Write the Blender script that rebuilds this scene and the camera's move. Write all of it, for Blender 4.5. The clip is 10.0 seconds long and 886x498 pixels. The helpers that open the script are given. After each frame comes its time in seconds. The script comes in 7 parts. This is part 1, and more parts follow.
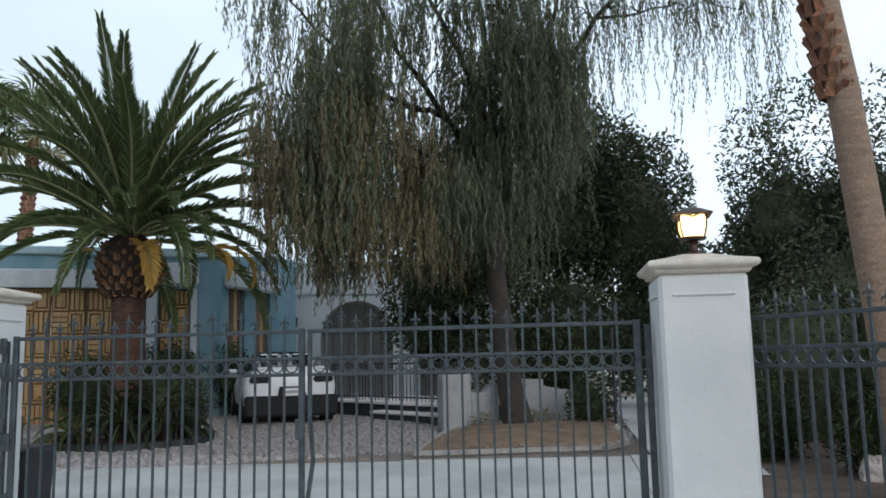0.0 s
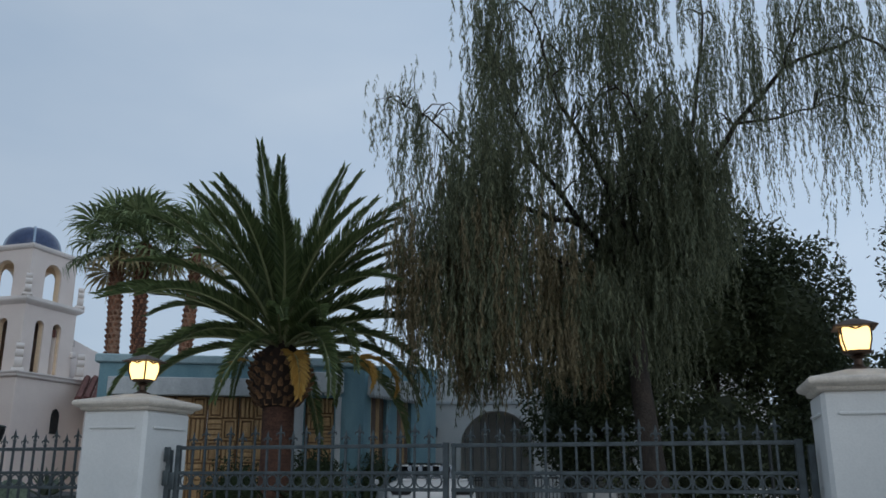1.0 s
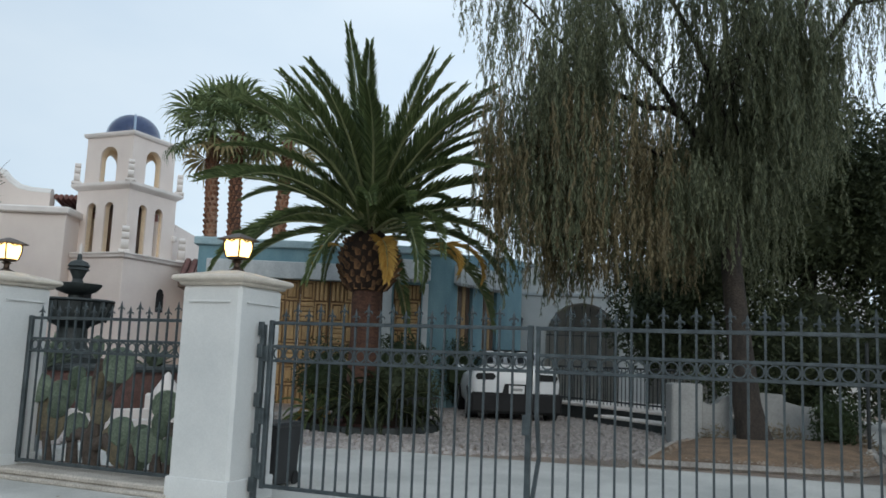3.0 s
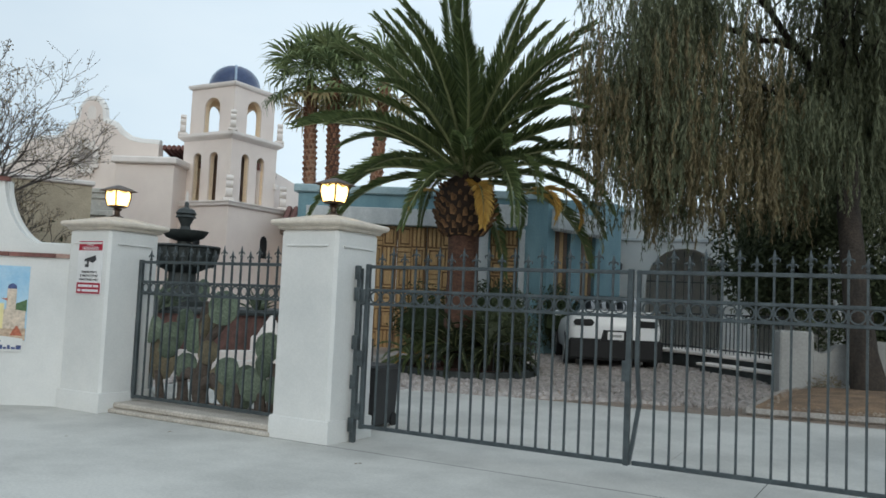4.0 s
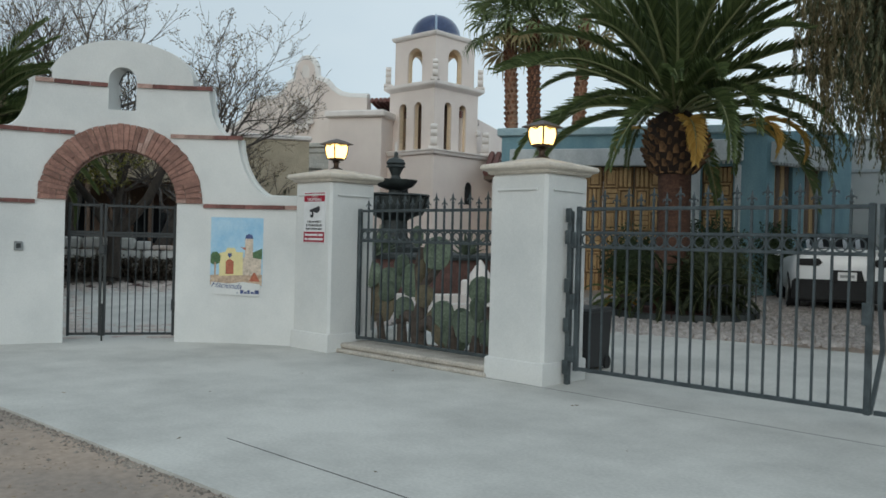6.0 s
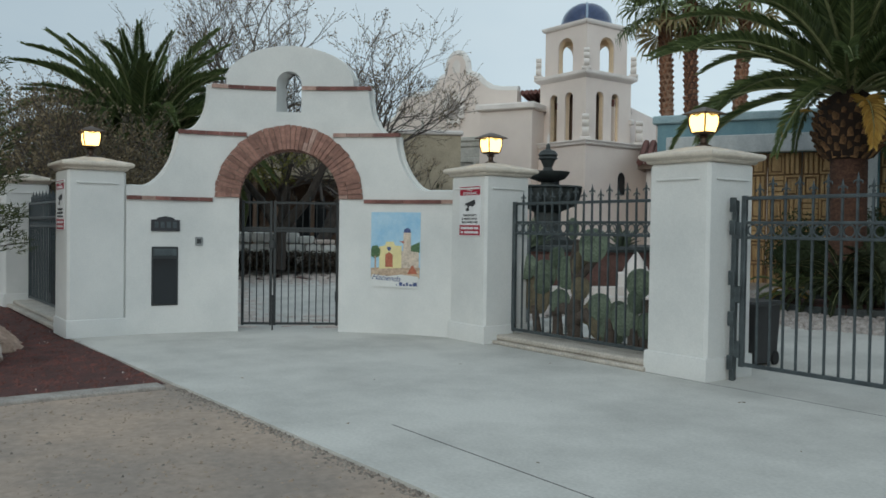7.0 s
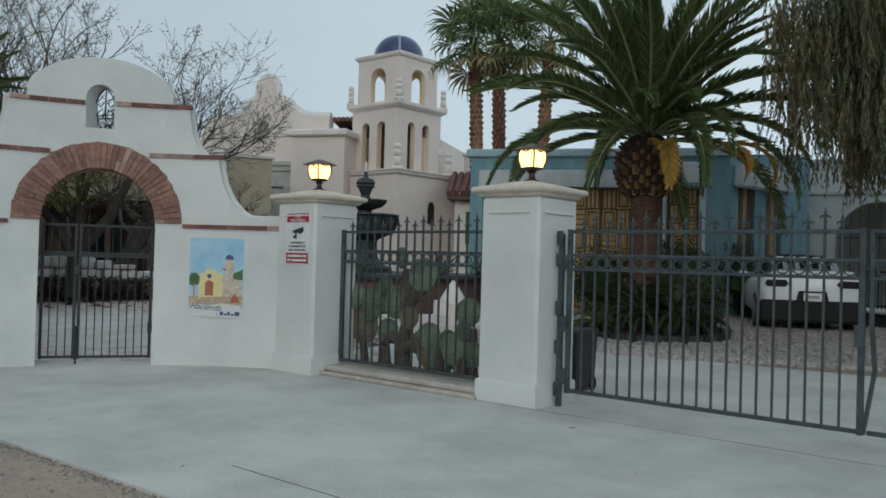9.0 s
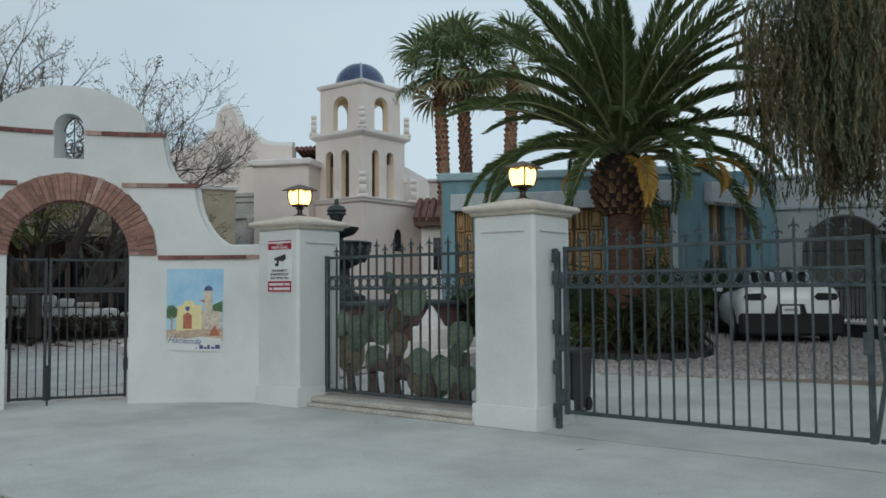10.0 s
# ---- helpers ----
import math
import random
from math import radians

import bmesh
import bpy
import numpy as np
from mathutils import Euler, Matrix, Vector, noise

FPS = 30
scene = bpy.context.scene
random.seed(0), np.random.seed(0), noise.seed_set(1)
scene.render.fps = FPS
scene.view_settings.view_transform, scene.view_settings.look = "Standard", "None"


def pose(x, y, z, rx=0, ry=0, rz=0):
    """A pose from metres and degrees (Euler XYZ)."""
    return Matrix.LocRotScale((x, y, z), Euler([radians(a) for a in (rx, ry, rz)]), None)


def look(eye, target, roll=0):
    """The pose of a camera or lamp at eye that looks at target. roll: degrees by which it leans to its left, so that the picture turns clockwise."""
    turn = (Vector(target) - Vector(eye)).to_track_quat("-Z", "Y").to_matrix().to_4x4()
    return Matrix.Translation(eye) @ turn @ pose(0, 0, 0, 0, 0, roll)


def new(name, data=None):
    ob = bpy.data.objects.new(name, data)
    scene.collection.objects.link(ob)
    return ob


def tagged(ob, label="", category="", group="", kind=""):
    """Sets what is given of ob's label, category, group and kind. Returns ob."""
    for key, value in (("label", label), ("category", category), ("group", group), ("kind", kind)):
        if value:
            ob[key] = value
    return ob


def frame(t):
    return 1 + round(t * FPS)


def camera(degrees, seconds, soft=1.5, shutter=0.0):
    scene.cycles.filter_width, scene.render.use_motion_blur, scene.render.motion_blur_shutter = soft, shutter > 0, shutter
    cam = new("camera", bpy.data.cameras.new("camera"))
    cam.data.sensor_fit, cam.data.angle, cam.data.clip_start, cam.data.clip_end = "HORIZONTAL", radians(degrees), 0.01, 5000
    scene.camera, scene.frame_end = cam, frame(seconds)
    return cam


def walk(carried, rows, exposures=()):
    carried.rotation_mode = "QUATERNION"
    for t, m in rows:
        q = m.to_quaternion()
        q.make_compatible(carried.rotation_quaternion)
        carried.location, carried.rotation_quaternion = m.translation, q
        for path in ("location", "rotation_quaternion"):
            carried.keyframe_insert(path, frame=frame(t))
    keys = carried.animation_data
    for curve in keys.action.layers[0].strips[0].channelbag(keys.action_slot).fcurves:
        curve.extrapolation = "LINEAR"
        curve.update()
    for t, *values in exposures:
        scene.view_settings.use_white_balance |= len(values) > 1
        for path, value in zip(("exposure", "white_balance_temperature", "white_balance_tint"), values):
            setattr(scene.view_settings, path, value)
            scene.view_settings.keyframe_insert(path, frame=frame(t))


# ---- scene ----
cam = camera(56.3, 10.0, soft=1.65)
# seconds, x, y, z, yaw, pitch, roll
PATH = [
    (0, 0.214, -0.163, 1.674, 7.63, 7.74, 1.24),
    (0.3, 0.225, -0.190, 1.737, 8.48, 10.90, 1.61),
    (0.5, 0.233, -0.189, 1.747, 11.08, 12.74, 1.03),
    (1, 0.184, -0.258, 1.724, 17.03, 15.22, -0.06),
    (1.5, 0.158, -0.212, 1.695, 21.78, 16.07, -0.91),
    (2, 0.151, -0.184, 1.658, 22.27, 13.52, -1.61),
    (2.5, 0.178, -0.174, 1.643, 22.28, 10.68, -2.08),
    (2.7, 0.169, -0.172, 1.636, 22.25, 9.32, -2.23),
    (3.8, 0.104, 0.004, 1.615, 27.45, 4.83, -2.52),
    (4, 0.093, 0.010, 1.606, 29.48, 3.84, -2.57),
    (4.5, 0.070, -0.003, 1.609, 33.25, 2.31, -2.08),
    (5, 0.017, 0.004, 1.591, 37.23, 0.32, -1.63),
    (5.5, 0.000, 0.000, 1.600, 41.18, -0.35, -1.47),
    (6.8, -0.015, -0.090, 1.602, 50.34, -1.09, -1.08),
    (7, -0.014, -0.113, 1.604, 53.75, -1.29, -0.84),
    (7.5, -0.066, -0.146, 1.608, 57.79, -1.58, -0.77),
    (8, -0.064, -0.120, 1.601, 58.34, -1.84, -1.29),
    (8.5, -0.208, -0.267, 1.621, 48.56, -0.97, -1.53),
    (9, -0.348, -0.316, 1.629, 40.14, 0.82, -1.58),
    (9.5, -0.566, -0.234, 1.595, 36.32, 2.04, -0.88),
    (10, -0.797, -0.360, 1.557, 37.39, 2.80, 0.36),
]
EXPOSURES = [(0.0, 0.32, 6300, 8), (0.3, 0.17, 6150, 8), (0.6, -0.4, 6000, 7.5), (1.0, -0.52, 5950, 7.5), (1.8, -0.45, 6080, 7.5), (2.2, 0.0, 6350, 6.5), (2.7, 0.13, 6400, 6), (4.0, 0.27, 6600, 4.5), (5.5, 0.08, 6650, 3.5), (7.0, -0.05, 6600, 1.5), (8.0, -0.05, 6600, 1.5), (8.6, -0.24, 6500, 1.5), (9.4, -0.19, 6500, 1.5), (10.0, -0.13, 6450, 1.5)]
walk(cam, [(t, pose(x, y, z, 90 + p, r, a)) for t, x, y, z, a, p, r in PATH], EXPOSURES)

# ---- light: an even overcast sky at dusk, a weak broad sun behind the cloud ----
world = bpy.data.worlds.new("overcast_sky")
scene.world = world
world.use_nodes = True
wn, wl = world.node_tree.nodes, world.node_tree.links
wn.clear()
w_out = wn.new("ShaderNodeOutputWorld")
w_bg = wn.new("ShaderNodeBackground")
w_sky = wn.new("ShaderNodeTexSky")
w_sky.sky_type, w_sky.sun_disc = "NISHITA", False
w_sky.sun_elevation, w_sky.sun_rotation = radians(24), radians(150)
w_co = wn.new("ShaderNodeTexCoord")
w_map = wn.new("ShaderNodeMapping")
w_map.inputs["Scale"].default_value = (1.0, 1.0, 2.6)
w_noise = wn.new("ShaderNodeTexNoise")
w_noise.inputs["Scale"].default_value, w_noise.inputs["Detail"].default_value = 1.7, 5
w_ramp = wn.new("ShaderNodeValToRGB")
w_ramp.color_ramp.elements[0].position, w_ramp.color_ramp.elements[0].color = 0.3, (0.57, 0.69, 0.845, 1)
w_ramp.color_ramp.elements[1].position, w_ramp.color_ramp.elements[1].color = 0.72, (0.77, 0.85, 0.945, 1)
w_dim = wn.new("ShaderNodeVectorMath")
w_dim.operation = "SCALE"
w_dim.inputs["Scale"].default_value = 0.08
w_mix = wn.new("ShaderNodeMixRGB")
w_mix.inputs["Fac"].default_value = 0.86
wl.new(w_co.outputs["Generated"], w_map.inputs["Vector"])
wl.new(w_map.outputs["Vector"], w_noise.inputs["Vector"])
wl.new(w_noise.outputs["Fac"], w_ramp.inputs["Fac"])
wl.new(w_sky.outputs["Color"], w_dim.inputs[0])
wl.new(w_dim.outputs["Vector"], w_mix.inputs["Color1"])
wl.new(w_ramp.outputs["Color"], w_mix.inputs["Color2"])
w_dot = wn.new("ShaderNodeVectorMath")
w_dot.operation = "DOT_PRODUCT"
w_dot.inputs[1].default_value = (0.8, 0.6, 0.0)
w_fac = wn.new("ShaderNodeMath")
w_fac.operation = "MULTIPLY_ADD"
w_fac.inputs[1].default_value, w_fac.inputs[2].default_value = 0.30, 1.0
w_tint = wn.new("ShaderNodeVectorMath")
w_tint.operation = "SCALE"
wl.new(w_co.outputs["Generated"], w_dot.inputs[0])
wl.new(w_dot.outputs["Value"], w_fac.inputs[0])
wl.new(w_mix.outputs["Color"], w_tint.inputs[0])
wl.new(w_fac.outputs["Value"], w_tint.inputs["Scale"])
wl.new(w_tint.outputs["Vector"], w_bg.inputs["Color"])
w_bg.inputs["Strength"].default_value = 1.02
wl.new(w_bg.outputs["Background"], w_out.inputs["Surface"])
sun = new("sun", bpy.data.lights.new("sun", "SUN"))
sun.data.energy, sun.data.angle, sun.data.color = 0.6, radians(25), (1.0, 0.96, 0.92)
sun.matrix_world = look((4, -6, 7), (-6, 10, 0))


# ---- materials ----
def material(name, base, other=None, scale=3.0, fine=40.0, rough=0.8, metal=0.0, bump=0.15, fine_mix=0.3, contrast=(0.35, 0.65), vary=0.0, streak=None, emit=0.0, spec=0.5):
    """Two-scale noise colour with fine relief. vary: how much pieces differ; streak: scale factors of the large noise."""
    m = bpy.data.materials.new(name)
    m.use_nodes = True
    n, l = m.node_tree.nodes, m.node_tree.links
    b = n["Principled BSDF"]
    other = other or tuple(c * 0.8 for c in base)
    co = n.new("ShaderNodeTexCoord")
    vec = co.outputs["Object"]
    if streak:
        mp = n.new("ShaderNodeMapping")
        mp.inputs["Scale"].default_value = streak
        l.new(vec, mp.inputs["Vector"])
        vec = mp.outputs["Vector"]
    big = n.new("ShaderNodeTexNoise")
    big.inputs["Scale"].default_value, big.inputs["Detail"].default_value, big.inputs["Roughness"].default_value = scale, 6, 0.6
    l.new(vec, big.inputs["Vector"])
    small = n.new("ShaderNodeTexNoise")
    small.inputs["Scale"].default_value, small.inputs["Detail"].default_value = fine, 4
    l.new(co.outputs["Object"], small.inputs["Vector"])
    ramp = n.new("ShaderNodeValToRGB")
    ramp.color_ramp.elements[0].position, ramp.color_ramp.elements[1].position = contrast
    ramp.color_ramp.elements[0].color, ramp.color_ramp.elements[1].color = (*other, 1), (*base, 1)
    l.new(big.outputs["Fac"], ramp.inputs["Fac"])
    grain = n.new("ShaderNodeMapRange")
    grain.inputs["From Min"].default_value, grain.inputs["From Max"].default_value = 0.3, 0.7
    grain.inputs["To Min"].default_value, grain.inputs["To Max"].default_value = 1 - fine_mix, 1 + fine_mix * 0.5
    l.new(small.outputs["Fac"], grain.inputs["Value"])
    mul = n.new("ShaderNodeVectorMath")
    mul.operation = "SCALE"
    l.new(ramp.outputs["Color"], mul.inputs[0])
    l.new(grain.outputs["Result"], mul.inputs["Scale"])
    col = mul.outputs["Vector"]
    if vary:
        info = n.new("ShaderNodeObjectInfo")
        rnd = n.new("ShaderNodeMapRange")
        rnd.inputs["To Min"].default_value, rnd.inputs["To Max"].default_value = 1 - vary, 1 + vary
        l.new(info.outputs["Random"], rnd.inputs["Value"])
        m2 = n.new("ShaderNodeVectorMath")
        m2.operation = "SCALE"
        l.new(col, m2.inputs[0])
        l.new(rnd.outputs["Result"], m2.inputs["Scale"])
        col = m2.outputs["Vector"]
    l.new(col, b.inputs["Base Color"])
    b.inputs["Roughness"].default_value, b.inputs["Metallic"].default_value = rough, metal
    b.inputs["Specular IOR Level"].default_value = spec
    if bump:
        bp = n.new("ShaderNodeBump")
        bp.inputs["Strength"].default_value, bp.inputs["Distance"].default_value = bump, 0.02
        l.new(small.outputs["Fac"], bp.inputs["Height"])
        l.new(bp.outputs["Normal"], b.inputs["Normal"])
    if emit:
        b.inputs["Emission Color"].default_value, b.inputs["Emission Strength"].default_value = (*base, 1), emit
    return m


def leaf_material(name, base, other, rough=0.6, light=0.25):
    """Foliage whose islands differ, with some light let through."""
    m = bpy.data.materials.new(name)
    m.use_nodes = True
    n, l = m.node_tree.nodes, m.node_tree.links
    b = n["Principled BSDF"]
    geo = n.new("ShaderNodeNewGeometry")
    ramp = n.new("ShaderNodeValToRGB")
    ramp.color_ramp.elements[0].color, ramp.color_ramp.elements[1].color = (*other, 1), (*base, 1)
    l.new(geo.outputs["Random Per Island"], ramp.inputs["Fac"])
    l.new(ramp.outputs["Color"], b.inputs["Base Color"])
    b.inputs["Roughness"].default_value, b.inputs["Specular IOR Level"].default_value = rough, 0.3
    tr = n.new("ShaderNodeBsdfTranslucent")
    l.new(ramp.outputs["Color"], tr.inputs["Color"])
    mx = n.new("ShaderNodeMixShader")
    mx.inputs["Fac"].default_value = light
    l.new(b.outputs["BSDF"], mx.inputs[1])
    l.new(tr.outputs["BSDF"], mx.inputs[2])
    l.new(mx.outputs["Shader"], n["Material Output"].inputs["Surface"])
    return m


STUCCO = material("white_stucco", (0.68, 0.68, 0.66), (0.57, 0.58, 0.57), 0.9, 55, 0.85, bump=0.13, fine_mix=0.05, contrast=(0.3, 0.6))
CAPSTONE = material("cast_stone_cap", (0.70, 0.63, 0.54), (0.55, 0.49, 0.42), 5, 60, 0.85, bump=0.2, fine_mix=0.12)
PINKISH = material("pink_cream_stucco", (0.78, 0.69, 0.63), (0.70, 0.61, 0.56), 0.5, 30, 0.88, bump=0.1, fine_mix=0.05)
TRIMWHITE = material("pale_plaster_trim", (0.80, 0.74, 0.70), (0.70, 0.65, 0.61), 1.2, 30, 0.85, bump=0.08, fine_mix=0.05)
GREYSTONE = material("grey_green_carved_stone", (0.55, 0.54, 0.50), (0.42, 0.42, 0.39), 2, 20, 0.85, bump=0.2)
# Cream with the warm light inside the bell tower painted into it.
CREAMLIT = material("lamplit_cream_plaster", (0.86, 0.71, 0.52), (0.80, 0.64, 0.45), 1, 30, 0.85)
# White plaster greyed to hold the shade of the pepper tree.
SHADEDWALL = material("tree_shaded_plaster", (0.40, 0.40, 0.385), (0.29, 0.29, 0.28), 1.3, 30, 0.88, bump=0.15, fine_mix=0.12)
DOMEBLUE = material("blue_glazed_dome_tile", (0.048, 0.072, 0.155), (0.028, 0.046, 0.11), 6, 60, 0.35, bump=0.1)
DOMERIB = material("pale_blue_rib_tile", (0.35, 0.45, 0.58), None, 4, 40, 0.4)
BLUE = material("faded_blue_stucco", (0.25, 0.395, 0.44), (0.15, 0.275, 0.32), 1.1, 25, 0.85, bump=0.15, fine_mix=0.12, streak=(1, 1, 0.35))
PALEBLUE = material("chalky_pale_blue_plaster", (0.42, 0.53, 0.56), (0.30, 0.42, 0.46), 1.5, 25, 0.85, bump=0.1, fine_mix=0.12)
LINTEL = material("weathered_white_plaster", (0.62, 0.64, 0.64), (0.46, 0.49, 0.50), 2, 30, 0.85, fine_mix=0.12, streak=(1, 1, 0.4))
CONCRETE = material("pale_concrete", (0.60, 0.585, 0.545), (0.45, 0.44, 0.41), 0.75, 35, 0.88, bump=0.1, fine_mix=0.1, contrast=(0.36, 0.6), vary=0.012)
JOINT = material("dark_joint_filler", (0.05, 0.047, 0.043), None, 5, 40, 0.95)
KERB = material("kerb_concrete", (0.55, 0.50, 0.44), (0.42, 0.38, 0.33), 3, 40, 0.9, bump=0.15)
DIRT = material("compacted_dirt", (0.405, 0.312, 0.245), (0.285, 0.236, 0.20), 0.5, 16, 0.95, bump=0.45, fine_mix=0.16, contrast=(0.4, 0.6))
MULCH = material("red_bark_mulch", (0.115, 0.042, 0.035), (0.06, 0.026, 0.023), 3, 45, 0.95, bump=0.6, fine_mix=0.45)
CHIPS = material("mulch_chip", (0.165, 0.06, 0.048), (0.08, 0.034, 0.028), 3, 30, 0.9)
EDGEGRIT = material("mixed_edge_grit", (0.40, 0.35, 0.30), (0.12, 0.10, 0.085), 25, 60, 0.95)
GRIT = material("pale_grit", (0.36, 0.28, 0.21), (0.22, 0.17, 0.13), 3, 30, 0.9)
FLAG = material("pinkish_flagstone", (0.60, 0.52, 0.47), (0.46, 0.39, 0.35), 3, 40, 0.85, bump=0.15)
STRIP = material("worn_edging_concrete", (0.40, 0.37, 0.335), (0.27, 0.24, 0.215), 4, 40, 0.92, bump=0.2, fine_mix=0.25)
COBBLE = material("river_cobble", (0.53, 0.48, 0.45), (0.30, 0.265, 0.245), 9, 40, 0.8, bump=0.15, vary=0.22)
MORTAR = material("cobble_bed_mortar", (0.40, 0.375, 0.35), (0.29, 0.27, 0.255), 3, 40, 0.95)
SAND = material("tan_island_gravel", (0.30, 0.195, 0.12), (0.15, 0.10, 0.066), 2.5, 35, 0.95, bump=0.5, fine_mix=0.3)
BRICK = material("rough_red_brick", (0.34, 0.185, 0.145), (0.215, 0.115, 0.092), 9, 60, 0.9, bump=0.4, fine_mix=0.25, vary=0.2)
BRICKPALE = material("lime_washed_brick", (0.46, 0.32, 0.27), (0.32, 0.20, 0.165), 9, 60, 0.9, bump=0.4, fine_mix=0.25, vary=0.2)
TRIMBRICK = material("dark_red_brick", (0.24, 0.105, 0.09), (0.15, 0.07, 0.06), 9, 60, 0.9, bump=0.4, fine_mix=0.25, vary=0.35)
MORTARPALE = material("brick_mortar", (0.24, 0.17, 0.145), None, 6, 60, 0.95)
GARDENWALL = material("dull_tan_plaster", (0.58, 0.50, 0.37), (0.44, 0.37, 0.27), 1, 30, 0.9)
PAVER = material("red_brick_paving", (0.25, 0.135, 0.115), (0.16, 0.09, 0.078), 6, 50, 0.9, vary=0.3)
IRON = material("slate_grey_painted_iron", (0.086, 0.105, 0.112), (0.045, 0.056, 0.061), 7, 70, 0.36, metal=0.3, bump=0.08, fine_mix=0.12)
IRONDARK = material("black_painted_iron", (0.035, 0.04, 0.042), None, 4, 70, 0.5, metal=0.2, bump=0.05)
BRONZE = material("dark_bronze_lantern", (0.10, 0.065, 0.045), None, 6, 60, 0.45, metal=0.6, bump=0.05)
GLOW = material("lit_lantern_glass", (1.0, 0.66, 0.24), (1.0, 0.58, 0.18), 3, 20, 0.4, bump=0, fine_mix=0.05, emit=3.4)
WOOD = material("honey_carved_wood", (0.57, 0.375, 0.175), (0.42, 0.255, 0.11), 3, 45, 0.6, bump=0.15, fine_mix=0.25, streak=(3, 3, 0.4), vary=0.12)
# Recesses of the door carving: their shade is painted in as darker wood.
WOODGROOVE = material("shaded_door_ground", (0.28, 0.165, 0.075), (0.18, 0.10, 0.045), 3, 45, 0.7, bump=0.15, streak=(3, 3, 0.4))
# Brown wood of doors and shutters; on the tower core it paints inside shade.
WOODDARK = material("brown_wood_and_core_shade", (0.20, 0.13, 0.09), (0.12, 0.08, 0.055), 3, 45, 0.65, bump=0.2, streak=(3, 3, 0.4), vary=0.15)
BASALT = material("dark_fountain_stone", (0.045, 0.055, 0.055), (0.025, 0.03, 0.03), 5, 30, 0.6, bump=0.3)
ROOFTILE = material("red_clay_roof_tile", (0.235, 0.105, 0.09), (0.14, 0.066, 0.058), 4, 30, 0.85, vary=0.2)
BARK = material("dark_furrowed_bark", (0.062, 0.048, 0.038), (0.03, 0.025, 0.021), 5, 25, 0.95, bump=0.8, fine_mix=0.4, streak=(1, 1, 0.25))
GREYBARK = material("grey_brown_twig_bark", (0.12, 0.10, 0.088), (0.07, 0.06, 0.052), 4, 25, 0.9, bump=0.3)
PALMBARK = material("palm_trunk_fibre", (0.115, 0.057, 0.037), (0.06, 0.03, 0.021), 6, 30, 0.95, bump=0.8, fine_mix=0.4, streak=(1, 1, 3))
PALMLIGHT = material("light_brown_palm_trunk", (0.40, 0.25, 0.17), (0.25, 0.15, 0.10), 5, 30, 0.95, bump=0.7, fine_mix=0.35, streak=(1, 1, 3))
PALMGREY = material("smooth_grey_palm_trunk", (0.34, 0.235, 0.165), (0.23, 0.16, 0.115), 5, 30, 0.95, bump=0.5, fine_mix=0.25, streak=(1, 1, 4))
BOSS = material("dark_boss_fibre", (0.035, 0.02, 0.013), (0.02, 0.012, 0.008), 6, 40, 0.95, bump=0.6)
BOOT = material("cut_frond_stub", (0.30, 0.165, 0.075), (0.06, 0.03, 0.016), 4, 30, 0.9, bump=0.4, vary=0.35)
BOOTRED = material("rusty_palm_boot", (0.32, 0.15, 0.085), (0.16, 0.075, 0.045), 4, 30, 0.9, bump=0.4, vary=0.35)
FROND = leaf_material("date_palm_leaflet", (0.185, 0.235, 0.095), (0.06, 0.092, 0.037), rough=0.45)
SAGO = leaf_material("dark_sago_leaflet", (0.06, 0.075, 0.034), (0.02, 0.028, 0.014), rough=0.5)
FRONDDRY = leaf_material("dry_yellow_leaflet", (0.62, 0.42, 0.12), (0.44, 0.27, 0.07))
FAN = leaf_material("fan_palm_leaf", (0.25, 0.30, 0.14), (0.09, 0.125, 0.055), light=0.35)
FANDRY = leaf_material("straw_fan_palm_leaf", (0.44, 0.36, 0.19), (0.24, 0.20, 0.10), light=0.35)
# Midrib paler than the leaflets, the sheen along the frond's fold painted in.
RACHIS = material("sheen_pale_midrib", (0.25, 0.27, 0.13), None, 3, 20, 0.6)
PEPPER = leaf_material("pepper_tree_leaflet", (0.22, 0.235, 0.14), (0.095, 0.112, 0.068), light=0.33)
PEPPERTAN = leaf_material("browned_pepper_leaflet", (0.29, 0.24, 0.135), (0.15, 0.124, 0.072), light=0.33)
SHRUB = leaf_material("dark_olive_leaf", (0.10, 0.118, 0.062), (0.042, 0.052, 0.03))
SHRUBDARK = leaf_material("deep_green_leaf", (0.10, 0.122, 0.062), (0.036, 0.048, 0.026))
SHRUBGREEN = leaf_material("green_shrub_leaf", (0.06, 0.085, 0.035), (0.03, 0.045, 0.02))
CONIFER = leaf_material("conifer_spray", (0.125, 0.15, 0.06), (0.042, 0.058, 0.025))
DRYLEAF = leaf_material("dry_brown_leaf", (0.29, 0.225, 0.135), (0.125, 0.105, 0.068))
CACTUS = material("prickly_pear_skin", (0.165, 0.21, 0.145), (0.075, 0.105, 0.07), 5, 40, 0.6, bump=0.2, vary=0.3)
CACTUSOLD = material("browned_cactus_pad", (0.22, 0.18, 0.11), (0.13, 0.11, 0.07), 6, 40, 0.7, bump=0.3)
CACTUSWOOD = material("woody_cactus_stem", (0.13, 0.10, 0.08), (0.07, 0.055, 0.045), 6, 30, 0.9, bump=0.5)
BOULDER = material("pinkish_pale_boulder", (0.70, 0.63, 0.58), (0.50, 0.41, 0.36), 2.2, 14, 0.9, bump=0.8, fine_mix=0.3)
BOULDERTAN = material("tan_sandstone_boulder", (0.50, 0.37, 0.29), (0.33, 0.23, 0.18), 2.2, 14, 0.9, bump=0.8, fine_mix=0.3)
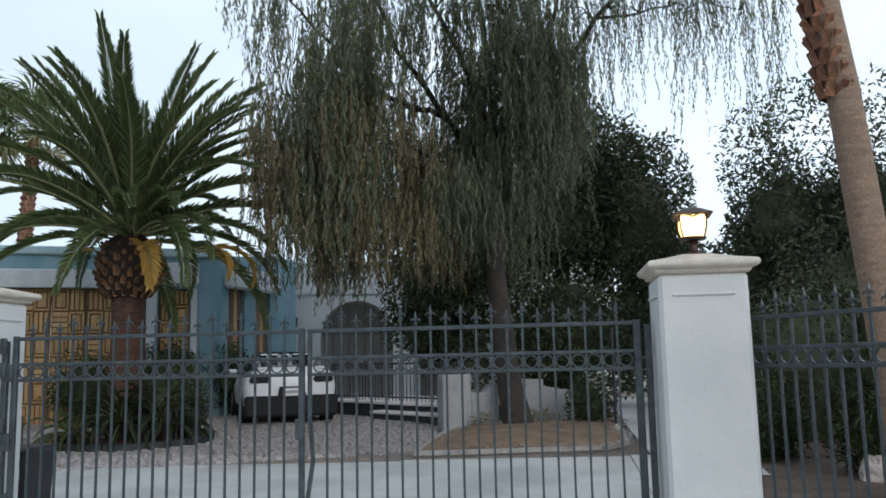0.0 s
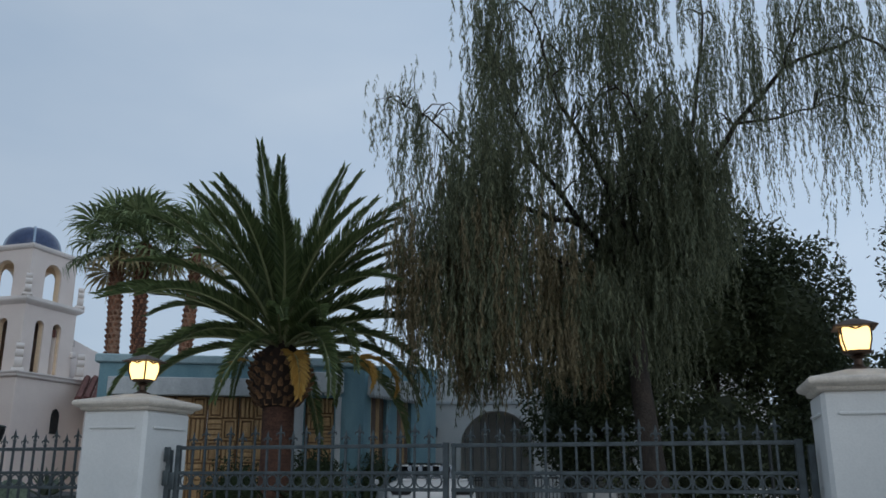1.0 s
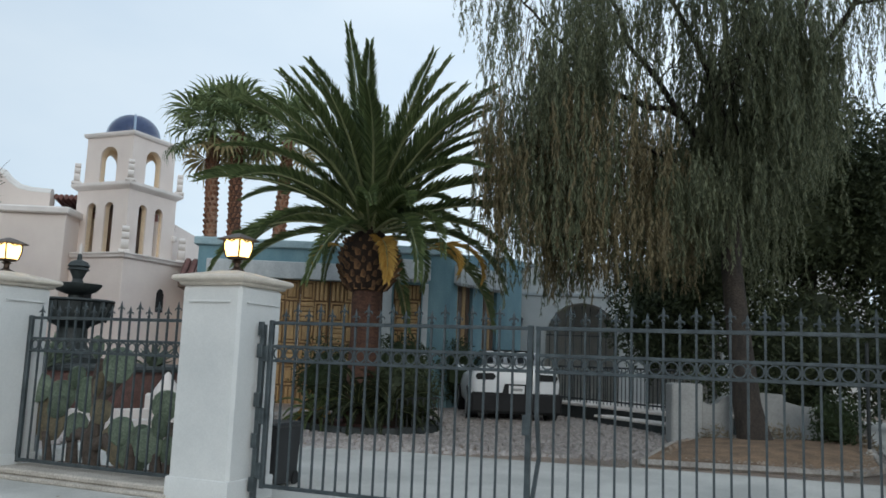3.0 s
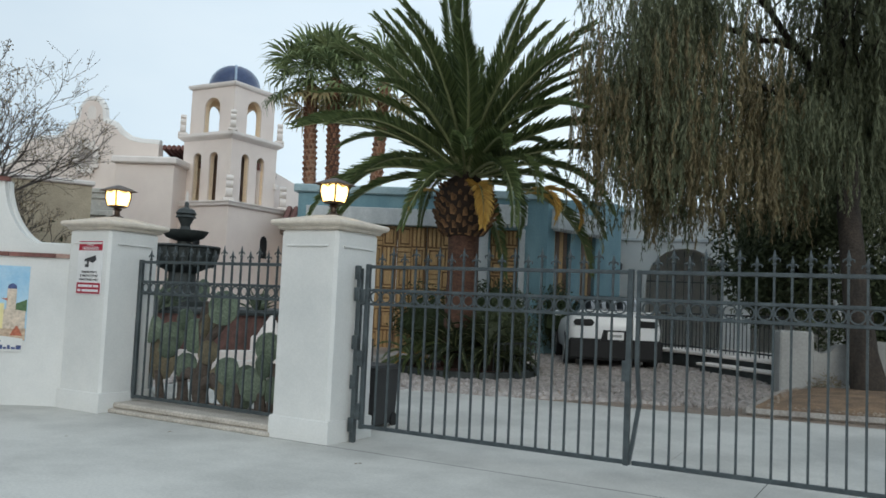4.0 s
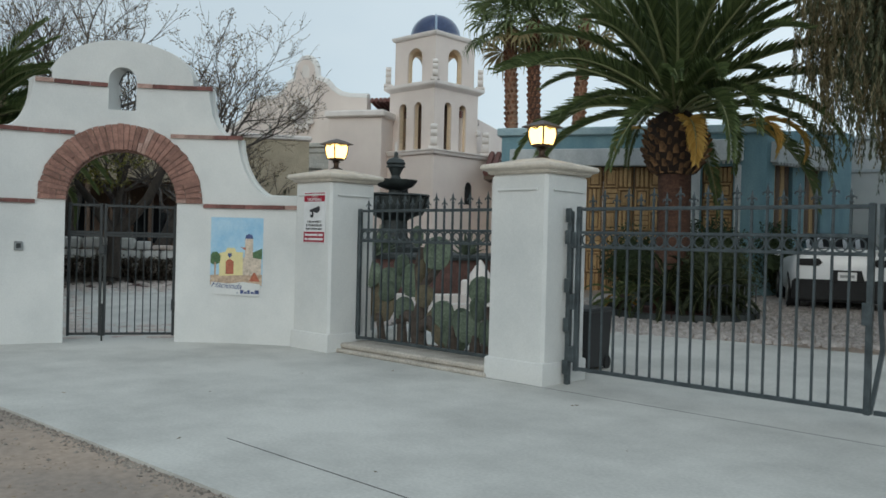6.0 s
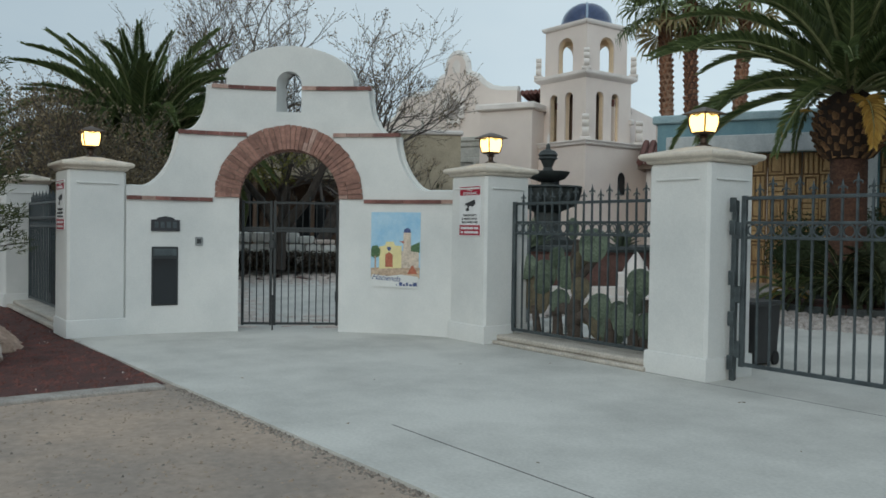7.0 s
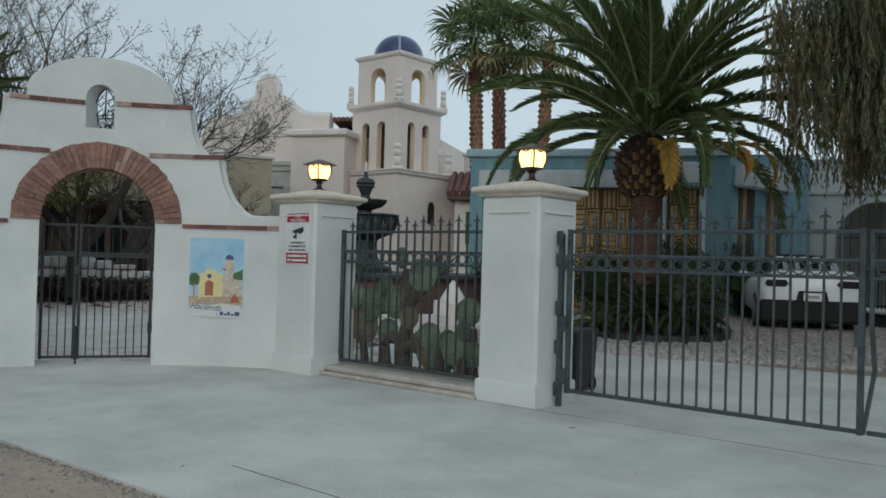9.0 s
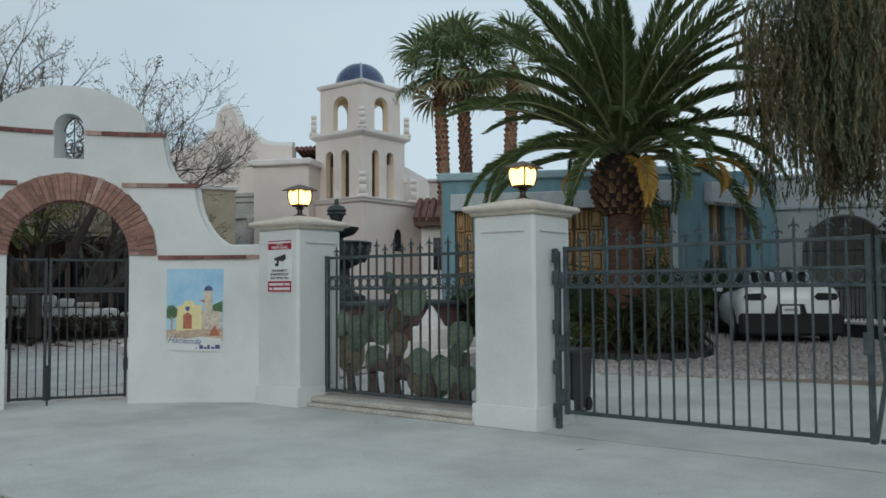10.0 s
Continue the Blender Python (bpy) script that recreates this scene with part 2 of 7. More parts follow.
PALEROCK = material("white_garden_rock", (0.68, 0.67, 0.64), (0.52, 0.51, 0.48), 4, 25, 0.9, bump=0.5, fine_mix=0.15)
BINPLASTIC = material("dark_grey_plastic", (0.025, 0.026, 0.028), None, 4, 50, 0.5, bump=0.05)
CARPAINT = material("white_car_paint", (0.78, 0.79, 0.80), (0.76, 0.77, 0.78), 2, 20, 0.25, bump=0, fine_mix=0.02)
CARBLACK = material("black_plastic_trim", (0.012, 0.012, 0.013), None, 4, 40, 0.8, bump=0)
RUBBER = material("tyre_rubber", (0.02, 0.02, 0.021), None, 4, 50, 0.85)
CARGLASS = material("tinted_car_glass", (0.02, 0.024, 0.028), None, 2, 10, 0.06, bump=0, fine_mix=0)
STEEL = material("bright_steel", (0.55, 0.56, 0.57), None, 4, 40, 0.3, metal=0.9, bump=0)
SIGNWHITE = material("white_sign_enamel", (0.76, 0.76, 0.76), None, 3, 20, 0.5, bump=0, fine_mix=0.03)
SIGNRED = material("red_sign_enamel", (0.36, 0.006, 0.03), (0.31, 0.006, 0.026), 3, 20, 0.5, bump=0, fine_mix=0.03)
SIGNBLACK = material("black_sign_ink", (0.03, 0.03, 0.035), None, 3, 20, 0.5, bump=0, fine_mix=0.03)
T_SKY = material("tile_picture_sky", (0.25, 0.47, 0.66), (0.42, 0.60, 0.72), 3, 30, 0.4, bump=0, fine_mix=0.05)
T_YELLOW = material("tile_picture_yellow", (0.74, 0.64, 0.32), (0.66, 0.58, 0.30), 4, 30, 0.4, bump=0, fine_mix=0.05)
T_RED = material("tile_picture_red", (0.45, 0.13, 0.07), None, 4, 30, 0.4, bump=0)
T_TAN = material("tile_picture_ground", (0.55, 0.42, 0.30), (0.40, 0.28, 0.20), 8, 30, 0.4, bump=0)
T_GREEN = material("tile_picture_green", (0.07, 0.15, 0.06), None, 8, 30, 0.4, bump=0)
T_PALE = material("tile_picture_tower", (0.62, 0.52, 0.42), None, 8, 30, 0.4, bump=0)
T_BLUE = material("tile_picture_blue_ink", (0.05, 0.08, 0.22), None, 8, 30, 0.4, bump=0)
GREYMETAL = material("galvanised_box", (0.30, 0.31, 0.31), None, 4, 40, 0.4, metal=0.5)


# ---- mesh building ----
class Geo:
    """Vertices and faces of one mesh."""

    def __init__(self):
        self.v, self.f = [], []

    def add(self, verts, faces):
        k = len(self.v)
        self.v.extend(tuple(p) for p in verts)
        self.f.extend(tuple(i + k for i in f) for f in faces)
        return self

    def box(self, x0, y0, z0, x1, y1, z1, c=0.0):
        """A box, with chamfered edges of width c."""
        lo, hi = (x0, y0, z0), (x1, y1, z1)
        if c <= 0:
            p = [(x, y, z) for z in (z0, z1) for y in (y0, y1) for x in (x0, x1)]
            return self.add(p, [(0, 2, 3, 1), (4, 5, 7, 6), (0, 1, 5, 4), (2, 6, 7, 3), (0, 4, 6, 2), (1, 3, 7, 5)])
        p, ids = [], {}
        for sx in (0, 1):
            for sy in (0, 1):
                for sz in (0, 1):
                    for ax in range(3):
                        q = [0, 0, 0]
                        for a, s in enumerate((sx, sy, sz)):
                            edge = (lo, hi)[s][a]
                            q[a] = edge if a == ax else edge + (c if s == 0 else -c)
                        ids[sx, sy, sz, ax] = len(p)
                        p.append(tuple(q))
        f = []
        for ax in range(3):
            b, d = [a for a in range(3) if a != ax]
            for s in (0, 1):
                loop = []
                for tb, td in ((0, 0), (1, 0), (1, 1), (0, 1)):
                    k = [0, 0, 0]
                    k[ax], k[b], k[d] = s, tb, td
                    loop.append(ids[(*k, ax)])
                f.append(tuple(loop))
            for tb in (0, 1):
                for td in (0, 1):
                    k0, k1 = [0, 0, 0], [0, 0, 0]
                    k0[ax], k1[ax] = 0, 1
                    k0[b] = k1[b] = tb
                    k0[d] = k1[d] = td
                    f.append((ids[(*k0, b)], ids[(*k1, b)], ids[(*k1, d)], ids[(*k0, d)]))
        for sx in (0, 1):
            for sy in (0, 1):
                for sz in (0, 1):
                    f.append(tuple(ids[sx, sy, sz, a] for a in range(3)))
        return self.add(p, f)

    def tube(self, pts, radii, sides=6, caps=True):
        """A tube along points; radii: one, or one for each."""
        pts = [Vector(p) for p in pts]
        if not hasattr(radii, "__len__"):
            radii = [radii] * len(pts)
        p, f = [], []
        side = None
        for i, c in enumerate(pts):
            d = (pts[min(i + 1, len(pts) - 1)] - pts[max(i - 1, 0)]).normalized()
            if side is None:
                side = d.orthogonal().normalized()
            side = (side - d * side.dot(d))
            side = side.normalized() if side.length > 1e-6 else d.orthogonal().normalized()
            up = d.cross(side)
            for k in range(sides):
                a = 2 * math.pi * k / sides
                p.append(c + (side * math.cos(a) + up * math.sin(a)) * radii[i])
        for i in range(len(pts) - 1):
            for k in range(sides):
                m = (k + 1) % sides
                f.append((i * sides + k, i * sides + m, (i + 1) * sides + m, (i + 1) * sides + k))
        if caps:
            f.append(tuple(range(sides - 1, -1, -1)))
            f.append(tuple(range((len(pts) - 1) * sides, len(pts) * sides)))
        return self.add(p, f)

    def lathe(self, profile, centre=(0, 0, 0), sides=24, turn=0.0, square=False):
        """A solid of revolution of (radius, z) pairs; square: four sides whose half width is the radius."""
        n = 4 if square else sides
        k0 = math.sqrt(2) if square else 1
        a0 = math.pi / 4 if square else 0
        p, f = [], []
        for r, z in profile:
            for k in range(n):
                a = a0 + turn + 2 * math.pi * k / n
                p.append((centre[0] + k0 * r * math.cos(a), centre[1] + k0 * r * math.sin(a), centre[2] + z))
        for i in range(len(profile) - 1):
            for k in range(n):
                m = (k + 1) % n
                f.append((i * n + k, i * n + m, (i + 1) * n + m, (i + 1) * n + k))
        f.append(tuple(range(n - 1, -1, -1)))
        f.append(tuple(range((len(profile) - 1) * n, len(profile) * n)))
        return self.add(p, f)

    def ring(self, centre, radius, thick, depth, axis="y", sides=14):
        """A flat square-sectioned ring facing along y."""
        p, f = [], []
        for k in range(sides):
            a = 2 * math.pi * k / sides
            for r in (radius - thick, radius):
                for y in (-depth / 2, depth / 2):
                    p.append((centre[0] + r * math.cos(a), centre[1] + y, centre[2] + r * math.sin(a)))
        for k in range(sides):
            a, b = 4 * k, 4 * ((k + 1) % sides)
            f += [(a, b, b + 2, a + 2), (a + 1, a + 3, b + 3, b + 1), (a, a + 1, b + 1, b), (a + 2, b + 2, b + 3, a + 3)]
        return self.add(p, f)

    def prism(self, outline, y0, y1):
        """An outline of (x, z) pairs drawn out from y0 to y1."""
        n = len(outline)
        p = [(x, y0, z) for x, z in outline] + [(x, y1, z) for x, z in outline]
        f = [tuple(range(n)), tuple(range(2 * n - 1, n - 1, -1))]
        f += [(i, n + i, n + (i + 1) % n, (i + 1) % n) for i in range(n)]
        return self.add(p, f)

    def blob(self, centre, size, rough=0.15, seg=12, rings=8, seed=0):
        """An uneven rounded lump."""
        p, f = [], []
        for i in range(rings + 1):
            th = math.pi * i / rings
            for k in range(seg):
                ph = 2 * math.pi * k / seg
                d = Vector((math.sin(th) * math.cos(ph), math.sin(th) * math.sin(ph), math.cos(th)))
                s = 1 + rough * 2 * noise.noise(d * 1.7 + Vector((seed * 7.3, seed * 3.1, 0))) + rough * noise.noise(d * 4 + Vector((seed, 0, 5)))
                p.append((centre[0] + d.x * size[0] * s, centre[1] + d.y * size[1] * s, centre[2] + d.z * size[2] * s))
        for i in range(rings):
            for k in range(seg):
                m = (k + 1) % seg
                f.append((i * seg + k, (i + 1) * seg + k, (i + 1) * seg + m, i * seg + m))
        return self.add(p, f)

    def mesh(self, name, mat, smooth=35):
        me = bpy.data.meshes.new(name)
        me.from_pydata([tuple(p) for p in self.v], [], self.f)
        bm = bmesh.new()
        bm.from_mesh(me)
        if len(bm.faces) < 20000:
            bmesh.ops.recalc_face_normals(bm, faces=bm.faces)
        bm.to_mesh(me)
        bm.free()
        if smooth:
            me.polygons.foreach_set("use_smooth", [True] * len(me.polygons))
            me.set_sharp_from_angle(angle=radians(smooth))
        me.materials.append(mat)
        return me


def part(name, geo, mat, parent=None, label="", smooth=35, m=None):
    """One mesh object, under a thing or a part. geo: a Geo, or a mesh to share."""
    me = geo.mesh(name, mat, smooth) if isinstance(geo, Geo) else geo
    ob = new(name, me)
    if parent:
        ob.parent = parent
    if m is not None:
        ob.matrix_basis = m
    return tagged(ob, label)


def thing(name, label, category, m=None, group="", kind=""):
    ob = new(name)
    ob.empty_display_size = 0.2
    if m is not None:
        ob.matrix_basis = m
    return tagged(ob, label, category, group, kind)


def write(name, text, size, mat, parent, m, depth=0.002, slant=0.0):
    """Letters in the built-in font, as one mesh."""
    cu = bpy.data.curves.new(name, "FONT")
    cu.body, cu.size, cu.extrude, cu.align_x, cu.align_y, cu.shear = text, size, depth, "CENTER", "CENTER", slant
    tmp = bpy.data.objects.new(name, cu)
    scene.collection.objects.link(tmp)
    me = bpy.data.meshes.new_from_object(tmp.evaluated_get(bpy.context.evaluated_depsgraph_get()))
    bpy.data.objects.remove(tmp)
    me.materials.clear()
    me.materials.append(mat)
    return part(name, me, mat, parent, m=m)


def rise(y):
    """The ground's height: level at the street, rising a little behind the gate."""
    return 0.42 * min(1.0, max(0.0, (y - 9) / 8.5))

# ---- ground ----
def ground_sheet(name, x0, x1, ys, mat, lift, label, category, xs=None):
    g = Geo()
    xs = xs or [x0, x1]
    p = [(x, y, rise(y) + lift) for y in ys for x in xs]
    n = len(xs)
    f = [(j * n + i, j * n + i + 1, (j + 1) * n + i + 1, (j + 1) * n + i) for j in range(len(ys) - 1) for i in range(n - 1)]
    g.add(p, f)
    return tagged(part(name, g, mat), label, category, kind="structure")


ground_sheet("ground", -900, 900, [-900, -60, -20, 0, 9, 12, 15, 18, 40, 120, 900], DIRT, -0.03, "tan compacted dirt ground along the street", "ground", xs=[-900, -200, -60, -30, -15, 0, 15, 30, 60, 200, 900])

# concrete forecourt in panels with open joints
PAVE = tagged(new("pavement"), "pale grey concrete forecourt and driveway in large panels", "pavement", kind="structure")
bed = Geo()
for ya, yb, lift in ((3.2, 9.0, -0.0015), (9.0, 12.0, -0.03)):
    bed.add([(-12.9, ya, rise(ya) + lift), (9, ya, rise(ya) + lift), (9, yb, rise(yb) + lift), (-12.9, yb, rise(yb) + lift)], [(0, 1, 2, 3)])
part("joint_bed", bed, JOINT, PAVE)
XB = [-13.0, -9.4, -5.75, -2.2, 1.3, 4.9, 9.0]
# x from and to, y from and to; the long joints stop where the slabs run on unbroken
for xa, xb, ya, yb, street in ((-13.0, -5.72, 2.64, 7.439, True), (-5.72, 9.0, 2.64, 3.572, True), (-5.72, 9.0, 3.588, 7.439, False), (-13.0, -1.135, 7.461, 8.994, False), (-1.125, 9.0, 7.461, 8.994, False)):
    g = Geo().box(xa, ya, -0.12, xb, yb, 0)
    if street:
        g.v = [(x, 2.56 + 0.031 * (x + 12.4) + (y - ya) if y < ya + 0.1 else y, z) for x, y, z in g.v]
    part("concrete_panel", g, CONCRETE, PAVE, smooth=0)
for i in range(1, 6):
    ya, yb, x0, x1 = 9.006, 12.55 + 0.37 * (i - 2.6), XB[i] + 0.006, XB[i + 1] - 0.006
    za, zb = rise(ya), rise(yb)
    g = Geo().add([(x0, ya, za), (x1, ya, za), (x1, yb + 0.35 * (x1 - x0) / 3.5, zb), (x0, yb, zb), (x0, ya, -0.2), (x1, ya, -0.2), (x1, yb + 0.35, -0.2), (x0, yb, -0.2)],
                  [(0, 1, 2, 3), (4, 7, 6, 5), (0, 4, 5, 1), (1, 5, 6, 2), (2, 6, 7, 3), (3, 7, 4, 0)])
    part("concrete_panel", g, CONCRETE, PAVE, smooth=0)

# red mulch bed with its concrete strip
ground_sheet("mulch_bed", -60, -8.52, [-30, 0, 2.62], MULCH, -0.016, "dark red bark mulch bed beside the pavement", "mulch")
g = Geo()
for k in range(9):
    ya = 2.55 - k * 1.5
    g.box(-8.56, ya - 1.485, -0.1, -8.30, ya, 0.004, 0.01)
tagged(part("kerb_strip", g, STRIP), "low pale concrete edging strip along the mulch bed", "kerb", kind="structure")
# mulch behind the fence
ground_sheet("garden_bed", -60, -13.2, [3.4, 9, 18, 30], MULCH, -0.018, "dark mulch ground behind the fence", "garden bed")


GARDENSOIL = material("brown_garden_soil", (0.17, 0.12, 0.085), (0.09, 0.065, 0.05), 2, 40, 0.95, bump=0.5, fine_mix=0.4)
bed = [(1.95, 8.0), (4.4, 4.55), (16, 4.55), (16, 9), (16, 16), (2.4, 16), (1.7, 12.6), (1.75, 9.0)]
g = Geo().add([(x, y, rise(y) + 0.012) for x, y in bed] + [(2.0, 9.0, 0.012)], [(0, 1, 2, 3, 8), (0, 8, 7), (8, 3, 4, 5, 6, 7)])
tagged(part("planting_bed", g, GARDENSOIL), "brown soil planting bed behind the street fence", "garden bed", kind="structure")


def scatter(name, count, area, size, mat, label, category, flat=0.5, seed=1, lift=0.0):
    rnd = random.Random(seed)
    g = Geo()
    for _ in range(count):
        x, y = rnd.uniform(area[0], area[1]), rnd.uniform(area[2], area[3])
        s = size * rnd.uniform(0.4, 1.5)
        a = rnd.uniform(0, math.pi)
        dx, dy = s * math.cos(a), s * math.sin(a)
        k = rnd.uniform(0.3, 0.8)
        z = rise(y) + lift
        h = s * flat * rnd.uniform(0.5, 1.2)
        p = [(x + dx, y + dy, z), (x - dy * k, y + dx * k, z), (x - dx, y - dy, z), (x + dy * k, y - dx * k, z), (x + dx * 0.2, y + dy * 0.3, z + h)]
        g.add(p, [(0, 1, 4), (1, 2, 4), (2, 3, 4), (3, 0, 4)])
    return tagged(part(name, g, mat, smooth=0), label, category, kind="stuff")


scatter("mulch_chips", 9000, (-19, -8.6, -3.0, 2.6), 0.035, CHIPS, "loose red bark chips lying on the bed", "mulch chips", 0.5, 3, -0.018)
scatter("pale_pebbles", 130, (-14, -8.6, -1.0, 2.6), 0.018, BOULDER, "small pale pebbles scattered on the mulch", "pebbles", 0.7, 4, -0.02)
scatter("dirt_grit", 6000, (-8.3, 4, -2.5, 2.62), 0.014, GRIT, "fine pale grit scattered on the dirt", "grit", 0.6, 5, -0.03)
rnd = random.Random(17)
g = Geo()
for _ in range(2600):
    x = rnd.uniform(-8.3, 4.5)
    y = 2.56 + 0.031 * (x + 12.4) - abs(rnd.gauss(0, 0.07)) + 0.01
    s, a = rnd.uniform(0.006, 0.022), rnd.uniform(0, 3.14)
    u, v = s * math.cos(a), s * math.sin(a)
    g.add([(x + u, y + v, -0.031), (x - v, y + u, -0.031), (x - u, y - v, -0.031), (x + v, y - u, -0.031), (x, y, -0.03 + s * rnd.uniform(0.5, 1.1))], [(0, 1, 4), (1, 2, 4), (2, 3, 4), (3, 0, 4)])
tagged(part("edge_rubble", g, EDGEGRIT, smooth=0), "crumbled dark and pale grit along the slab's edge", "gravel", kind="stuff")
scatter("dirt_clods", 500, (-8.2, 4, -2.0, 2.6), 0.022, EDGEGRIT, "small clods and stones lying on the dirt", "stones", 0.7, 25, -0.03)
scatter("dry_leaves", 34, (-9, 3, 0.5, 7.3), 0.02, DRYLEAF, "few dry leaves and twigs lying on the concrete", "leaves", 0.25, 6, 0.002)


# ---- pillars ----
def pillar(label, x, y, half=0.42):
    m = pose(x, y, 0)
    t = thing("gate_pillar", label, "pillar", m, "gate pillars")
    g = Geo().box(-half, -half, 0.0, half, half, 2.40, 0.035)
    part("shaft", g, STUCCO, t, smooth=30)
    k = half + 0.016
    g = Geo().lathe([(k, 0.0), (k, 0.235), (k - 0.004, 0.25), (half - 0.02, 0.265)], square=True)
    part("plinth", g, STUCCO, t, smooth=20)
    for s in ((0, -1), (1, 0), (0, 1), (-1, 0)):
        g = Geo()
        if s[0] == 0:
            g.box(-half + 0.12, s[1] * (half + 0.012) - 0.012, 2.20, half - 0.12, s[1] * (half + 0.012) + 0.012, 2.225, 0.006)
        else:
            g.box(s[0] * (half + 0.012) - 0.012, -half + 0.12, 2.20, s[0] * (half + 0.012) + 0.012, half - 0.12, 2.225, 0.006)
        part("panel_moulding", g, STUCCO, t)
    prof = [(half + 0.005, 2.395), (half + 0.022, 2.405), (half + 0.03, 2.43), (half + 0.05, 2.436), (half + 0.08, 2.45), (half + 0.094, 2.475), (half + 0.088, 2.5), (half + 0.07, 2.514), (half + 0.02, 2.524), (half - 0.1, 2.553), (0.12, 2.60), (0.02, 2.60)]
    part("cap", Geo().lathe(prof, square=True), CAPSTONE, t, "moulded tan cast-stone cap", smooth=50)
    return t


pillar("white stucco gate pillar with moulded stone cap and red sign", -9.49, 7.69, 0.41)
pillar("white stucco gate pillar carrying the driveway gate hinges", -5.93, 7.88, 0.41)
pillar("white stucco gate pillar between driveway gate and side fence", 1.53, 7.70, 0.385)
pillar("white stucco pillar at the end of the arched wall", -12.91, 2.91, 0.40)
pillar("white stucco pillar standing along the side fence", -18.25, 2.90, 0.40)
pillar("white stucco pillar at the far end of side fence", -24.4, 2.90, 0.40)


def lantern(x, y, lit_label="bronze pier lantern, lit warm yellow, on a pillar cap"):
    t = thing("pillar_lantern", lit_label, "lantern", pose(x, y, 2.60, 0, 0, -4) @ Matrix.Diagonal((1.12, 1.12, 0.95, 1)), "pillar lanterns")
    part("base", Geo().lathe([(0.085, 0), (0.085, 0.012), (0.05, 0.03), (0.032, 0.05), (0.032, 0.10), (0.06, 0.12), (0.03, 0.14), (0.10, 0.15), (0.11, 0.165), (0.11, 0.175)], sides=12), BRONZE, t)
    g = Geo().lathe([(0.080, 0.175), (0.100, 0.27), (0.102, 0.34), (0.085, 0.40)], square=True)
    part("glass", g, GLOW, t, "glowing warm glass panes")
    for k in range(4):
        a = math.pi / 4 + math.pi / 2 * k
        c, s = 1.414 * math.cos(a), 1.414 * math.sin(a)
        part("mullion", Geo().tube([(0.083 * c, 0.083 * s, 0.17), (0.103 * c, 0.103 * s, 0.27), (0.105 * c, 0.105 * s, 0.34), (0.105 * c, 0.105 * s, 0.40)], 0.009, 4), BRONZE, t)
        b = math.pi / 2 * k
        for q in (-1, 1):
            u, v = math.cos(b), math.sin(b)
            w = q * 0.062
            pts = [(0.108 * u - v * q * 0.095, 0.108 * v + u * q * 0.095, 0.385), (0.108 * u - v * w, 0.108 * v + u * w, 0.392), (0.108 * u, 0.108 * v, 0.365)]
            part("arch_bar", Geo().tube(pts, 0.009, 4), BRONZE, t)
    part("roof", Geo().lathe([(0.10, 0.385), (0.155, 0.385), (0.158, 0.395), (0.08, 0.445), (0.02, 0.475), (0.005, 0.48)], square=True), BRONZE, t, "peaked dark bronze roof")
    return t


for lx, ly in ((-9.49, 7.69), (-5.91, 7.88), (1.53, 7.70), (-12.91, 2.91)):
    lantern(lx, ly)


# ---- arched gateway wall, curved in plan ----
ARC_C, ARC_R, ARC_A = Vector((-7.806, 3.093)), 4.70, 177.4


def on_arc(s, d, z):
    """A point at s metres along the wall's face, d behind it, z high."""
    a = radians(ARC_A) - s / ARC_R
    r = ARC_R + d
    return (ARC_C.x + r * math.cos(a), ARC_C.y + r * math.sin(a), z)


def arc_pose(s, d, z):
    """x along the wall to the right, y into it, z up."""
    a = radians(ARC_A) - s / ARC_R
    return Matrix.Translation(on_arc(s, d, z)) @ Matrix.Rotation(a - math.pi / 2, 4, "Z")


MID, OPEN_W, SPRING, RIN, ROUT = 2.40, 0.77, 2.09, 0.77, 1.14


def wall_top(s):
    """Height of the wall's stepped and scrolled silhouette."""
    u = abs(s - MID)
    if u < 0.97:
        return 3.80 + 0.62 * math.sqrt(max(0.0, 1 - (u / 0.985) ** 2))
    if u < 1.21:
        return 3.79
    if u < 1.56:
        k = (u - 1.21) / 0.35
        return 3.06 + 0.69 * (1 - math.sqrt(max(0, 1 - (1 - k) ** 2)))
    if u < 1.66:
        return 3.05
    if u < 2.15:
        k = (u - 1.66) / 0.49
        return 2.19 + 0.84 * (1 - math.sqrt(max(0, 1 - (1 - k) ** 2))) ** 0.8
    return 2.19


def wall_low(s):
    """Lower edge: the arched opening."""
    u = abs(s - MID)
    if u >= OPEN_W:
        return 0.0
    return SPRING + 0.76 * math.sqrt(max(0, 1 - (u / RIN) ** 2))


def hole(s):
    """The small arched window over the gate: its lower and upper edge."""
    u = abs(s - 2.37)
    if u > 0.19:
        return None
    return 3.40, 3.84 + math.sqrt(max(0.0, 0.19 ** 2 - u * u))


THICK = 0.34
cuts = {0.0, 5.03, MID - OPEN_W, MID + OPEN_W, MID - OPEN_W - 1e-4, MID + OPEN_W + 1e-4, 2.37 - 0.19, 2.37 + 0.19}
cuts |= {round(5.03 * k / 110, 4) for k in range(111)}
for u in (0.97, 1.21, 1.56, 1.66, 2.15):
    cuts |= {MID - u, MID + u, MID - u - 1e-4, MID + u + 1e-4}
for k in range(1, 14):
    cuts |= {MID + OPEN_W * math.cos(math.pi * k / 14), 2.37 + 0.19 * math.cos(math.pi * k / 14), MID + 0.97 * math.cos(math.pi * k / 14)}
cuts = sorted(c for c in cuts if 0 <= c <= 5.03)
g = Geo()
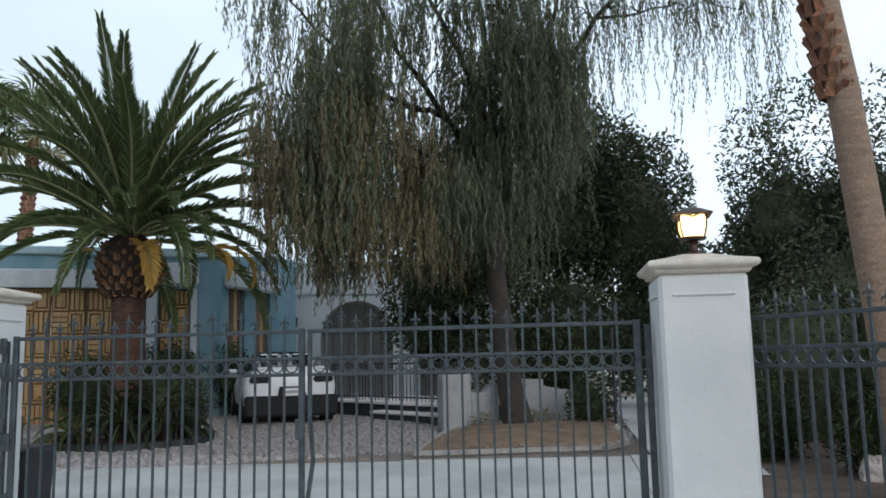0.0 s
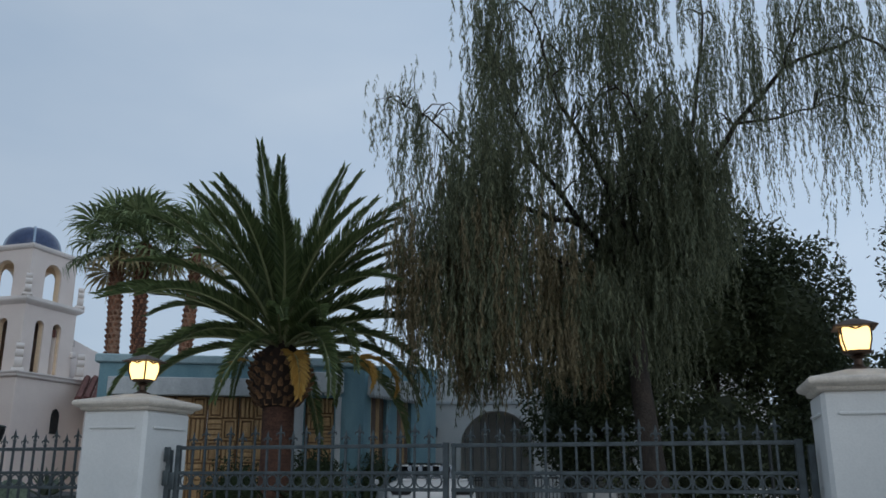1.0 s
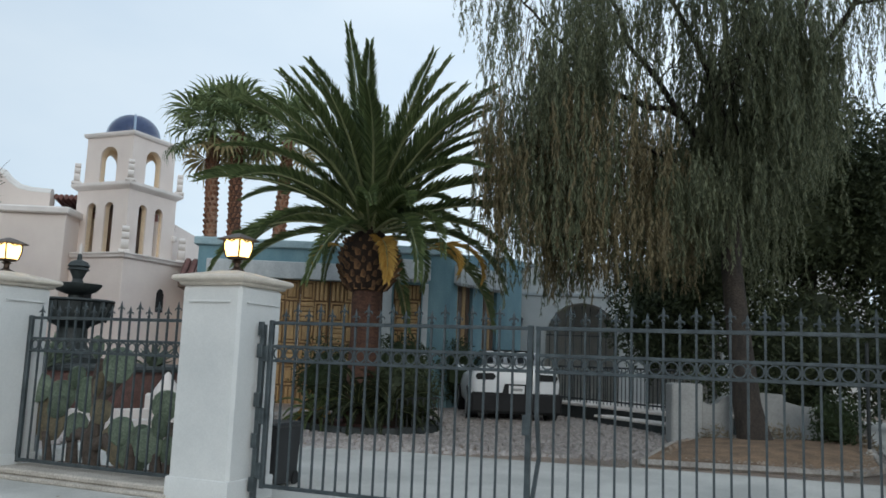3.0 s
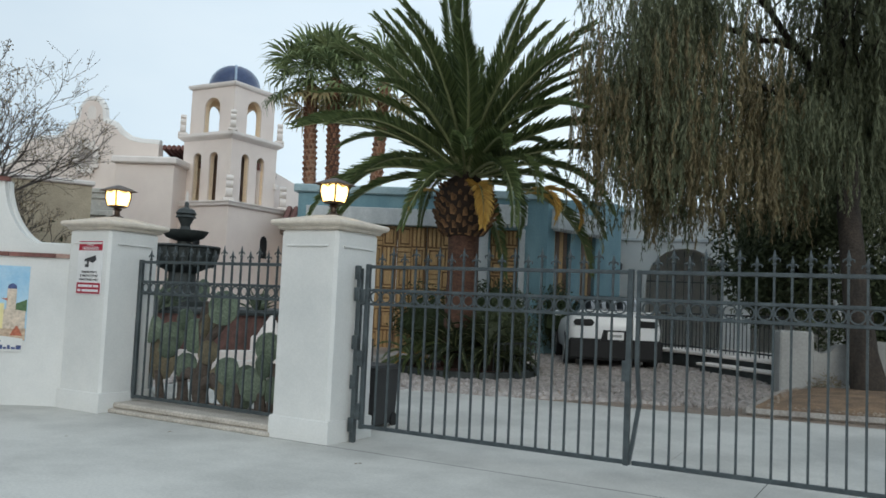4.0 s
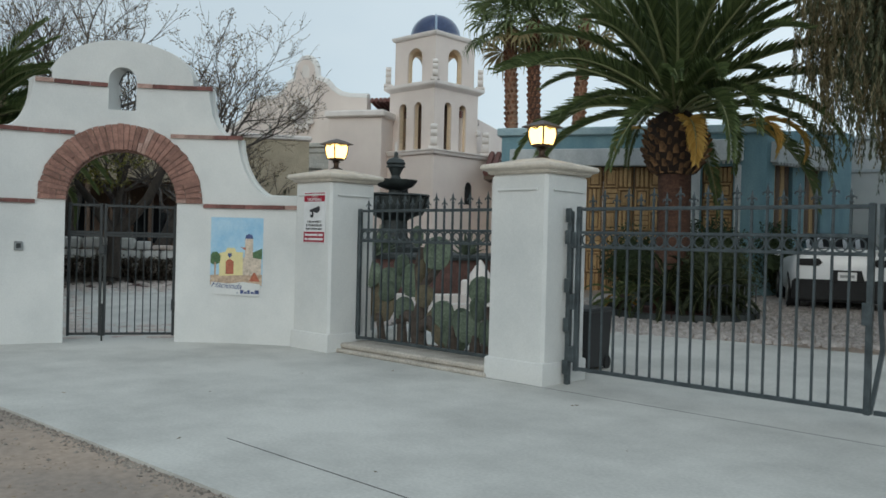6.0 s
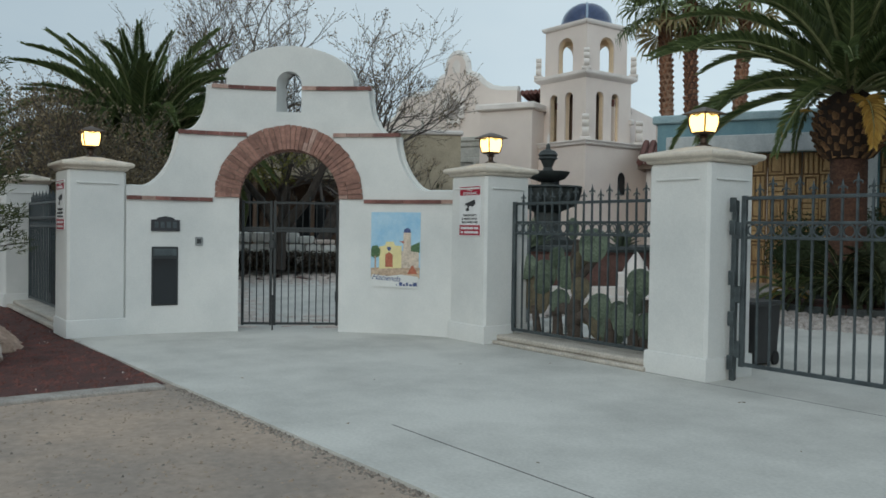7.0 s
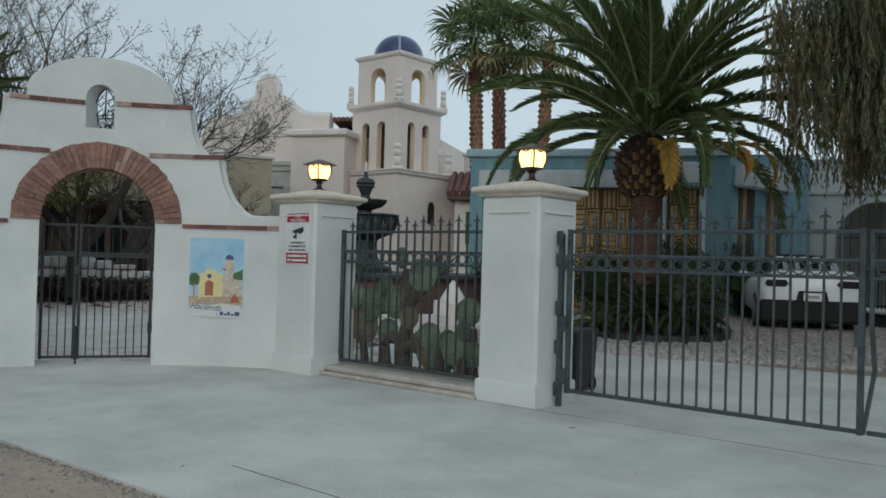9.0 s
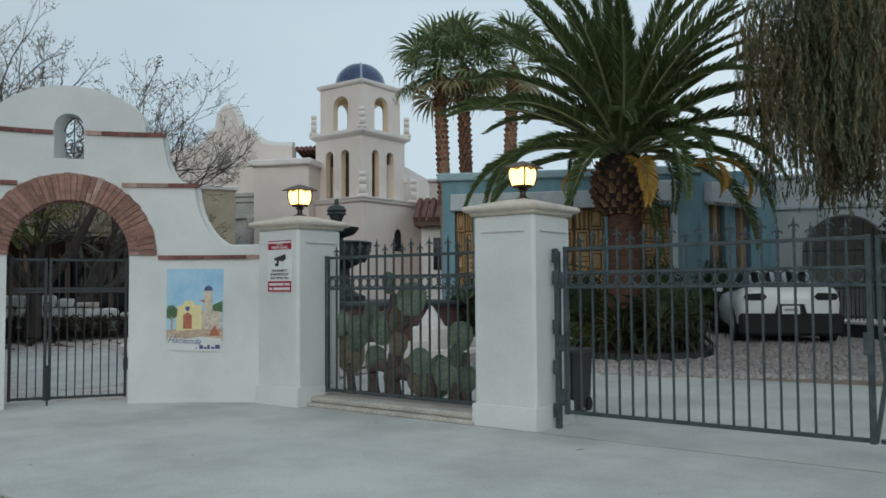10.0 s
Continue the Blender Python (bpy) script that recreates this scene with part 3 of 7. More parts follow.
for a, b in zip(cuts[:-1], cuts[1:]):
    if b - a < 5e-5:
        continue
    mid = (a + b) / 2
    e = min(1e-5, (b - a) / 4)
    spans = []
    la, lb = wall_low(a + e), wall_low(b - e)
    ta, tb = wall_top(a + e), wall_top(b - e)
    if hole(mid):
        h0, h1 = hole(a + e) or (3.40, 3.84), hole(b - e) or (3.40, 3.84)
        spans = [(la, lb, h0[0], h1[0]), (h0[1], h1[1], ta, tb)]
    else:
        spans = [(la, lb, ta, tb)]
    for z0a, z0b, z1a, z1b in spans:
        F = [on_arc(a, 0, z0a), on_arc(b, 0, z0b), on_arc(b, 0, z1b), on_arc(a, 0, z1a)]
        K = [on_arc(a, THICK, z0a), on_arc(b, THICK, z0b), on_arc(b, THICK, z1b), on_arc(a, THICK, z1a)]
        g.add(F + K, [(0, 1, 2, 3), (7, 6, 5, 4), (3, 2, 6, 7), (0, 4, 5, 1)])
for sa in (0.0, 5.03, MID - OPEN_W, MID + OPEN_W):
    z1 = 2.19 if sa in (0.0, 5.03) else SPRING
    g.add([on_arc(sa, 0, 0), on_arc(sa, THICK, 0), on_arc(sa, THICK, z1), on_arc(sa, 0, z1)], [(0, 1, 2, 3)])
for sa in (2.37 - 0.19, 2.37 + 0.19):
    g.add([on_arc(sa, 0, 3.40), on_arc(sa, THICK, 3.40), on_arc(sa, THICK, 3.84), on_arc(sa, 0, 3.84)], [(0, 1, 2, 3)])
for side in (-1, 1):
    for u, z0, z1 in ((0.97, 3.80, 3.905),):
        sa = MID + side * u
        g.add([on_arc(sa, 0, z0), on_arc(sa, THICK, z0), on_arc(sa, THICK, z1), on_arc(sa, 0, z1)], [(0, 1, 2, 3)])
me = g.mesh("arched_wall", STUCCO, 0)
bm = bmesh.new()
bm.from_mesh(me)
bmesh.ops.remove_doubles(bm, verts=bm.verts, dist=2e-4)
bmesh.ops.recalc_face_normals(bm, faces=bm.faces)
bm.to_mesh(me)
bm.free()
ARCHWALL = tagged(new("wall_gateway", me), "white stucco mission-style gateway wall with stepped scrolled top", "wall", kind="structure")
me.polygons.foreach_set("use_smooth", [True] * len(me.polygons))
me.set_sharp_from_angle(angle=radians(38))
# rounded coping bead along the scrolled shoulders and the crown
for s0, s1 in ((0.0, 0.76), (MID - 1.56, MID - 1.19), (MID - 0.965, MID + 0.965), (MID + 1.19, MID + 1.56), (MID + 1.64, 5.03)):
    pts = []
    for k in range(25):
        s = s0 + (s1 - s0) * k / 24
        pts.append(on_arc(s, THICK / 2, wall_top(s)))
    g = Geo()
    g.tube([(p[0], p[1], p[2] - 0.02) for p in pts], 0.05, 6)
    part("coping", g, STUCCO, ARCHWALL)

# brick ring round the arch, header bricks in two rows
rnd = random.Random(8)
N = 40
for k in range(N):
    a0, a1 = math.pi * k / N, math.pi * (k + 1) / N
    j = 0.007
    r0, r1 = RIN - 0.004, ROUT + rnd.uniform(-0.01, 0.008)
    pr = rnd.uniform(0.018, 0.034)
    split = rnd.random() < 0.4
    pieces = [(r0, r1)] if not split else [(r0, r0 + 0.13), (r0 + 0.14, r1)]
    for q0, q1 in pieces:
        pts = []
        for d in (-pr, 0.06):
            for r, ang in ((q0, a0 + j / q0 / 2), (q0, a1 - j / q0 / 2), (q1, a1 - j / q1 / 2), (q1, a0 + j / q1 / 2)):
                r += rnd.uniform(-0.006, 0.006)
                ang += rnd.uniform(-0.004, 0.004)
                pts.append(on_arc(MID - r * math.cos(ang), d + rnd.uniform(-0.005, 0.005), SPRING - 0.03 + r * math.sin(ang)))
        g = Geo().add(pts, [(0, 1, 2, 3), (7, 6, 5, 4), (0, 4, 5, 1), (1, 5, 6, 2), (2, 6, 7, 3), (3, 7, 4, 0)])
        part("brick", g, BRICKPALE if rnd.random() < 0.05 else BRICK, ARCHWALL, smooth=0)
# soffit bricks through the wall
for k in range(N):
    a0, a1 = math.pi * k / N, math.pi * (k + 1) / N
    for d0, d1 in ((0.066, 0.19), (0.196, 0.33)):
        pts = []
        for d in (d0, d1):
            for r, ang in ((RIN - 0.02, a0 + 0.006), (RIN - 0.02, a1 - 0.006), (RIN + 0.05, a1 - 0.006), (RIN + 0.05, a0 + 0.006)):
                pts.append(on_arc(MID - r * math.cos(ang), d, SPRING - 0.03 + r * math.sin(ang)))
        part("brick", Geo().add(pts, [(0, 1, 2, 3), (7, 6, 5, 4), (0, 4, 5, 1), (1, 5, 6, 2), (2, 6, 7, 3), (3, 7, 4, 0)]), BRICK, ARCHWALL, smooth=0)
# mortar behind the ring
g = Geo()
for k in range(40):
    a0, a1 = math.pi * k / 40, math.pi * (k + 1) / 40
    pts = [on_arc(MID - r * math.cos(a), -0.008, SPRING - 0.03 + r * math.sin(a)) for r, a in ((RIN, a0), (RIN, a1), (ROUT - 0.03, a1), (ROUT - 0.03, a0))]
    g.add(pts, [(0, 1, 2, 3)])
part("mortar_ring", g, MORTARPALE, ARCHWALL)


def brick_course(s0, s1, z, ends=False):
    """A thin course of flat bricks standing proud of the wall."""
    n = max(1, round((s1 - s0) / 0.215))
    for k in range(n):
        a, b = s0 + (s1 - s0) * k / n + 0.003, s0 + (s1 - s0) * (k + 1) / n - 0.003
        pr = rnd.uniform(0.028, 0.042)
        pts = [on_arc(s, d, zz) for d in (-pr, 0.05) for s, zz in ((a, z - 0.028), (b, z - 0.028), (b, z + 0.03), (a, z + 0.03))]
        mat = BRICKPALE if rnd.random() < 0.15 else TRIMBRICK
        part("brick", Geo().add(pts, [(0, 1, 2, 3), (7, 6, 5, 4), (0, 4, 5, 1), (1, 5, 6, 2), (2, 6, 7, 3), (3, 7, 4, 0)]), mat, ARCHWALL, smooth=0)


brick_course(0.0, MID - ROUT - 0.02, 2.02)
brick_course(MID + ROUT + 0.02, 5.03, 2.03)
brick_course(MID - 1.67, MID - 0.66, 3.03)
brick_course(MID + 0.66, MID + 1.72, 3.05)
brick_course(MID - 1.19, 2.37 - 0.20, 3.75)
brick_course(2.37 + 0.20, MID + 1.25, 3.77)


# ---- iron fences and gates ----
def picket_mesh(z0, z1, tip, r=0.0105):
    """A square bar with a collar, two curled wings and a slender point."""
    g = Geo()
    g.box(-r, -r, z0, r, r, z1)
    g.lathe([(0.012, 0), (0.021, 0.007), (0.021, 0.017), (0.011, 0.026), (0.014, 0.05)], (0, 0, z1 - 0.03), 6)
    g.lathe([(0.010, 0.0), (0.019, 0.022), (0.013, 0.05), (0.006, tip * 0.8), (0.002, tip)], (0, 0, z1 + 0.015), 6)
    for s in (-1, 1):
        g.tube([(0, 0, z1 + 0.012), (s * 0.022, 0, z1 + 0.034), (s * 0.042, 0, z1 + 0.026), (s * 0.046, 0, z1 + 0.004)], [0.010, 0.010, 0.009, 0.006], 5)
    return g.mesh("picket", IRON, 40)


PICKETS = [picket_mesh(0.17, 2.115, 0.10), picket_mesh(0.17, 2.06, 0.095)]
RINGM = Geo().ring((0, 0, 0), 0.066, 0.013, 0.02).mesh("ring", IRON, 40)


def fence_bay(t, length, z, step=0.148, stiles=(0.05, 0.05), rings=True, first=0.5, mid_rails=(1.575, 1.735), top=2.0, bent=False, bottom_lift=0.0):
    """Rails, pickets and rings of one bay along local x, with its lowest rail at z."""
    rails = [(z, 0.042), (mid_rails[0], 0.034), (mid_rails[1], 0.034), (top, 0.038)]
    for zz, h in rails:
        part("rail", Geo().box(0, -0.02, zz - h / 2, length, 0.02, zz + h / 2, 0.005), IRON, t)
    for x, w in ((w / 2, w) if i == 0 else (length - w / 2, w) for i, w in enumerate(stiles) if w):
        if bent and x < 0.2:
            part("stile", Geo().tube([(x - 0.06, 0, z - 0.02), (x - 0.035, 0.03, 0.35), (x + 0.03, 0.01, 0.75), (x, 0, 1.15), (x, 0, top + 0.02)], [0.026] * 5, 4), IRON, t, "bent gate stile")
        else:
            part("stile", Geo().box(x - w / 2, -0.026, z - 0.03, x + w / 2, 0.026, top + 0.03, 0.006), IRON, t)
    n = max(1, round((length - sum(stiles)) / step))
    dx = (length - sum(stiles)) / n
    for k in range(n + 1):
        x = stiles[0] + k * dx
        if 0 < k < n:
            part("picket", PICKETS[k % 2], IRON, t, m=pose(x, 0, 0))
        if rings and k < n:
            part("ring", RINGM, IRON, t, m=pose(x + dx / 2, 0, (mid_rails[0] + mid_rails[1]) / 2))


GL = thing("driveway_gate", "slate-grey wrought-iron driveway gate leaf with rings and spear tips", "gate", pose(-5.37, 7.86, 0), "driveway gate leaves")
fence_bay(GL, 3.125, 0.19, stiles=(0.055, 0.055))
for zz in (0.35, 0.95, 1.65):
    part("hinge", Geo().box(-0.05, -0.05, zz - 0.09, 0.02, 0.03, zz + 0.09, 0.01), IRON, GL)
part("lock_plate", Geo().box(3.04, -0.035, 0.95, 3.12, -0.027, 1.15, 0.003), IRON, GL)
GR = thing("driveway_gate", "slate-grey wrought-iron driveway gate leaf with a bent stile", "gate", pose(-2.215, 7.86, 0), "driveway gate leaves")
fence_bay(GR, 3.24, 0.19, stiles=(0.05, 0.07), bent=True)
post = thing("hinge_post", "slate-grey steel gate hinge post beside the pillar", "post", pose(-5.44, 7.84, 0))
part("post", Geo().box(-0.03, -0.03, 0, 0.03, 0.03, 1.98, 0.006), IRON, post)
for zz in (0.12, 0.6, 1.05, 1.6, 1.85):
    part("bracket", Geo().box(-0.045, -0.055, zz, 0.03, -0.02, zz + 0.16, 0.008), IRON, post)
post = thing("hinge_post", "slate-grey steel gate hinge post beside the pillar", "post", pose(1.085, 7.84, 0))
part("post", Geo().box(-0.03, -0.03, 0, 0.03, 0.03, 1.98, 0.006), IRON, post)

F1 = thing("iron_fence", "slate-grey iron fence panel with rings between two pillars", "fence", pose(-9.08, 7.80, 0), "iron fence panels")
fence_bay(F1, 2.75, 0.19, stiles=(0.06, 0.03))
gp = thing("garden_post", "pale grey flat metal post behind the cacti", "post", pose(-10.27, 9.05, 0))
part("shaft", Geo().box(-0.16, -0.03, 0, 0.16, 0.03, 1.5, 0.012), GREYMETAL, gp)
part("foot", Geo().box(-0.2, -0.07, 0, 0.2, 0.07, 0.04, 0.008), GREYMETAL, gp)
g = Geo().box(-9.09, 7.42, 0, -6.33, 8.1, 0.05, 0.012)
g.box(-9.09, 7.50, 0.05, -6.33, 8.05, 0.125, 0.02)
tagged(part("fence_kerb", g, KERB), "stepped tan concrete kerb under the iron fence", "kerb", kind="structure")

F2 = thing("iron_fence", "slate-grey iron fence panel along the mulch bed", "fence", pose(-17.85, 2.95, 0), "iron fence panels")
fence_bay(F2, 4.54, 0.19)
F3 = thing("iron_fence", "slate-grey iron fence panel along the mulch bed", "fence", pose(-24.0, 2.95, 0), "iron fence panels")
fence_bay(F3, 5.35, 0.19)
g = Geo().box(-24.0, 2.55, 0, -18.65, 3.2, 0.06, 0.012)
g.box(-24.0, 2.65, 0.06, -18.65, 3.15, 0.13, 0.02)
g.box(-17.85, 2.55, 0, -13.31, 3.2, 0.06, 0.012)
g.box(-17.85, 2.65, 0.06, -13.31, 3.15, 0.13, 0.02)
tagged(part("fence_kerb", g, KERB), "stepped tan concrete kerb under the side fence", "kerb", kind="structure")
F4 = thing("iron_fence", "slate-grey iron fence panel running on towards the street", "fence", pose(1.93, 7.62, 0, 0, 0, -54), "iron fence panels")
fence_bay(F4, 4.2, 0.19)
g = Geo().box(0, -0.25, 0, 4.2, 0.3, 0.1, 0.02)
tagged(part("fence_kerb", g, KERB, m=pose(1.93, 7.62, 0, 0, 0, -54)), "tan concrete kerb under the side fence", "kerb", kind="structure")

# pedestrian gate in the arch
PG = thing("pedestrian_gate", "black iron double gate standing in the brick arch", "gate", arc_pose(MID, 0.17, 0))
for x0, x1 in ((-0.76, -0.285), (-0.265, 0.75)):
    for zz in (0.10, 1.60, 2.0, 1.56):
        part("rail", Geo().box(x0, -0.018, zz - 0.018, x1, 0.018, zz + 0.018, 0.004), IRONDARK, PG)
    for x in (x0 + 0.02, x1 - 0.02):
        part("stile", Geo().box(x - 0.02, -0.02, 0.07, x + 0.02, 0.02, 2.03, 0.004), IRONDARK, PG)
    n = round((x1 - x0) / 0.118)
    for k in range(1, n):
        x = x0 + 0.02 + (x1 - x0 - 0.04) * k / n
        part("picket", Geo().tube([(x, 0, 0.1), (x, 0, 2.0 + (0.10 if k % 2 else 0.05))], 0.009, 5), IRONDARK, PG)
part("drop_bolt", Geo().tube([(-0.27, -0.03, 0.0), (-0.27, -0.03, 0.55)], 0.014, 6), IRONDARK, PG)
part("lock_box", Geo().box(-0.33, -0.05, 1.28, -0.24, 0.03, 1.42, 0.01), IRONDARK, PG)
part("hinge_plate", Geo().box(0.70, -0.05, 0.45, 0.77, 0.02, 0.62, 0.01), IRONDARK, PG)
g = Geo()
pts = []
for zz in (0.0, 0.30, 0.44, 0.52, 0.58, 0.615):
    w = math.sqrt(max(0.0, 0.19 ** 2 - max(0.0, zz - 0.44) ** 2)) + 0.004
    pts += [(-w, 0.03, zz), (-w + min(0.135, 1.6 * w), 0.31, zz), (-w, 0.31, zz)]
g.add(pts, [(3 * i + a, 3 * i + b, 3 * i + 3 + b, 3 * i + 3 + a) for i in range(5) for a, b in ((0, 1), (1, 2), (2, 0))] + [(0, 2, 1), (15, 16, 17)])
part("splayed_reveal", g, STUCCO, ARCHWALL, m=arc_pose(2.37, 0, 3.4))
GRILLE = thing("window_grille", "dark scrolled iron grille in the small arched opening", "grille", arc_pose(2.42, 0.26, 3.4) @ Matrix.Diagonal((0.9, 1, 1, 1)))
for s in (-1, 1):
    pts = [(s * 0.02, 0, 0.0), (s * 0.10, 0, 0.10), (s * 0.13, 0, 0.24), (s * 0.05, 0, 0.32), (s * 0.02, 0, 0.22), (s * 0.06, 0, 0.16)]
    part("scroll", Geo().tube(pts, 0.010, 5), IRONDARK, GRILLE)
    pts = [(s * 0.01, 0, 0.62), (s * 0.09, 0, 0.54), (s * 0.14, 0, 0.42), (s * 0.07, 0, 0.34), (s * 0.03, 0, 0.42)]
    part("scroll", Geo().tube(pts, 0.010, 5), IRONDARK, GRILLE)
part("upright", Geo().tube([(0, 0, 0), (0, 0, 0.62)], 0.010, 5), IRONDARK, GRILLE)

# ---- things on the gateway wall and pillars ----
NP = thing("number_plaque", "black house number plaque with arched top", "plaque", arc_pose(0.555, -0.012, 1.53))
pl = [(-0.205, 0), (0.205, 0), (0.205, 0.17), (0.14, 0.175), (0.10, 0.205), (0.0, 0.225), (-0.10, 0.205), (-0.14, 0.175), (-0.205, 0.17)]
part("plate", Geo().prism(pl, -0.012, 0.012), SIGNBLACK, NP)
for k in range(4):
    x = -0.13 + 0.087 * k
    part("bar", Geo().box(x - 0.028, -0.017, 0.05, x + 0.028, -0.0125, 0.14, 0.002), IRON, NP)
MB = thing("wall_mailbox", "tall dark slotted mailbox set in the white wall", "mailbox", arc_pose(0.55, 0.0, 0.42))
part("frame", Geo().box(-0.19, -0.02, 0, 0.19, 0.08, 0.88, 0.008), IRONDARK, MB)
part("door", Geo().box(-0.165, -0.028, 0.03, 0.165, -0.021, 0.70, 0.004), CARGLASS, MB)
part("flap", Geo().box(-0.165, -0.034, 0.74, 0.165, -0.021, 0.85, 0.006), IRON, MB)
KP = thing("keypad_box", "small grey entry keypad on the wall", "keypad", arc_pose(1.04, 0.0, 1.32))
part("box", Geo().box(-0.055, -0.03, 0, 0.055, 0.01, 0.13, 0.008), GREYMETAL, KP)
part("buttons", Geo().box(-0.03, -0.034, 0.03, 0.03, -0.0305, 0.10, 0.001), IRONDARK, KP)

TP = thing("tile_picture", "painted tile picture of a yellow hacienda under blue sky", "picture", arc_pose(4.08, -0.012, 0.86))
part("panel", Geo().box(-0.40, -0.008, 0.0, 0.40, 0.03, 1.01, 0.003), T_SKY, TP, smooth=0)


def flat(name, outline, mat, lift=0.0, parent=TP):
    return part(name, Geo().prism(outline, -0.0125 - lift, -0.0085), mat, parent, smooth=0)


flat("ground_patch", [(-0.395, 0.005), (0.395, 0.005), (0.395, 0.17), (0.1, 0.19), (-0.395, 0.15)], T_TAN)
flat("house_patch", [(-0.26, 0.14), (0.10, 0.16), (0.10, 0.50), (0.0, 0.50), (-0.03, 0.56), (-0.14, 0.56), (-0.17, 0.50), (-0.26, 0.48)], T_YELLOW, 0.001)
flat("door_patch", [(-0.16, 0.17), (-0.04, 0.17), (-0.04, 0.36), (-0.10, 0.40), (-0.16, 0.36)], T_RED, 0.002)
flat("lamp_patch", [(-0.13, 0.44), (-0.10, 0.41), (-0.07, 0.44), (-0.07, 0.48), (-0.13, 0.48)], T_BLUE, 0.002)
flat("tower_patch", [(0.13, 0.16), (0.25, 0.16), (0.25, 0.70), (0.13, 0.70)], T_PALE, 0.001)
flat("wing_patch", [(0.10, 0.16), (0.38, 0.16), (0.38, 0.40), (0.25, 0.44), (0.10, 0.42)], T_PALE, 0.0005)
flat("dome_patch", [(0.13, 0.70), (0.25, 0.70), (0.24, 0.75), (0.19, 0.775), (0.14, 0.75)], T_BLUE, 0.001)
flat("roof_patch", [(0.06, 0.57), (0.14, 0.53), (0.14, 0.57)], T_RED, 0.0015)
flat("roof_patch", [(0.25, 0.42), (0.39, 0.40), (0.39, 0.56), (0.25, 0.50)], T_GREEN, 0.0007)
flat("tree_patch", [(-0.395, 0.33), (-0.33, 0.30), (-0.25, 0.34), (-0.24, 0.44), (-0.30, 0.50), (-0.37, 0.49), (-0.395, 0.44)], T_GREEN, 0.002)
flat("trunk_patch", [(-0.335, 0.14), (-0.31, 0.14), (-0.31, 0.34), (-0.335, 0.34)], T_TAN, 0.0025)
flat("fountain_patch", [(0.20, 0.07), (0.36, 0.07), (0.33, 0.13), (0.29, 0.20), (0.27, 0.20), (0.23, 0.13)], T_RED, 0.0025)
flat("caption_field", [(-0.36, -0.13), (0.36, -0.15), (0.37, 0.03), (0.10, 0.06), (-0.1, 0.03), (-0.38, 0.05)], STUCCO, 0.001)
write("lettering", "Hacienda", 0.125, T_BLUE, TP, Matrix.Translation((-0.15, -0.014, 0.0)) @ pose(0, 0, 0, 90, 0, 0) @ pose(0, 0, 0, 0, 0, -4), slant=0.45)
for k, (x0, x1) in enumerate(((0.02, 0.03), (0.07, 0.12), (0.13, 0.17), (0.18, 0.215), (0.23, 0.28), (0.29, 0.355))):
    part("script_bar", Geo().box(x0, -0.016, -0.115, x1, -0.0135, -0.085 + 0.025 * (k % 2), 0.0), T_BLUE, TP)


def sign(m, label):
    t = thing("trespass_sign", label, "sign", m)
    part("board", Geo().box(-0.245, -0.012, 0, 0.245, 0.0, 0.72, 0.002), SIGNWHITE, t)
    part("top_band", Geo().box(-0.235, -0.015, 0.585, 0.235, -0.0125, 0.71, 0.0), SIGNRED, t)
    part("low_band", Geo().box(-0.235, -0.015, 0.01, 0.235, -0.0125, 0.155, 0.0), SIGNRED, t)
    up = pose(0, 0, 0, 90, 0, 0)
    write("lettering", "NO", 0.082, SIGNWHITE, t, Matrix.Translation((0, -0.0165, 0.67)) @ up)
    write("lettering", "TRESPASSING", 0.056, SIGNWHITE, t, Matrix.Translation((0, -0.0165, 0.612)) @ up)
    write("lettering", "THIS PROPERTY", 0.045, SIGNBLACK, t, Matrix.Translation((0, -0.0145, 0.295)) @ up)
    write("lettering", "IS PROTECTED BY", 0.045, SIGNBLACK, t, Matrix.Translation((0, -0.0145, 0.245)) @ up)
    write("lettering", "VIDEO SURVEILLANCE", 0.038, SIGNBLACK, t, Matrix.Translation((0, -0.0145, 0.195)) @ up)
    for zz, words in ((0.112, ((-0.205, 0.085), (0.105, 0.205))), (0.052, ((-0.205, -0.145), (-0.12, 0.205)))):
        for x0, x1 in words:
            part("bar", Geo().box(x0, -0.0175, zz - 0.016, x1, -0.0155, zz + 0.016, 0.0), SIGNWHITE, t)
    cam_body = [(-0.10, 0.47), (0.11, 0.52), (0.13, 0.46), (0.06, 0.42), (-0.02, 0.44), (-0.02, 0.36), (-0.09, 0.36), (-0.09, 0.40), (-0.05, 0.40), (-0.06, 0.44), (-0.11, 0.44)]
    part("camera_symbol", Geo().prism(cam_body, -0.0165, -0.0125), SIGNBLACK, t, smooth=0)
    return t


sign(pose(-9.43, 7.278, 1.53), "white and red no trespassing sign on a pillar")
sign(pose(-12.91, 2.508, 1.53), "white and red no trespassing sign seen edge on")


# ---- buildings ----
def face_pose(p, q, z=0.0):
    """x from p towards q, y behind the face seen with p on the left, z up."""
    a = math.atan2(q[1] - p[1], q[0] - p[0])
    return Matrix.Translation((p[0], p[1], z)) @ Matrix.Rotation(a, 4, "Z")


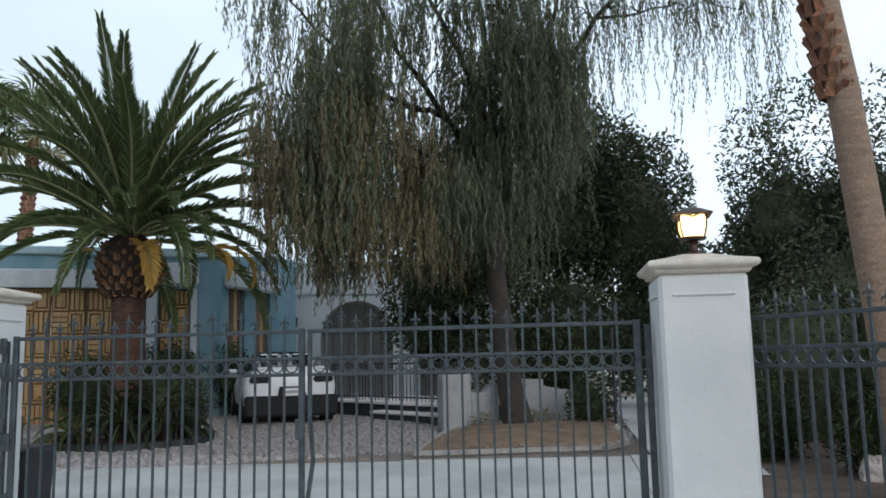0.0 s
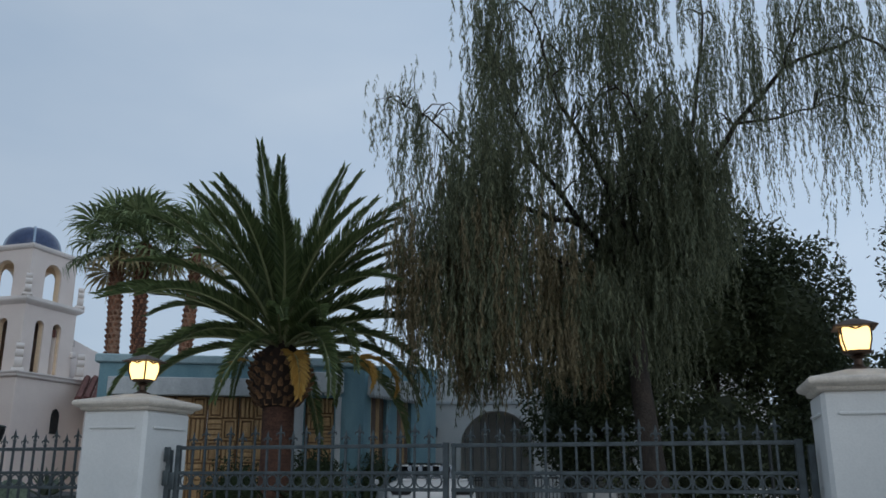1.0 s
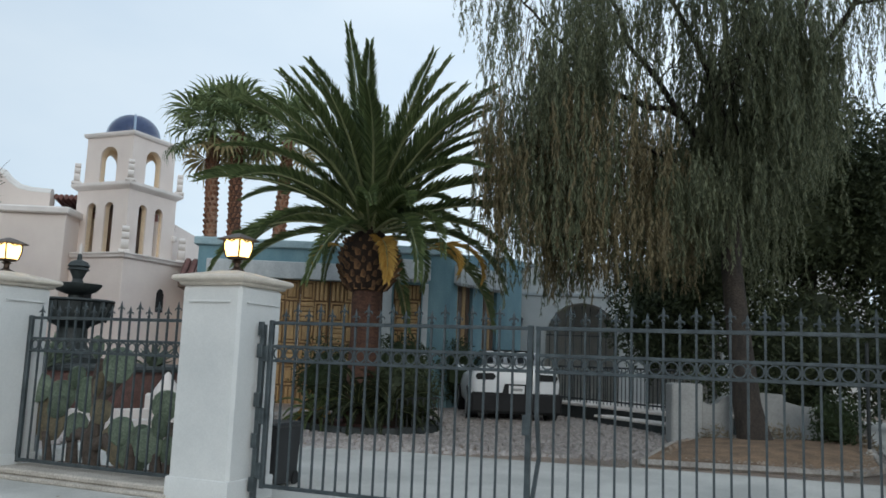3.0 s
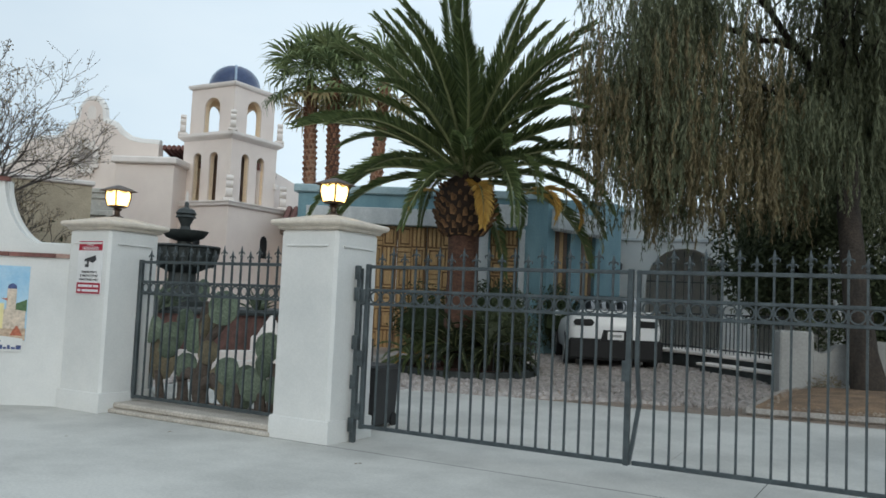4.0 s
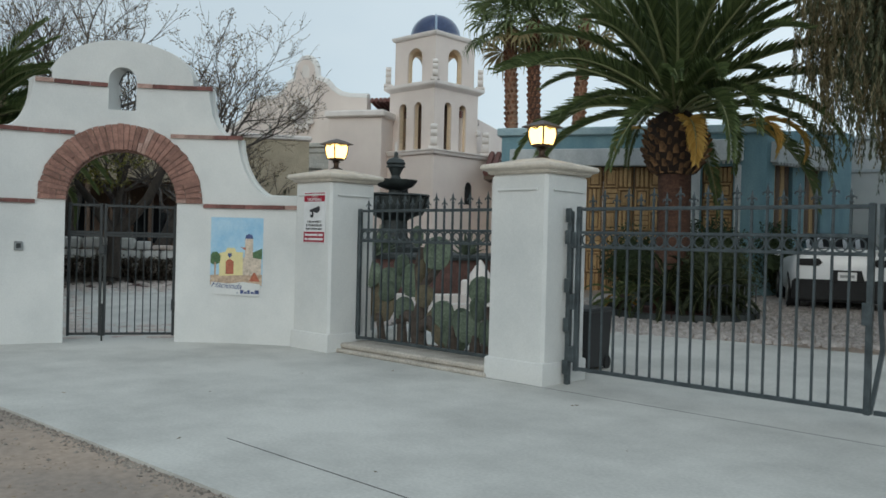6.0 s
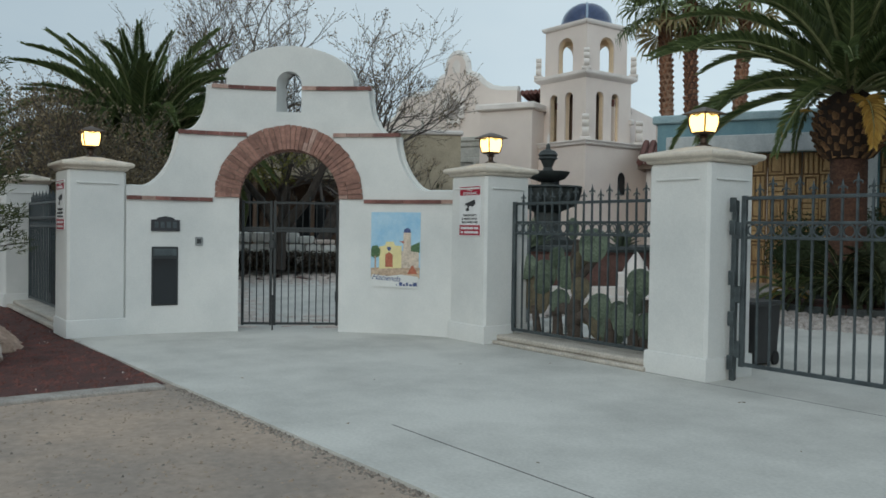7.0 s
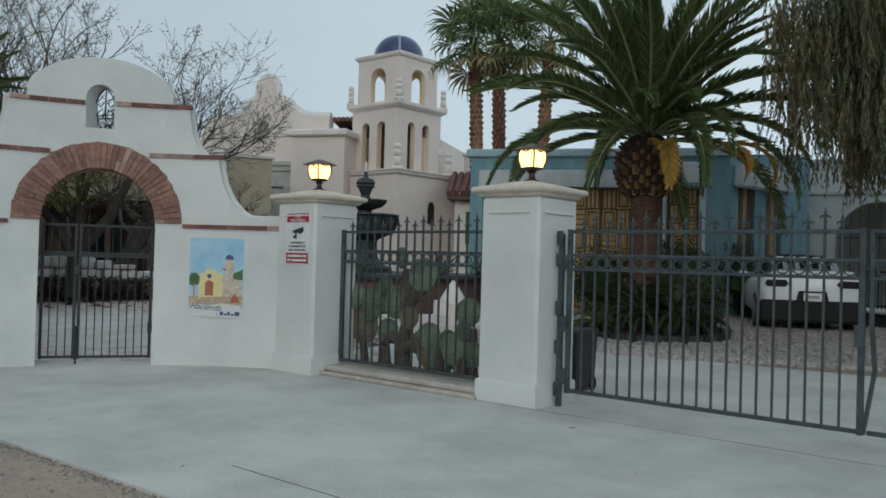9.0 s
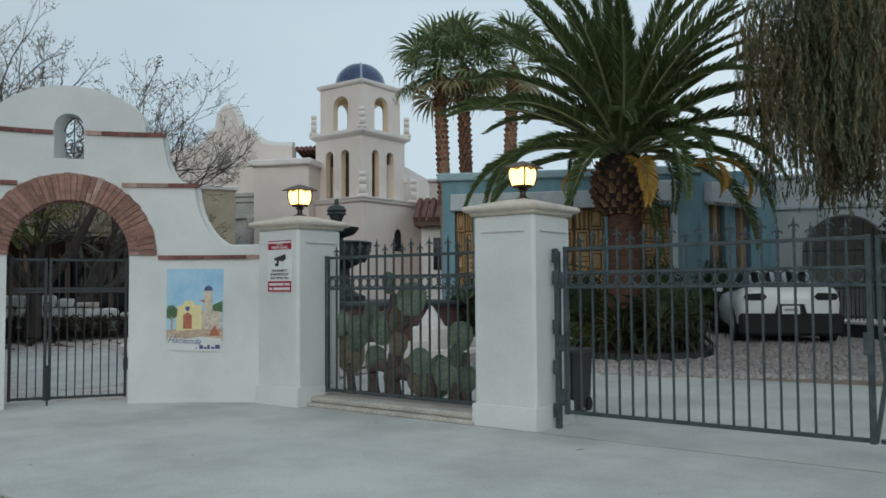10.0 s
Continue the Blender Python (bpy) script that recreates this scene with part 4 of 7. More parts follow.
def wall_with_openings(width, z0, z1, openings, thick):
    """A wall along x, its face at y = 0, with arched or square openings (x0, x1, zlow, zspring, arched)."""
    g = Geo()
    xs = {0.0, width}
    for x0, x1, a, b, arched in openings:
        xs |= {x0, x1}
        if arched:
            xs |= {(x0 + x1) / 2 - (x1 - x0) / 2 * math.cos(math.pi * k / 12) for k in range(13)}
    xs = sorted(xs)

    def top_of(o, x):
        x0, x1, a, b, arched = o
        r = (x1 - x0) / 2
        return b + (math.sqrt(max(0, r * r - (x - (x0 + x1) / 2) ** 2)) if arched else 0)

    for a, b in zip(xs[:-1], xs[1:]):
        if b - a < 1e-6:
            continue
        mid = (a + b) / 2
        spans, za, zb = [], z0, z0
        for o in sorted((o for o in openings if o[0] < mid < o[1]), key=lambda o: o[2]):
            spans.append((za, zb, o[2], o[2]))
            za, zb = top_of(o, a), top_of(o, b)
            g.add([(a, 0, za), (b, 0, zb), (b, thick, zb), (a, thick, za)], [(0, 1, 2, 3)])
            g.add([(a, 0, o[2]), (b, 0, o[2]), (b, thick, o[2]), (a, thick, o[2])], [(0, 1, 2, 3)])
        spans.append((za, zb, z1, z1))
        for p, q, r, s in spans:
            g.add([(a, 0, p), (b, 0, q), (b, 0, s), (a, 0, r), (a, thick, p), (b, thick, q), (b, thick, s), (a, thick, r)], [(0, 1, 2, 3), (7, 6, 5, 4)])
    for x0, x1, a, b, arched in openings:
        for x in (x0, x1):
            g.add([(x, 0, a), (x, thick, a), (x, thick, b), (x, 0, b)], [(0, 1, 2, 3)])
    g.add([(0, 0, z1), (width, 0, z1), (width, thick, z1), (0, thick, z1)], [(0, 1, 2, 3)])
    for x in (0, width):
        g.add([(x, 0, z0), (x, thick, z0), (x, thick, z1), (x, 0, z1)], [(0, 1, 2, 3)])
    return g


COPINGWHITE = material("white_coping_plaster", (0.80, 0.78, 0.75), (0.70, 0.67, 0.64), 1.2, 30, 0.85, bump=0.08, fine_mix=0.05)
OCULUS = material("pale_carved_plaster", (0.50, 0.45, 0.42), (0.30, 0.27, 0.25), 3, 20, 0.85, bump=0.4, fine_mix=0.3)
# bell tower
TOWER = thing("bell_tower", "pink-cream stucco mission bell tower with a blue tiled dome", "tower", pose(-26.55, 27.2, 0.22) @ Matrix.Diagonal((1.05, 1.05, 1.01, 1)))


def tower_tier(half, z0, z1, openings, mat=PINKISH):
    for k in range(4):
        m = Matrix.Rotation(math.pi / 2 * k, 4, "Z") @ Matrix.Translation((-half, -half, 0))
        part("tier_wall", wall_with_openings(2 * half - 0.07, z0, z1, openings, 0.07), mat, TOWER, m=m, smooth=0)
        inner = [(a - 0.29, b - 0.29, c, d, e) for a, b, c, d, e in openings]
        # added lining; its colour stands in for lamplight on the reveals
        part("tier_lining", wall_with_openings(2 * half - 0.58, z0, z1, inner, 0.20), CREAMLIT, TOWER, "cream reveal with warm inside light painted in", m=m @ Matrix.Translation((0.29, 0.073, 0)), smooth=0)


def square_band(name, prof, mat=TRIMWHITE):
    part(name, Geo().lathe(prof, square=True), mat, TOWER, smooth=0)


part("tower_base", Geo().box(-1.88, -1.88, -0.3, 1.88, 1.88, 5.05, 0.03), PINKISH, TOWER)
square_band("base_cornice", [(1.88, 5.0), (1.98, 5.06), (2.0, 5.14), (2.05, 5.2), (2.05, 5.25), (1.9, 5.27), (0.2, 5.27)])
w = 1.36
tower_tier(w, 5.27, 8.0, [(0.60, 1.06, 5.35, 7.2, True), (1.52, 1.98, 5.35, 7.2, True)])
square_band("middle_cornice", [(w, 7.96), (w + 0.06, 8.0), (w + 0.16, 8.08), (w + 0.20, 8.14), (w + 0.20, 8.26), (w + 0.05, 8.28), (0.2, 8.28)])
w = 1.22
tower_tier(w, 8.28, 10.3, [(0.78, 1.66, 8.34, 9.42, True)])
square_band("top_cornice", [(w, 10.26), (w + 0.08, 10.3), (w + 0.12, 10.38), (w + 0.12, 10.46), (w, 10.5), (0.2, 10.5)])
# block added behind the arches, its dark colour standing for the unlit inside
part("tier_core", Geo().box(-0.75, -0.75, 5.3, 0.75, 0.75, 7.95), WOODDARK, TOWER, "dark core painted for the dim tower inside", smooth=0)
# ceiling in the same painted lamplight tone as the reveals
part("belfry_ceiling", Geo().box(-1.0, -1.0, 10.05, 1.0, 1.0, 10.2), CREAMLIT, TOWER, smooth=0)
prof = [(1.02, 10.5), (1.06, 10.56)] + [(1.02 * math.cos(a * math.pi / 24), 10.58 + 0.98 * math.sin(a * math.pi / 24)) for a in range(12)] + [(0.02, 11.57)]
part("dome", Geo().lathe(prof, sides=32), DOMEBLUE, TOWER, "dark blue tiled dome", smooth=60)
for k in range(4):
    a = math.pi / 4 + math.pi / 2 * k
    pts = [(1.03 * math.cos(b) * math.cos(a), 1.03 * math.cos(b) * math.sin(a), 10.58 + 0.99 * math.sin(b)) for b in [i * math.pi / 24 for i in range(12)]]
    part("dome_rib", Geo().tube(pts, 0.05, 6), DOMERIB, TOWER, "pale blue rib")


def volute(x, y, z, s):
    g = Geo()
    g.box(-0.20 * s, -0.14 * s, 0, 0.20 * s, 0.14 * s, 0.12 * s, 0.02)
    for zz, r in ((0.30, 0.19), (0.60, 0.15), (0.84, 0.11)):
        pts = [(-0.12 * s, 0, zz * s), (0.12 * s, 0, zz * s)]
        g.tube(pts, r * s, 12)
    part("volute", g, TRIMWHITE, TOWER, m=pose(x, y, z, 0, 0, 45))


for sx in (-1, 1):
    for sy in (-1, 1):
        volute(sx * 1.42, sy * 1.42, 8.27, 0.95)
        volute(sx * 1.62, sy * 1.62, 5.26, 1.15)
        part("sconce", Geo().box(sx * 1.37 - 0.12, sy * 1.37 - 0.12, 6.15, sx * 1.37 + 0.12, sy * 1.37 + 0.12, 6.4, 0.04), TRIMWHITE, TOWER)
part("window", Geo().prism([(-0.20, 0), (0.20, 0), (0.20, 0.75), (0.12, 0.92), (0, 0.98), (-0.12, 0.92), (-0.20, 0.75)], -0.03, 0.05), CARGLASS, TOWER, "dark arched window", m=pose(0.25, -1.88, 3.0))
part("window", Geo().prism([(-0.20, 0), (0.20, 0), (0.20, 0.75), (0.12, 0.92), (0, 0.98), (-0.12, 0.92), (-0.20, 0.75)], -0.03, 0.05), CARGLASS, TOWER, "dark arched window", m=pose(1.88, 0.25, 3.0, 0, 0, 90))

# church front with a scrolled gable
CH = thing("mission_church", "pink-cream stucco mission church front with scrolled gable", "church", face_pose((-36.64, 21.84), (-27.58, 26.07), 0.1) @ Matrix.Diagonal((0.8, 1, 1, 1)))
# x runs along the front, 11.4 m to the corner
gable = [(0, 0), (10.4, 0), (10.4, 8.05), (9.3, 8.1), (8.7, 8.2), (8.2, 8.45), (7.8, 8.8), (7.3, 8.95), (7.1, 9.0), (7.05, 9.35)]
gable += [(6.4 + 0.65 * math.cos(a * math.pi / 10), 9.35 + 0.65 * math.sin(a * math.pi / 10)) for a in range(1, 10)]
gable += [(5.75, 9.35), (5.7, 9.0), (5.3, 8.85), (4.9, 8.4), (4.4, 8.15), (3.4, 8.1), (2.6, 7.9), (2.2, 7.2), (1.6, 6.8), (0, 6.7)]
part("front_wall", Geo().prism(gable, 0, 0.5), PINKISH, CH, smooth=0)
edge = gable[2:]
for p, q in zip(edge[:-1], edge[1:]):
    part("coping", Geo().tube([(p[0], 0.2, p[1] + 0.02), (q[0], 0.2, q[1] + 0.02)], 0.21, 8), COPINGWHITE, CH)
part("niche", Geo().prism([(6.15, 9.1), (6.65, 9.1), (6.65, 9.5), (6.55, 9.66), (6.4, 9.72), (6.25, 9.66), (6.15, 9.5)], -0.02, 0.05), TRIMWHITE, CH)
# carved round window and portal
g = Geo().ring((6.3, -0.06, 7.35), 0.72, 0.26, 0.2, sides=24)
part("oculus", g, TRIMWHITE, CH, "carved stone ring round a window")
for k in range(12):
    a = 2 * math.pi * k / 12
    g = Geo().blob((6.3 + 0.74 * math.cos(a), -0.1, 7.35 + 0.74 * math.sin(a)), (0.13, 0.1, 0.13), 0.2, 6, 4, k)
    part("oculus_leaf", g, TRIMWHITE, CH)
part("oculus_glass", Geo().lathe([(0.46, 0), (0.46, 0.04), (0.02, 0.05)], sides=20), OCULUS, CH, m=Matrix.Translation((6.3, -0.03, 7.35)) @ pose(0, 0, 0, 90))
for z0, z1, y0, x0, x1 in ((5.75, 5.95, -0.35, 3.9, 8.9), (5.5, 5.75, -0.25, 4.1, 8.7), (5.0, 5.5, -0.16, 4.2, 8.6), (4.75, 5.0, -0.28, 4.1, 8.7), (-0.3, 4.75, -0.12, 4.3, 8.5)):
    part("portal_course", Geo().box(x0, y0, z0, x1, 0.02, z1, 0.03), GREYSTONE, CH)
for x in (4.2, 8.6):
    g = Geo().lathe([(0.16, 0), (0.16, 0.15), (0.1, 0.2), (0.14, 0.45), (0.05, 0.75), (0.08, 0.85), (0.02, 1.0)], (x, -0.15, 5.95), 10)
    part("finial", g, GREYSTONE, CH)
part("portal_door", Geo().prism([(5.4, -0.3), (7.4, -0.3), (7.4, 2.6), (7.0, 3.4), (6.4, 3.7), (5.8, 3.4), (5.4, 2.6)], -0.2, 0.0), WOODDARK, CH)
for x in (4.7, 8.1):
    part("portal_column", Geo().lathe([(0.25, -0.3), (0.25, 0.3), (0.18, 0.4), (0.16, 4.3), (0.25, 4.5), (0.25, 4.75)], (x, -0.3, 0), 12), GREYSTONE, CH)
# wing block beside the tower, and tile roofs
part("wing", Geo().box(9.0, -1.6, -0.3, 12.2, 3.0, 7.0, 0.03), PINKISH, CH)
part("wing_cornice", Geo().box(8.8, -1.8, 6.9, 12.4, 3.2, 7.2, 0.06), TRIMWHITE, CH)
g = Geo()
for k in range(18):
    x = 10.5 + k * 0.27
    g.tube([(x, 0.4, 8.0), (x, 3.2, 7.35)], 0.13, 6)
part("tile_roof", g, ROOFTILE, CH, "red clay tile roof")
part("roof_deck", Geo().box(10.3, 0.4, 7.1, 16.0, 3.3, 7.4), ROOFTILE, CH)
part("nave_wall", Geo().box(10.4, 0.5, -0.3, 16.0, 12.0, 7.4), PINKISH, CH)
part("side_wall", Geo().box(0.0, 0.5, -0.3, 10.4, 14.0, 6.6), PINKISH, CH)

# low house with tiled roof between tower and blue house
HS = thing("low_house", "cream stucco house with a red clay tile roof", "house", face_pose((-23.3, 27.6), (-15.1, 32.9), 0.2))
part("wall", Geo().box(0, 0, -0.3, 9.5, 5, 4.1, 0.03), TRIMWHITE, HS)
part("parapet", Geo().box(0.2, 1.5, 4.1, 9.5, 5, 6.2, 0.04), PINKISH, HS)
part("coping", Geo().box(0.1, 1.4, 6.2, 9.6, 5.1, 6.38, 0.06), TRIMWHITE, HS)
g = Geo()
for k in range(32):
    g.tube([(-0.2 + k * 0.3, 1.5, 5.4), (-0.2 + k * 0.3, -0.6, 4.35)], 0.14, 6)
part("tile_roof", g, ROOFTILE, HS, "red clay tile roof")
part("eave", Geo().box(-0.3, -0.5, 4.1, 9.6, 1.5, 4.32), WOODDARK, HS)
part("window", Geo().box(0.5, -0.04, 2.2, 1.5, 0.03, 3.6), CARGLASS, HS)

# blue house
BA, BB, BC = (-14.5, 17.55), (-8.39, 20.53), (-7.62, 24.45)
BH = thing("blue_house", "faded blue stucco house with white lintels and carved wooden doors", "house", face_pose(BA, BB, 0.0))
WB = math.hypot(BB[0] - BA[0], BB[1] - BA[1])
doors = [(0.35, 0.86), (1.15, 4.35), (5.26, 6.03)]
part("front_wall", wall_with_openings(WB, -0.1, 4.62, [(a, b, 0.3, 3.68, False) for a, b in doors], 0.35), BLUE, BH, smooth=0)
part("parapet", Geo().box(-0.12, -0.1, 4.5, WB + 0.05, 5.5, 4.72, 0.03), PALEBLUE, BH, "pale blue roof edge")
part("roof", Geo().box(0, 0.3, 4.35, WB, 5.5, 4.5), LINTEL, BH)
part("lintel", Geo().box(0.25, -0.12, 3.68, 4.85, 0.0, 4.14, 0.02), LINTEL, BH, "long weathered white lintel")
part("lintel", Geo().box(5.10, -0.16, 3.80, 6.24, 0.0, 4.34, 0.02), LINTEL, BH, "white window hood")
for x0, x1 in ((4.94, 5.22), (6.05, 6.20)):
    part("jamb", Geo().box(x0, -0.10, 0.2, x1, 0.0, 3.70, 0.015), LINTEL, BH, "pale blue-white jamb")
for k in range(9):
    part("dentil", Geo().box(5.14 + k * 0.12, -0.13, 3.735, 5.21 + k * 0.12, -0.005, 3.795, 0.004), LINTEL, BH)


def carved_door(x0, x1, z0, z1, leaves, parent, y=0.16, mat=WOOD):
    wleaf = (x1 - x0) / leaves
    for i in range(leaves):
        a = x0 + i * wleaf
        # slab in the darker tone that paints shade between the raised panels
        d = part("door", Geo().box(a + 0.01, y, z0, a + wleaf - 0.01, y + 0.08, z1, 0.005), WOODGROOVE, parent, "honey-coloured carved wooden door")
        rows = 6
        hz = (z1 - z0) / rows
        for r in range(rows):
            b0, b1 = z0 + r * hz, z0 + (r + 1) * hz
            for j in range(2):
                c0, c1 = a + 0.04 + j * (wleaf - 0.06) / 2, a + 0.02 + (j + 1) * (wleaf - 0.06) / 2
                if (r + j + i) % 2:
                    e = 0.045
                    for q0, q1, s0, s1 in ((c0, c1, b0 + 0.015, b0 + 0.015 + e), (c0, c1, b1 - 0.015 - e, b1 - 0.015), (c0, c0 + e, b0 + 0.062, b1 - 0.062), (c1 - e, c1, b0 + 0.062, b1 - 0.062)):
                        part("moulding", Geo().box(q0, y - 0.05, s0, q1, y - 0.001, s1, 0.01), mat, d)
                    part("panel", Geo().box(c0 + e + 0.03, y - 0.04, b0 + 0.10, c1 - e - 0.03, y - 0.001, b1 - 0.10, 0.012), mat, d)
                    part("panel", Geo().box(c0 + e + 0.09, y - 0.07, b0 + 0.17, c1 - e - 0.09, y - 0.041, b1 - 0.17, 0.012), mat, d)
                elif (r + i) % 3:
                    for q in range(3):
                        e0 = c0 + 0.01 + q * (c1 - c0 - 0.02) / 3
                        part("panel", Geo().box(e0 + 0.014, y - 0.06, b0 + 0.03, e0 + (c1 - c0 - 0.02) / 3 - 0.014, y - 0.001, b1 - 0.03, 0.012), mat, d)
                else:
                    for q in range(4):
                        s0 = b0 + 0.015 + q * (hz - 0.03) / 4
                        part("panel", Geo().box(c0, y - 0.06, s0 + 0.012, c1, y - 0.001, s0 + (hz - 0.03) / 4 - 0.012, 0.012), mat, d)


carved_door(1.15, 4.35, 0.3, 3.68, 4, BH)
carved_door(0.35, 0.86, 0.3, 3.68, 1, BH)
carved_door(5.26, 6.03, 1.2, 3.68, 1, BH)
part("window_sill", Geo().box(5.2, -0.08, 0.3, 6.4, 0.3, 1.2, 0.01), BLUE, BH)
# receding side of the blue house, with hooded windows
WS = math.hypot(BC[0] - BB[0], BC[1] - BB[1])
SD = part("side_wing", wall_with_openings(WS, -0.1, 4.62, [(0.35, 1.15, 0.9, 3.75, False), (1.7, 2.5, 0.9, 3.75, False)], 0.35), BLUE, BH, "side wall with hooded shuttered windows", smooth=0, m=face_pose(BA, BB).inverted() @ face_pose(BB, BC))
for x0, x1 in ((0.15, 1.35), (1.5, 2.7)):
    part("window_hood", Geo().prism([(x0, 3.78), (x1, 3.78), (x1 - 0.03, 4.3), (x0 + 0.03, 4.3)], -0.22, 0.0), LINTEL, SD, "white window hood")
    for k in range(8):
        xx = x0 + 0.06 + (x1 - x0 - 0.12) * k / 8
        part("dentil", Geo().box(xx, -0.2, 3.72, xx + 0.07, -0.02, 3.785), LINTEL, SD)
    for k in range(4):
        a = x0 + 0.2 + k * (x1 - x0 - 0.4) / 4
        part("shutter", Geo().box(a + 0.01, 0.1, 0.9, a + (x1 - x0 - 0.4) / 4 - 0.01, 0.17, 3.75, 0.01), WOODDARK if k % 2 else WOOD, SD)
part("corner_block", Geo().box(0.05, 0.35, -0.1, WS, 4.5, 4.3), BLUE, SD)
RT = thing("round_turret", "round blue stucco turret at the house corner", "turret", pose(-9.65, 25.6, 0))
part("drum", Geo().lathe([(1.6, -0.1), (1.6, 4.75), (1.66, 4.8), (1.66, 5.0), (0.2, 5.05)], sides=32), BLUE, RT, smooth=50)

# white arcade at the back of the court
AR = thing("white_arcade", "white stucco arcade wall with round arches", "wall", face_pose((-9.3, 27.3), (2.5, 30.5), 0.3))
part("arcade_wall", wall_with_openings(12.2, -0.3, 4.75, [(1.6, 4.1, -0.3, 2.3, True), (5.0, 7.5, -0.3, 2.3, True), (8.4, 10.9, -0.3, 2.3, True)], 0.45), STUCCO, AR, smooth=0)
part("coping", Geo().box(-0.1, -0.1, 4.75, 12.3, 0.55, 4.9, 0.04), LINTEL, AR)
part("string_course", Geo().box(0, -0.06, 3.75, 12.2, 0.0, 3.87, 0.02), LINTEL, AR)
for x0 in (1.6, 5.0, 8.4):
    for k in range(9):
        x = x0 + 0.15 + 2.2 * k / 8
        part("grille_bar", Geo().tube([(x, 0.25, -0.2), (x, 0.25, 2.2 + math.sqrt(max(0.0, 1.25 ** 2 - (x - x0 - 1.25) ** 2)))], 0.018, 5), IRON, AR)
    for zz in (1.2, 2.4):
        part("grille_rail", Geo().box(x0, 0.23, zz, x0 + 2.5, 0.27, zz + 0.04), IRON, AR)
# greyer back wall and an unseen roof slab, added to dim the arches
part("back_wall", Geo().box(0.0, 3.0, -0.3, 12.2, 3.2, 4.5), GREYSTONE, AR)
part("arcade_shade_slab", Geo().box(0.0, 0.45, 4.4, 12.2, 3.2, 4.6), LINTEL, AR)
part("lantern", Geo().lathe([(0.02, 0), (0.1, 0.05), (0.12, 0.3), (0.15, 0.32), (0.02, 0.45)], (0.7, -0.2, 2.6), 8), IRONDARK, AR)


# ---- plants ----
def rot_to(d):
    return Vector((1, 0, 0)).rotation_difference(Vector(d).normalized()).to_matrix().to_4x4()


def frond_mesh(name, length, bend, n, leaf, mat, seed, vee=0.55, width=0.045):
    """A feather frond along +x that bends downwards by bend degrees; leaflets as narrow folded blades."""
    rnd = random.Random(seed)
    g = Geo()
    pts, tans = [], []
    x = z = 0.0
    steps = 24
    for i in range(steps + 1):
        a = -radians(bend) * (i / steps) ** 1.5
        pts.append(Vector((x, 0, z)))
        tans.append(Vector((math.cos(a), 0, math.sin(a))))
        x += math.cos(a) * length / steps
        z += math.sin(a) * length / steps
    g.tube(pts, [0.045 * length / 4 * (1 - 0.88 * i / steps) for i in range(steps + 1)], 4)
    for k in range(n):
        u = 0.10 + 0.90 * k / (n - 1)
        i = min(steps - 1, int(u * steps))
        w = u * steps - i
        c, t = pts[i].lerp(pts[i + 1], w), tans[i]
        up = Vector((-t.z, 0, t.x))
        ll = leaf * (0.45 + 0.55 * math.sin(math.pi * min(1, u * 1.0 + 0.08)) ** 0.6) * rnd.uniform(0.85, 1.1)
        if u < 0.18:
            ll *= 0.5
        for s in (-1, 1):
            d = (t * (0.72 + 0.55 * u) + Vector((0, s, 0)) * (0.85 - 0.3 * u) + up * (vee + rnd.uniform(-0.25, 0.2))).normalized()
            q = c + d * ll
            q.z -= 0.10 * ll
            mid = c + d * ll * 0.5 + up * 0.02
            side = d.cross(up).normalized() * width * 0.5
            g.add([c, mid - side, q, mid + side], [(0, 1, 2), (0, 2, 3)])
    me = g.mesh(name, mat, 0)
    # stalk faces take the paler colour that holds the painted sheen
    me.materials.append(RACHIS)
    me.polygons.foreach_set("material_index", [1 if i < steps * 4 + 2 else 0 for i in range(len(me.polygons))])
    return me


FRONDS = [frond_mesh("frond", 4.1, b, 104, 0.50, FROND, 10 + i, vee=0.5, width=0.042) for i, b in enumerate((22, 40, 62, 88, 112))]
FROND_DRY = frond_mesh("dry_frond", 1.9, 122, 56, 0.44, FRONDDRY, 30, vee=0.2, width=0.055)


